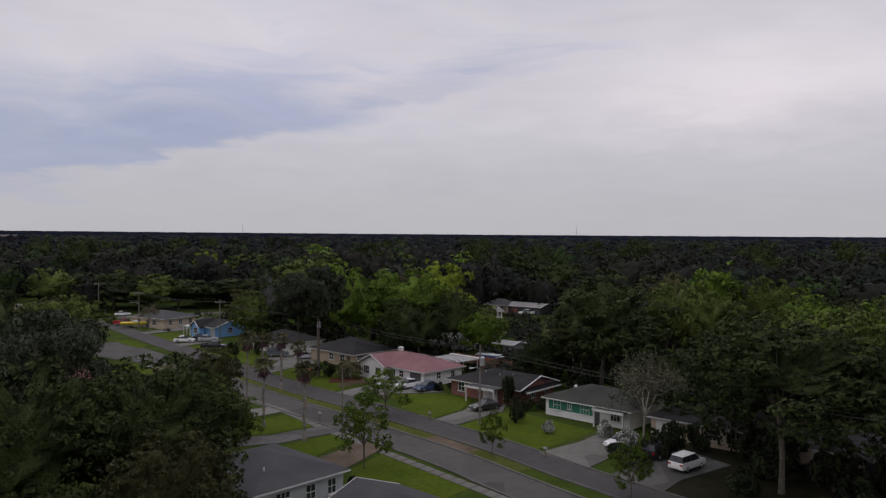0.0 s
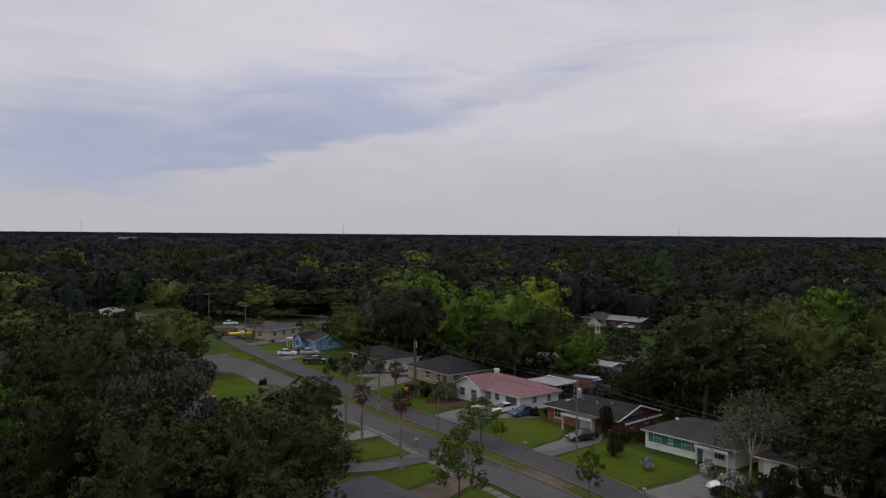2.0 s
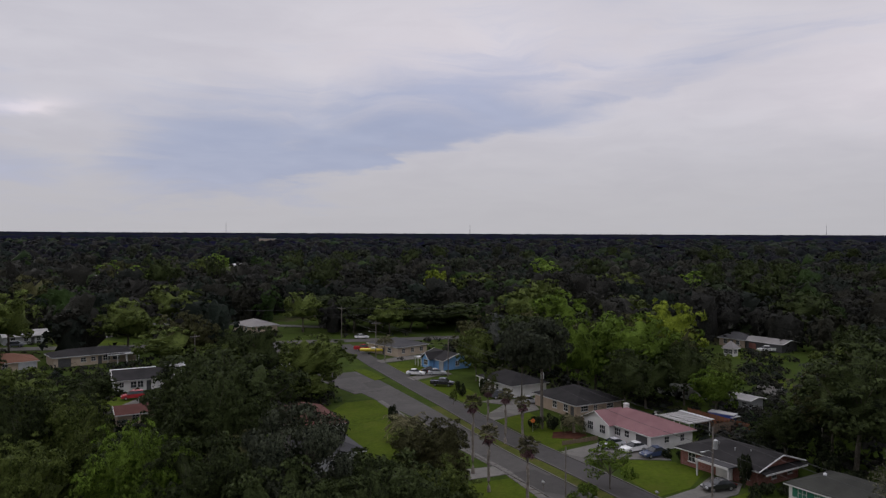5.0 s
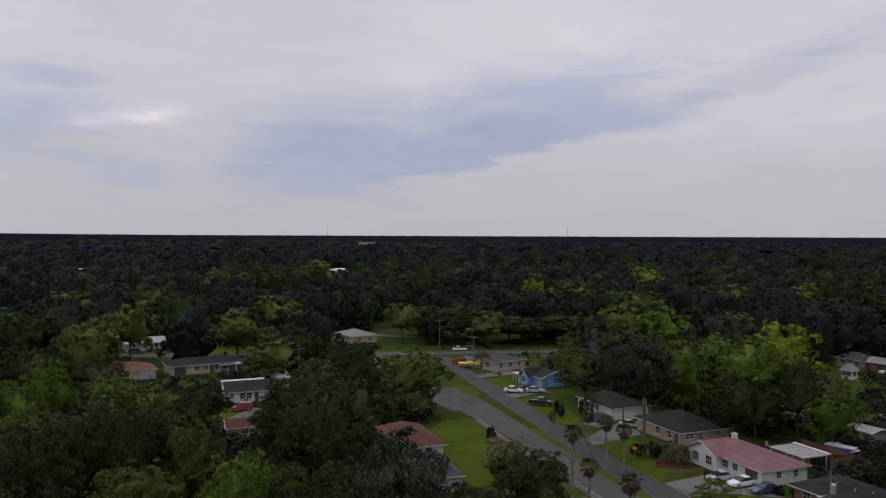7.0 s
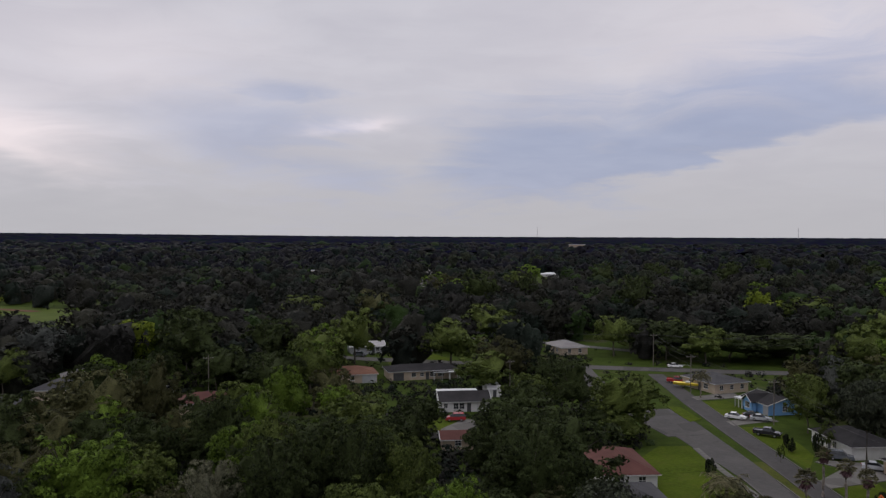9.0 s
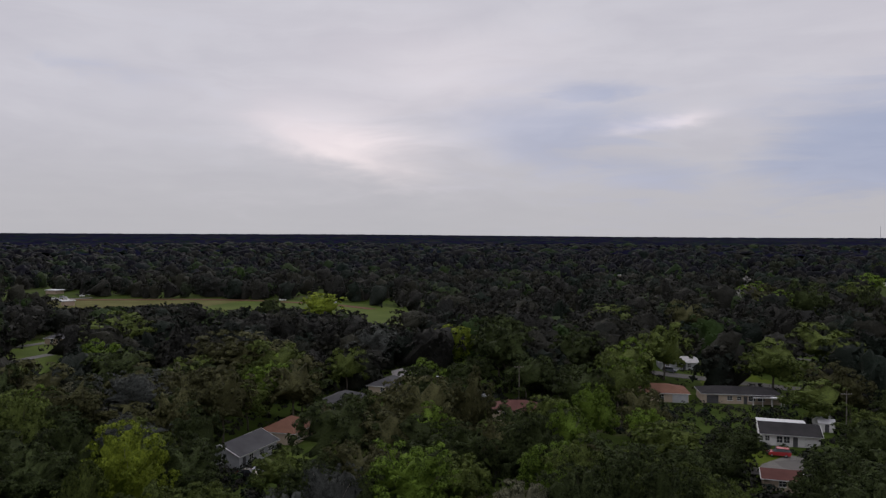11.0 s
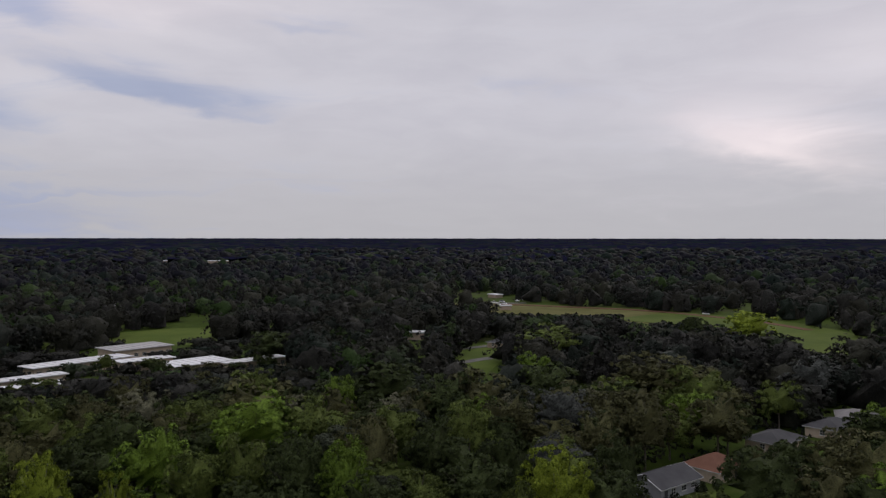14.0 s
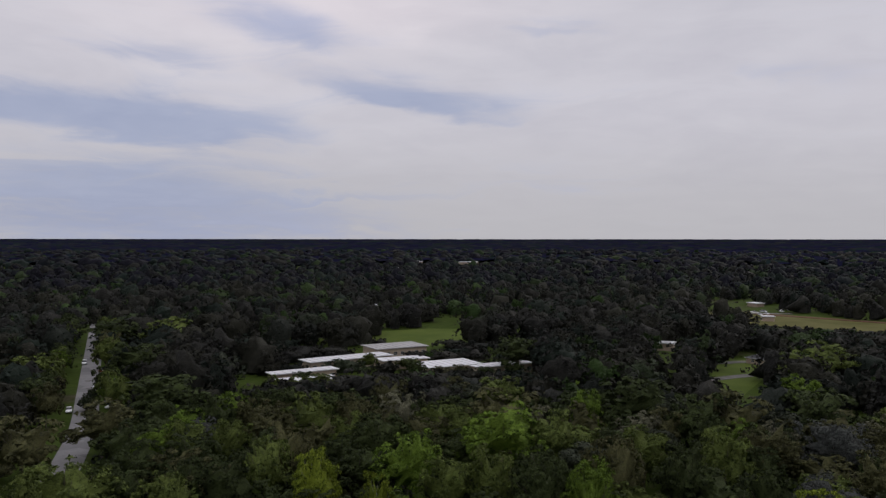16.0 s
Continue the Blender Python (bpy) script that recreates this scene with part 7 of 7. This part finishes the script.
def palm_meshes(seed, skirt):
    """Fan palm: stalked fans of narrow leaflets all round the head, dead ones hanging; without a skirt, feather fronds."""
    rng = np.random.default_rng(seed)
    green_v, green_q, dead_v, dead_q = [], [], [], []

    def leaflet(a, b, wide, out_v, out_q):
        side = (b - a).cross(Vector((rng.normal(), rng.normal(), rng.normal())))
        side = side.normalized() * wide
        mid = a.lerp(b, 0.45)
        i = len(out_v)
        out_v.extend([a, mid + side, b, mid - side])
        out_q.append((i, i + 1, i + 2, i + 3))

    def fan(yaw, rise, stalk, long, out_v, out_q, blades=11):
        out = Vector((math.cos(yaw) * math.cos(rise), math.sin(yaw) * math.cos(rise), math.sin(rise)))
        across = Vector((-math.sin(yaw), math.cos(yaw), 0))
        hub = out * stalk
        leaflet(Vector((0, 0, 0)), hub, 0.025, out_v, out_q)
        for k in range(blades):
            turn = (k / (blades - 1) - 0.5) * 2.5
            tip = hub + (out * math.cos(turn) + across * math.sin(turn)) * long * rng.uniform(0.85, 1.1) + Vector((0, 0, -0.28 * long))
            leaflet(hub, tip, 0.075, out_v, out_q)

    def feather(yaw, lift, long, droop, out_v, out_q):
        across = Vector((-math.sin(yaw), math.cos(yaw), 0))
        spine = [Vector((long * s * (1 - 0.15 * s) * math.cos(yaw), long * s * (1 - 0.15 * s) * math.sin(yaw), lift * s - droop * s * s)) for s in np.linspace(0, 1, 15)]
        for a, b in zip(spine[1:], spine[2:]):
            leaflet(a, b, 0.02, out_v, out_q)
            for side in (-1, 1):
                leaflet(a, a + across * side * 0.55 + (b - a) * 2.0 + Vector((0, 0, -0.22)), 0.04, out_v, out_q)

    if skirt:
        for k in range(34):
            fan(k * 2.4 + rng.uniform(-0.3, 0.3), rng.uniform(-0.5, 1.35), rng.uniform(0.6, 0.95), rng.uniform(0.65, 0.95), green_v, green_q)
        for k in range(skirt * 2):
            fan(k * 2.4 + rng.uniform(-0.3, 0.3), rng.uniform(-1.45, -0.85), rng.uniform(0.5, 1.4), rng.uniform(0.6, 0.9), dead_v, dead_q, 8)
    else:
        for k in range(38):
            feather(k * 2.4 + rng.uniform(-0.2, 0.2), rng.uniform(0.6, 2.6), rng.uniform(1.8, 2.4), rng.uniform(1.2, 2.6), green_v, green_q)
    crown = mesh_np("fronds", np.array([tuple(v) for v in green_v]), np.array(green_q), LEAF["palm"])
    dead = mesh_np("dead_fronds", np.array([tuple(v) for v in dead_v]), np.array(dead_q), LEAF["dead"]) if skirt else None
    return crown, dead


def palm(x, y, high, skirt=16, size=1.0, girth=0.19, label="tall fan palm with hanging brown dead fronds"):
    if skirt not in PALM_MODELS:
        PALM_MODELS[skirt] = palm_meshes(3 + skirt, skirt)
    crown, dead = PALM_MODELS[skirt]
    p = thing("palm_tree", label, "palm", pose(x, y, -0.05, 0, 0, (x * 53 + y * 31) % 360), "palms")
    bm = bmesh.new()
    n = 10
    tube(bm, [(0.05 * math.sin(k), 0.05 * math.cos(k * 1.7), high * k / n) for k in range(n + 1)], [girth * (1.5 if k == 0 else 1.0 + 0.06 * (k % 2)) for k in range(n + 1)], 9)
    part("trunk", bm, PALM_BARK, p)
    part("fronds", crown, None, p).matrix_local = pose(0, 0, high) @ Matrix.Scale(size, 4)
    if dead:
        part("dead_fronds", dead, None, p).matrix_local = pose(0, 0, high + 0.1) @ Matrix.Scale(size * 0.8, 4)


for row in ((-26.9, 103.0, 10.3), (-23.0, 96.4, 7.9), (-16.5, 89.6, 8.6), (-31.0, 129.1, 6.8), (-25.8, 119.8, 8.0), (-23.3, 121.4, 6.6)):
    palm(*row)
palm(-74.0, 188.6, 5.6, 0, 1.3, 0.2, "slender palm before a cream house")
palm(-41.6, 116.2, 3.0, 0, 1.9, 0.3, "low bushy palm beside the street")
palm(-16.0, 130.0, 2.2, 0, 1.2, 0.25, "low bushy palm beside a tan house")


# ---- street trees, shrubs, hedges ----
SHRUBS = {}


def shrub_mesh(kind, seed):
    if (kind, seed) not in SHRUBS:
        rng = np.random.default_rng(seed)
        c = dome(rng, 16, 1.0, 0.1, 1.0)
        p, nrm = clump_points(rng, c, rng.uniform(0.22, 0.38, 16), 900, 0.8)
        v, q = leaf_blades(p, nrm, np.full(len(p), 0.13), rng)
        SHRUBS[kind, seed] = mesh_np("foliage", v, q, LEAF[kind])
    return SHRUBS[kind, seed]


bm = bmesh.new()
tube(bm, [(0, 0, -0.02), (0.15, 0.02, 0.3), (0.4, 0.0, 0.7)], [0.05, 0.035, 0.015], 5)
bm.normal_update()
STEM = bpy.data.meshes.new("stem")
bm.to_mesh(STEM)
bm.free()
STEM.materials.append(BARK)


def shrub(x, y, high, radius, kind="hedge", label="dense dark green garden shrub", k=0, group="garden shrubs"):
    s = thing("shrub", label, "shrub", pose(x, y, 0, 0, 0, (x * 71 + y * 13) % 360) @ Matrix.Diagonal((radius, radius, high, 1)), group)
    part("foliage", shrub_mesh(kind, 20 + k % 3), None, s)
    for a in range(3):
        part("stem", STEM, None, s).matrix_local = pose(0, 0, 0, 0, 0, 120 * a + 40 * k)


for k, row in enumerate(((14.5, 126.5, 2.6, 2.2), (18.0, 122.6, 2.2, 2.0), (21.5, 118.0, 3.0, 2.4), (16.4, 129.8, 3.4, 2.4), (24.0, 113.0, 2.4, 2.2), (12.4, 131.0, 2.0, 1.8), (28.0, 110.0, 3.0, 2.6), (19.0, 134.0, 2.8, 2.6), (23.4, 124.0, 3.2, 3.0))):
    shrub(*row, "hedge", "dark bush behind a brick bungalow", k)
shrub(13.5, 94.0, 1.7, 0.95, "flower", "round white-flowering garden shrub")
shrub(21.6, 86.1, 2.6, 1.9, "flower", "large white-flowering shrub over a parked car", 1)
shrub(20.4, 92.4, 2.0, 1.5, "flower", "white-flowering shrub before a green house", 2)
for k, row in enumerate(((10.0, 99.4, 3.4, 1.3), (12.2, 106.2, 1.6, 1.5), (14.6, 107.0, 1.7, 1.6), (17.0, 108.6, 1.8, 1.5), (9.6, 108.6, 4.6, 1.4), (-48.6, 127.8, 2.8, 1.3), (-10.6, 122.0, 1.4, 0.8), (1.8, 118.6, 1.5, 1.2),
                         (-0.4, 119.4, 1.4, 1.0), (-20.0, 131.0, 2.6, 1.6), (-22.6, 129.6, 2.4, 1.5), (-17.6, 133.6, 2.2, 1.5), (-42.0, 151.8, 2.8, 1.0), (-44.0, 155.0, 2.6, 0.9), (-38.0, 154.4, 3.6, 1.3), (21.0, 80.6, 1.6, 2.4),
                         (19.8, 84.2, 1.5, 1.8), (-8.4, 70.8, 1.8, 1.2), (-150.2, 37.2, 2.4, 1.6), (-154.6, 37.0, 2.0, 1.5), (-145.6, 31.4, 1.6, 1.3), (-176.6, -200.4, 3.4, 3.2), (-168.6, -192.4, 3.6, 3.4), (-183.0, -205.0, 3.0, 2.6))):
    shrub(*row, k=k)


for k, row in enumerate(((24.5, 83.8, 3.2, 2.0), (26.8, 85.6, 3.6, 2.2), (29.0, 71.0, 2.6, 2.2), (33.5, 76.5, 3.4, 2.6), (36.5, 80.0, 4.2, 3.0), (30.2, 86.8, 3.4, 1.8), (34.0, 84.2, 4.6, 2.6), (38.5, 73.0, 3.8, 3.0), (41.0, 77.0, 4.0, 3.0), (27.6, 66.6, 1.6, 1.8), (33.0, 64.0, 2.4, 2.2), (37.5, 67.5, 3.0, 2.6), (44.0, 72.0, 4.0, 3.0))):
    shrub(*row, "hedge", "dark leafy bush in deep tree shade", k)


def small_tree(x, y, high, radius, species, label):
    trunk, crown = tree_model(species, 3, 1)
    s = thing("street_tree", label, "tree", pose(x, y, -0.05, 0, 0, (x * 37) % 360) @ Matrix.Diagonal((radius / 7.0, radius / 7.0, high / 17.0, 1)), "street trees")
    part("trunk", trunk, None, s)
    part("crown", crown, None, s)


small_tree(5.7, 83.9, 5.6, 1.5, "bright", "young slim street tree in the grass median")
small_tree(18.0, 70.7, 5.6, 1.9, "bright", "young slim street tree in the grass median")
small_tree(-7.7, 102.3, 7.2, 3.1, "bright", "small round leafy tree in the grass median")
small_tree(-8.2, 79.0, 9.0, 2.8, "bright", "thin leafy tree on the near verge")
small_tree(-41.5, 143.4, 3.6, 0.9, "mid", "young street tree in the grass median")
small_tree(-37.0, 156.4, 5.6, 1.7, "mid", "small leafy tree on a front lawn")


def bare_tree(x, y, high, spread, label):
    """A half-bare tree: limbs that fork into fine twigs, with few small leaves."""
    rng = np.random.default_rng(91)
    top = thing("sparse_tree", label, "tree", pose(x, y, -0.05))
    bm, tips = bmesh.new(), []

    def grow(a, way, long, girth, level):
        bend = a + way * long * 0.5 + Vector(rng.normal(size=3)) * long * 0.06
        b = a + way * long + Vector((0, 0, 0.06 * long))
        tube(bm, [a, bend, b], [girth, girth * 0.8, girth * 0.6], 5 if level < 2 else 3)
        if level > 1:
            tips.extend([tuple(bend), tuple(b)])
        if level == 4:
            return
        for k in range(4 if level == 0 else 3):
            turn = k * 2.2 + rng.uniform(0, 1.2)
            side = way.orthogonal().normalized()
            side = Matrix.Rotation(turn, 3, way) @ side
            grow(bend if k == 0 and level else b, (way + side * rng.uniform(0.5, 0.95)).normalized(), long * rng.uniform(0.62, 0.8), girth * 0.55, level + 1)

    grow(Vector((0, 0, -0.1)), Vector((0.05, 0.02, 1)).normalized(), high * 0.27, 0.17, 0)
    part("branches", bm, PALE_BARK, top, "pale grey forking branches")
    c = np.array(tips)
    p = np.repeat(c, 12, axis=0) + rng.normal(size=(len(c) * 12, 3)) * 0.34
    v, q = leaf_blades(p, unit(rng.normal(size=p.shape) + (0, 0, 0.5)), np.full(len(p), 0.2), rng)
    part("leaves", mesh_np("leaves", v, q, LEAF["pale"]), None, top, "sparse small grey-green leaves")
    lift = max(k[2] for k in tips)
    wide = np.percentile(np.hypot(c[:, 0], c[:, 1]), 95)
    top.matrix_world = pose(x, y, -0.05) @ Matrix.Diagonal((spread / wide, spread / wide, high / lift, 1))


bare_tree(23.4, 86.6, 11.0, 5.0, "half-bare spreading tree with pale grey branches")


# ---- fences, sheds, yard things ----
def fence(points, high, material, label):
    f = thing("fence", label, "fence", group="fences")
    board = bmesh.new()
    box(board, -0.07, 0.07, -0.012, 0.012, 0, high)
    me = ready("board", board, material)
    post = bmesh.new()
    box(post, -0.06, 0.06, 0.02, 0.14, -0.1, high + 0.05)
    pm = ready("post", post, material)
    rng = random.Random(2)
    for (x0, y0), (x1, y1) in zip(points, points[1:]):
        long = math.hypot(x1 - x0, y1 - y0)
        turn = math.degrees(math.atan2(y1 - y0, x1 - x0))
        n = int(long / 0.3)
        for k in range(n):
            s = (k + 0.5) / n
            part("board", me, None, f).matrix_local = pose(x0 + (x1 - x0) * s, y0 + (y1 - y0) * s, rng.uniform(-0.04, 0.04), 0, rng.uniform(-1, 1), turn) @ Matrix.Diagonal((1.9, 1, 1, 1))
            if k % 8 == 0:
                part("post", pm, None, f).matrix_local = pose(x0 + (x1 - x0) * s, y0 + (y1 - y0) * s, 0, 0, 0, turn)


fence([(3.0, 148.0), (13.0, 138.0)], 1.8, RUST_FENCE, "rust-stained board fence behind the gardens")
fence([(14.6, 253.2), (20.9, 246.0), (24.2, 241.2)], 1.9, BRICK_RED, "faded red fence round a far lawn")
fence([(7.0, 136.0), (11.0, 140.0)], 1.8, FENCE, "weathered board fence between gardens")
fence([(-16.8, 121.4), (-11.6, 126.6)], 0.7, FENCE, "low weathered board fence beside a mulch bed")
fence([(-14.0, 133.6), (-16.6, 137.0)], 1.5, FENCE, "weathered board fence beside a white bungalow")
tagged(part("mulch_bed", slab([(-19.0, 125.2), (-14.8, 126.0), (-13.6, 129.0), (-16.4, 131.0), (-19.4, 129.0)], -0.1, 0.07), MULCH), "dark red mulch bed beside a low fence", "mulch", kind="structure")

shelter = thing("patio_cover", "weathered metal patio cover behind a white bungalow", "shelter", pose(2.4, 135.6, 0, 0, 0, -44.5))
bm = bmesh.new()
box(bm, -4.0, 3.4, -2.6, 2.8, 2.55, 2.66)
part("roof", bm, RUST_METAL, shelter)
for k in range(8):
    bm = bmesh.new()
    box(bm, -3.84 + k, -3.76 + k, -2.6, 2.5, 2.66, 2.71)
    part("roof_seam", bm, RUST_METAL, shelter)
bm = bmesh.new()
box(bm, -4.0, 3.4, 2.55, 3.4, 2.72, 2.8)
part("roof_edge", bm, METAL_ROOF, shelter, "bright white metal edge sheet")
for px in (-3.7, -0.3, 3.1):
    for py in (-2.3, 2.5):
        bm = bmesh.new()
        box(bm, px - 0.06, px + 0.06, py - 0.06, py + 0.06, -0.1, 2.56)
        part("post", bm, TRIM, shelter)

camper = thing("camper_trailer", "covered white trailer with blue tarpaulin side", "trailer", pose(9.0, 144.6, 0, 0, 0, -26))
bm = bmesh.new()
box(bm, -2.4, 2.4, -1.0, 1.0, 1.9, 2.1)
bmesh.ops.bevel(bm, geom=list(bm.edges), offset=0.06, segments=1, affect="EDGES")
part("cover", bm, METAL_ROOF, camper)
bm = bmesh.new()
box(bm, -2.3, 2.3, -0.95, 0.95, 0.5, 1.9)
part("body", bm, TARP, camper)
for s in (-1, 1):
    bm = bmesh.new()
    bmesh.ops.create_cone(bm, cap_ends=True, segments=14, radius1=0.33, radius2=0.33, depth=0.2, matrix=pose(-0.2, s * 0.9, 0.33, 90))
    part("tyre", bm, RUBBER, camper)

for x, y, h in ((-115.0, 155.0, 50), (-118.6, 158.4, 20)):
    s = thing("garden_shed", "small white garden shed behind a cottage", "shed", pose(x, y, 0, 0, 0, h), "garden sheds")
    part("wall", wall_mesh(3.4, 2.6, 2.0, 0.7, "gable"), WHITE_WALL, s)
    part("roof", roof_mesh(3.4, 2.6, 2.0, 0.7, "gable", 0.2), METAL_ROOF, s)
    fit_panel(s, "door", 3.4, 2.6, "f", 0.0, 0.9, 1.8, 0.0, DARK_TRIM_AND_SHADE)

for x, y in ((-16.2, 99.3), (-12.0, 93.2), (-1.6, 99.8), (11.6, 83.4)):
    b = thing("mailbox", "small grey roadside mailbox on a post", "mailbox", pose(x, y, 0, 0, 0, 40), "mailboxes")
    bm = bmesh.new()
    box(bm, -0.05, 0.05, -0.05, 0.05, -0.1, 1.05)
    part("post", bm, POLE_WOOD, b)
    bm = bmesh.new()
    box(bm, -0.12, 0.12, -0.25, 0.25, 1.05, 1.27)
    bmesh.ops.bevel(bm, geom=[e for e in bm.edges if all(q.co.z > 1.2 for q in e.verts)], offset=0.08, segments=2, affect="EDGES")
    part("box", bm, STEEL, b)
for x, y, h in ((-2550, 3900, 70), (-1150, 4300, 60), (800, 4500, 60)):
    mast = thing("radio_mast", "thin far radio mast over the woods", "mast", pose(x, y, float(far_rise(math.hypot(x, y))), 0, 0, 0), "radio masts")
    bm = bmesh.new()
    tube(bm, [(0, 0, 0), (0, 0, h * 0.6), (0, 0, h)], [1.6, 1.2, 0.8], 4)
    part("mast", bm, STEEL, mast)


# ---- low trees before the school ----
school_front = np.random.default_rng(44)
for x, y in ((-262, -146), (-228, -152), (-219, -139), (-211, -142), (-206, -150), (-270, -131), (-265, -128), (-264, -107), (-257, -113), (-255, -122), (-272, -88), (-263, -97), (-290, -86), (-214, -130)):
    tree(("dark", "olive", "mid", "dark")[int(school_front.integers(4))], x + school_front.uniform(-1.5, 1.5), y + school_front.uniform(-1.5, 1.5), school_front.uniform(5.0, 8.0), school_front.uniform(3.2, 5.0))


# ---- weeds, bushes and hedges in the back gardens ----
def garden_growth():
    rng = np.random.default_rng(77)
    n, blades = 3400, 26
    pick = rng.integers(0, len(CLEAR_MID + LOW_LANES), n)
    lines = np.array(CLEAR_MID + LOW_LANES)[pick]
    along = rng.uniform(0, 1, n)
    x = lines[:, 0] + along * (lines[:, 2] - lines[:, 0]) + rng.normal(size=n) * (lines[:, 4] * 0.5 + 3)
    y = lines[:, 1] + along * (lines[:, 3] - lines[:, 1]) + rng.normal(size=n) * (lines[:, 4] * 0.5 + 3)
    keep = (x < -64) | (y > 212) | ((x > 4) & (y > 126))
    for hx, hy, hr in HOUSE_SPOTS:
        keep &= np.hypot(x - hx, y - hy) > hr
    for path, free in ((LANE_A, 9.0), (LANE_B, 8.0), (CROSS, 7.0), (FAR_ROAD, 6.5)):
        for p0, p1 in zip(path, path[1:]):
            dx, dy = p1[0] - p0[0], p1[1] - p0[1]
            s = np.clip(((x - p0[0]) * dx + (y - p0[1]) * dy) / (dx * dx + dy * dy), 0, 1)
            keep &= np.hypot(x - p0[0] - s * dx, y - p0[1] - s * dy) > free
    for cx, cy, cr in ((-105.8, 128.2, 4.5), (-101, 123, 5.0), (-98, 118, 4.0), (-165, 180, 12.0), (-148, 38, 9.0)):
        keep &= np.hypot(x - cx, y - cy) > cr
    x, y = x[keep], y[keep]
    n = len(x)
    wide = rng.uniform(0.5, 1.9, n)
    high = wide * rng.uniform(0.6, 1.5, n)
    d = rng.normal(size=(n, blades, 3))
    d[..., 2] = np.abs(d[..., 2])
    d = unit(d)
    p = d * rng.uniform(0.6, 1.0, (n, blades, 1)) * np.stack([wide, wide, high], -1)[:, None] + np.stack([x, y, 0 * x], -1)[:, None]
    v, q = leaf_blades(p.reshape(-1, 3), d.reshape(-1, 3), np.repeat(wide * 0.42, blades), rng)
    me = mesh_np("garden_growth", v, q, LEAF["wood"], np.repeat(rng.uniform(0.0, 1.0, n), blades))
    me.normals_split_custom_set_from_vertices(np.repeat(d.reshape(-1, 3), 3, axis=0).tolist())
    tagged(part("garden_growth", me, None), "scattered bushes and weeds in shady back gardens", "bushes", kind="stuff")


garden_growth()


# ---- back garden of the brick house ----
lean = thing("garden_shelter", "low garden shelter with white-edged metal roof and blue tarpaulin", "shelter", pose(9.6, 145.2, 0, 0, 0, -52))
bm = bmesh.new()
v = box(bm, -2.7, 2.7, -0.9, 0.9, 1.62, 1.74)
bmesh.ops.rotate(bm, verts=bm.verts, cent=(0, 0, 1.7), matrix=Matrix.Rotation(0.08, 3, "X"))
part("roof", bm, METAL_ROOF, lean)
bm = bmesh.new()
box(bm, -2.6, 2.6, 0.74, 0.8, -0.05, 1.62)
part("back_panel", bm, FENCE, lean)
for px in (-2.5, 0.0, 2.5):
    bm = bmesh.new()
    box(bm, px - 0.05, px + 0.05, -0.8, -0.7, -0.05, 1.58)
    part("post", bm, TRIM, lean)
bm = bmesh.new()
box(bm, -2.2, 2.2, -0.5, 0.5, 0.0, 1.0)
bmesh.ops.bevel(bm, geom=bm.edges[:], offset=0.2, segments=2, affect="EDGES")
part("tarpaulin", bm, TARP, lean, "blue tarpaulin over stored goods")

chair = thing("garden_chair", "small white plastic garden chair on a back lawn", "chair", pose(-2.6, 146.2, 0, 0, 0, 30))
bm = bmesh.new()
box(bm, -0.28, 0.28, -0.27, 0.27, 0.40, 0.45)
part("seat", bm, TRIM, chair)
bm = bmesh.new()
box(bm, -0.28, 0.28, 0.24, 0.29, 0.45, 0.95)
part("backrest", bm, TRIM, chair)
for px, py in ((-0.24, -0.23), (0.24, -0.23), (-0.24, 0.23), (0.24, 0.23)):
    bm = bmesh.new()
    tube(bm, [(px * 1.1, py * 1.1, -0.02), (px, py, 0.42)], [0.03, 0.025], 6)
    part("leg", bm, TRIM, chair)
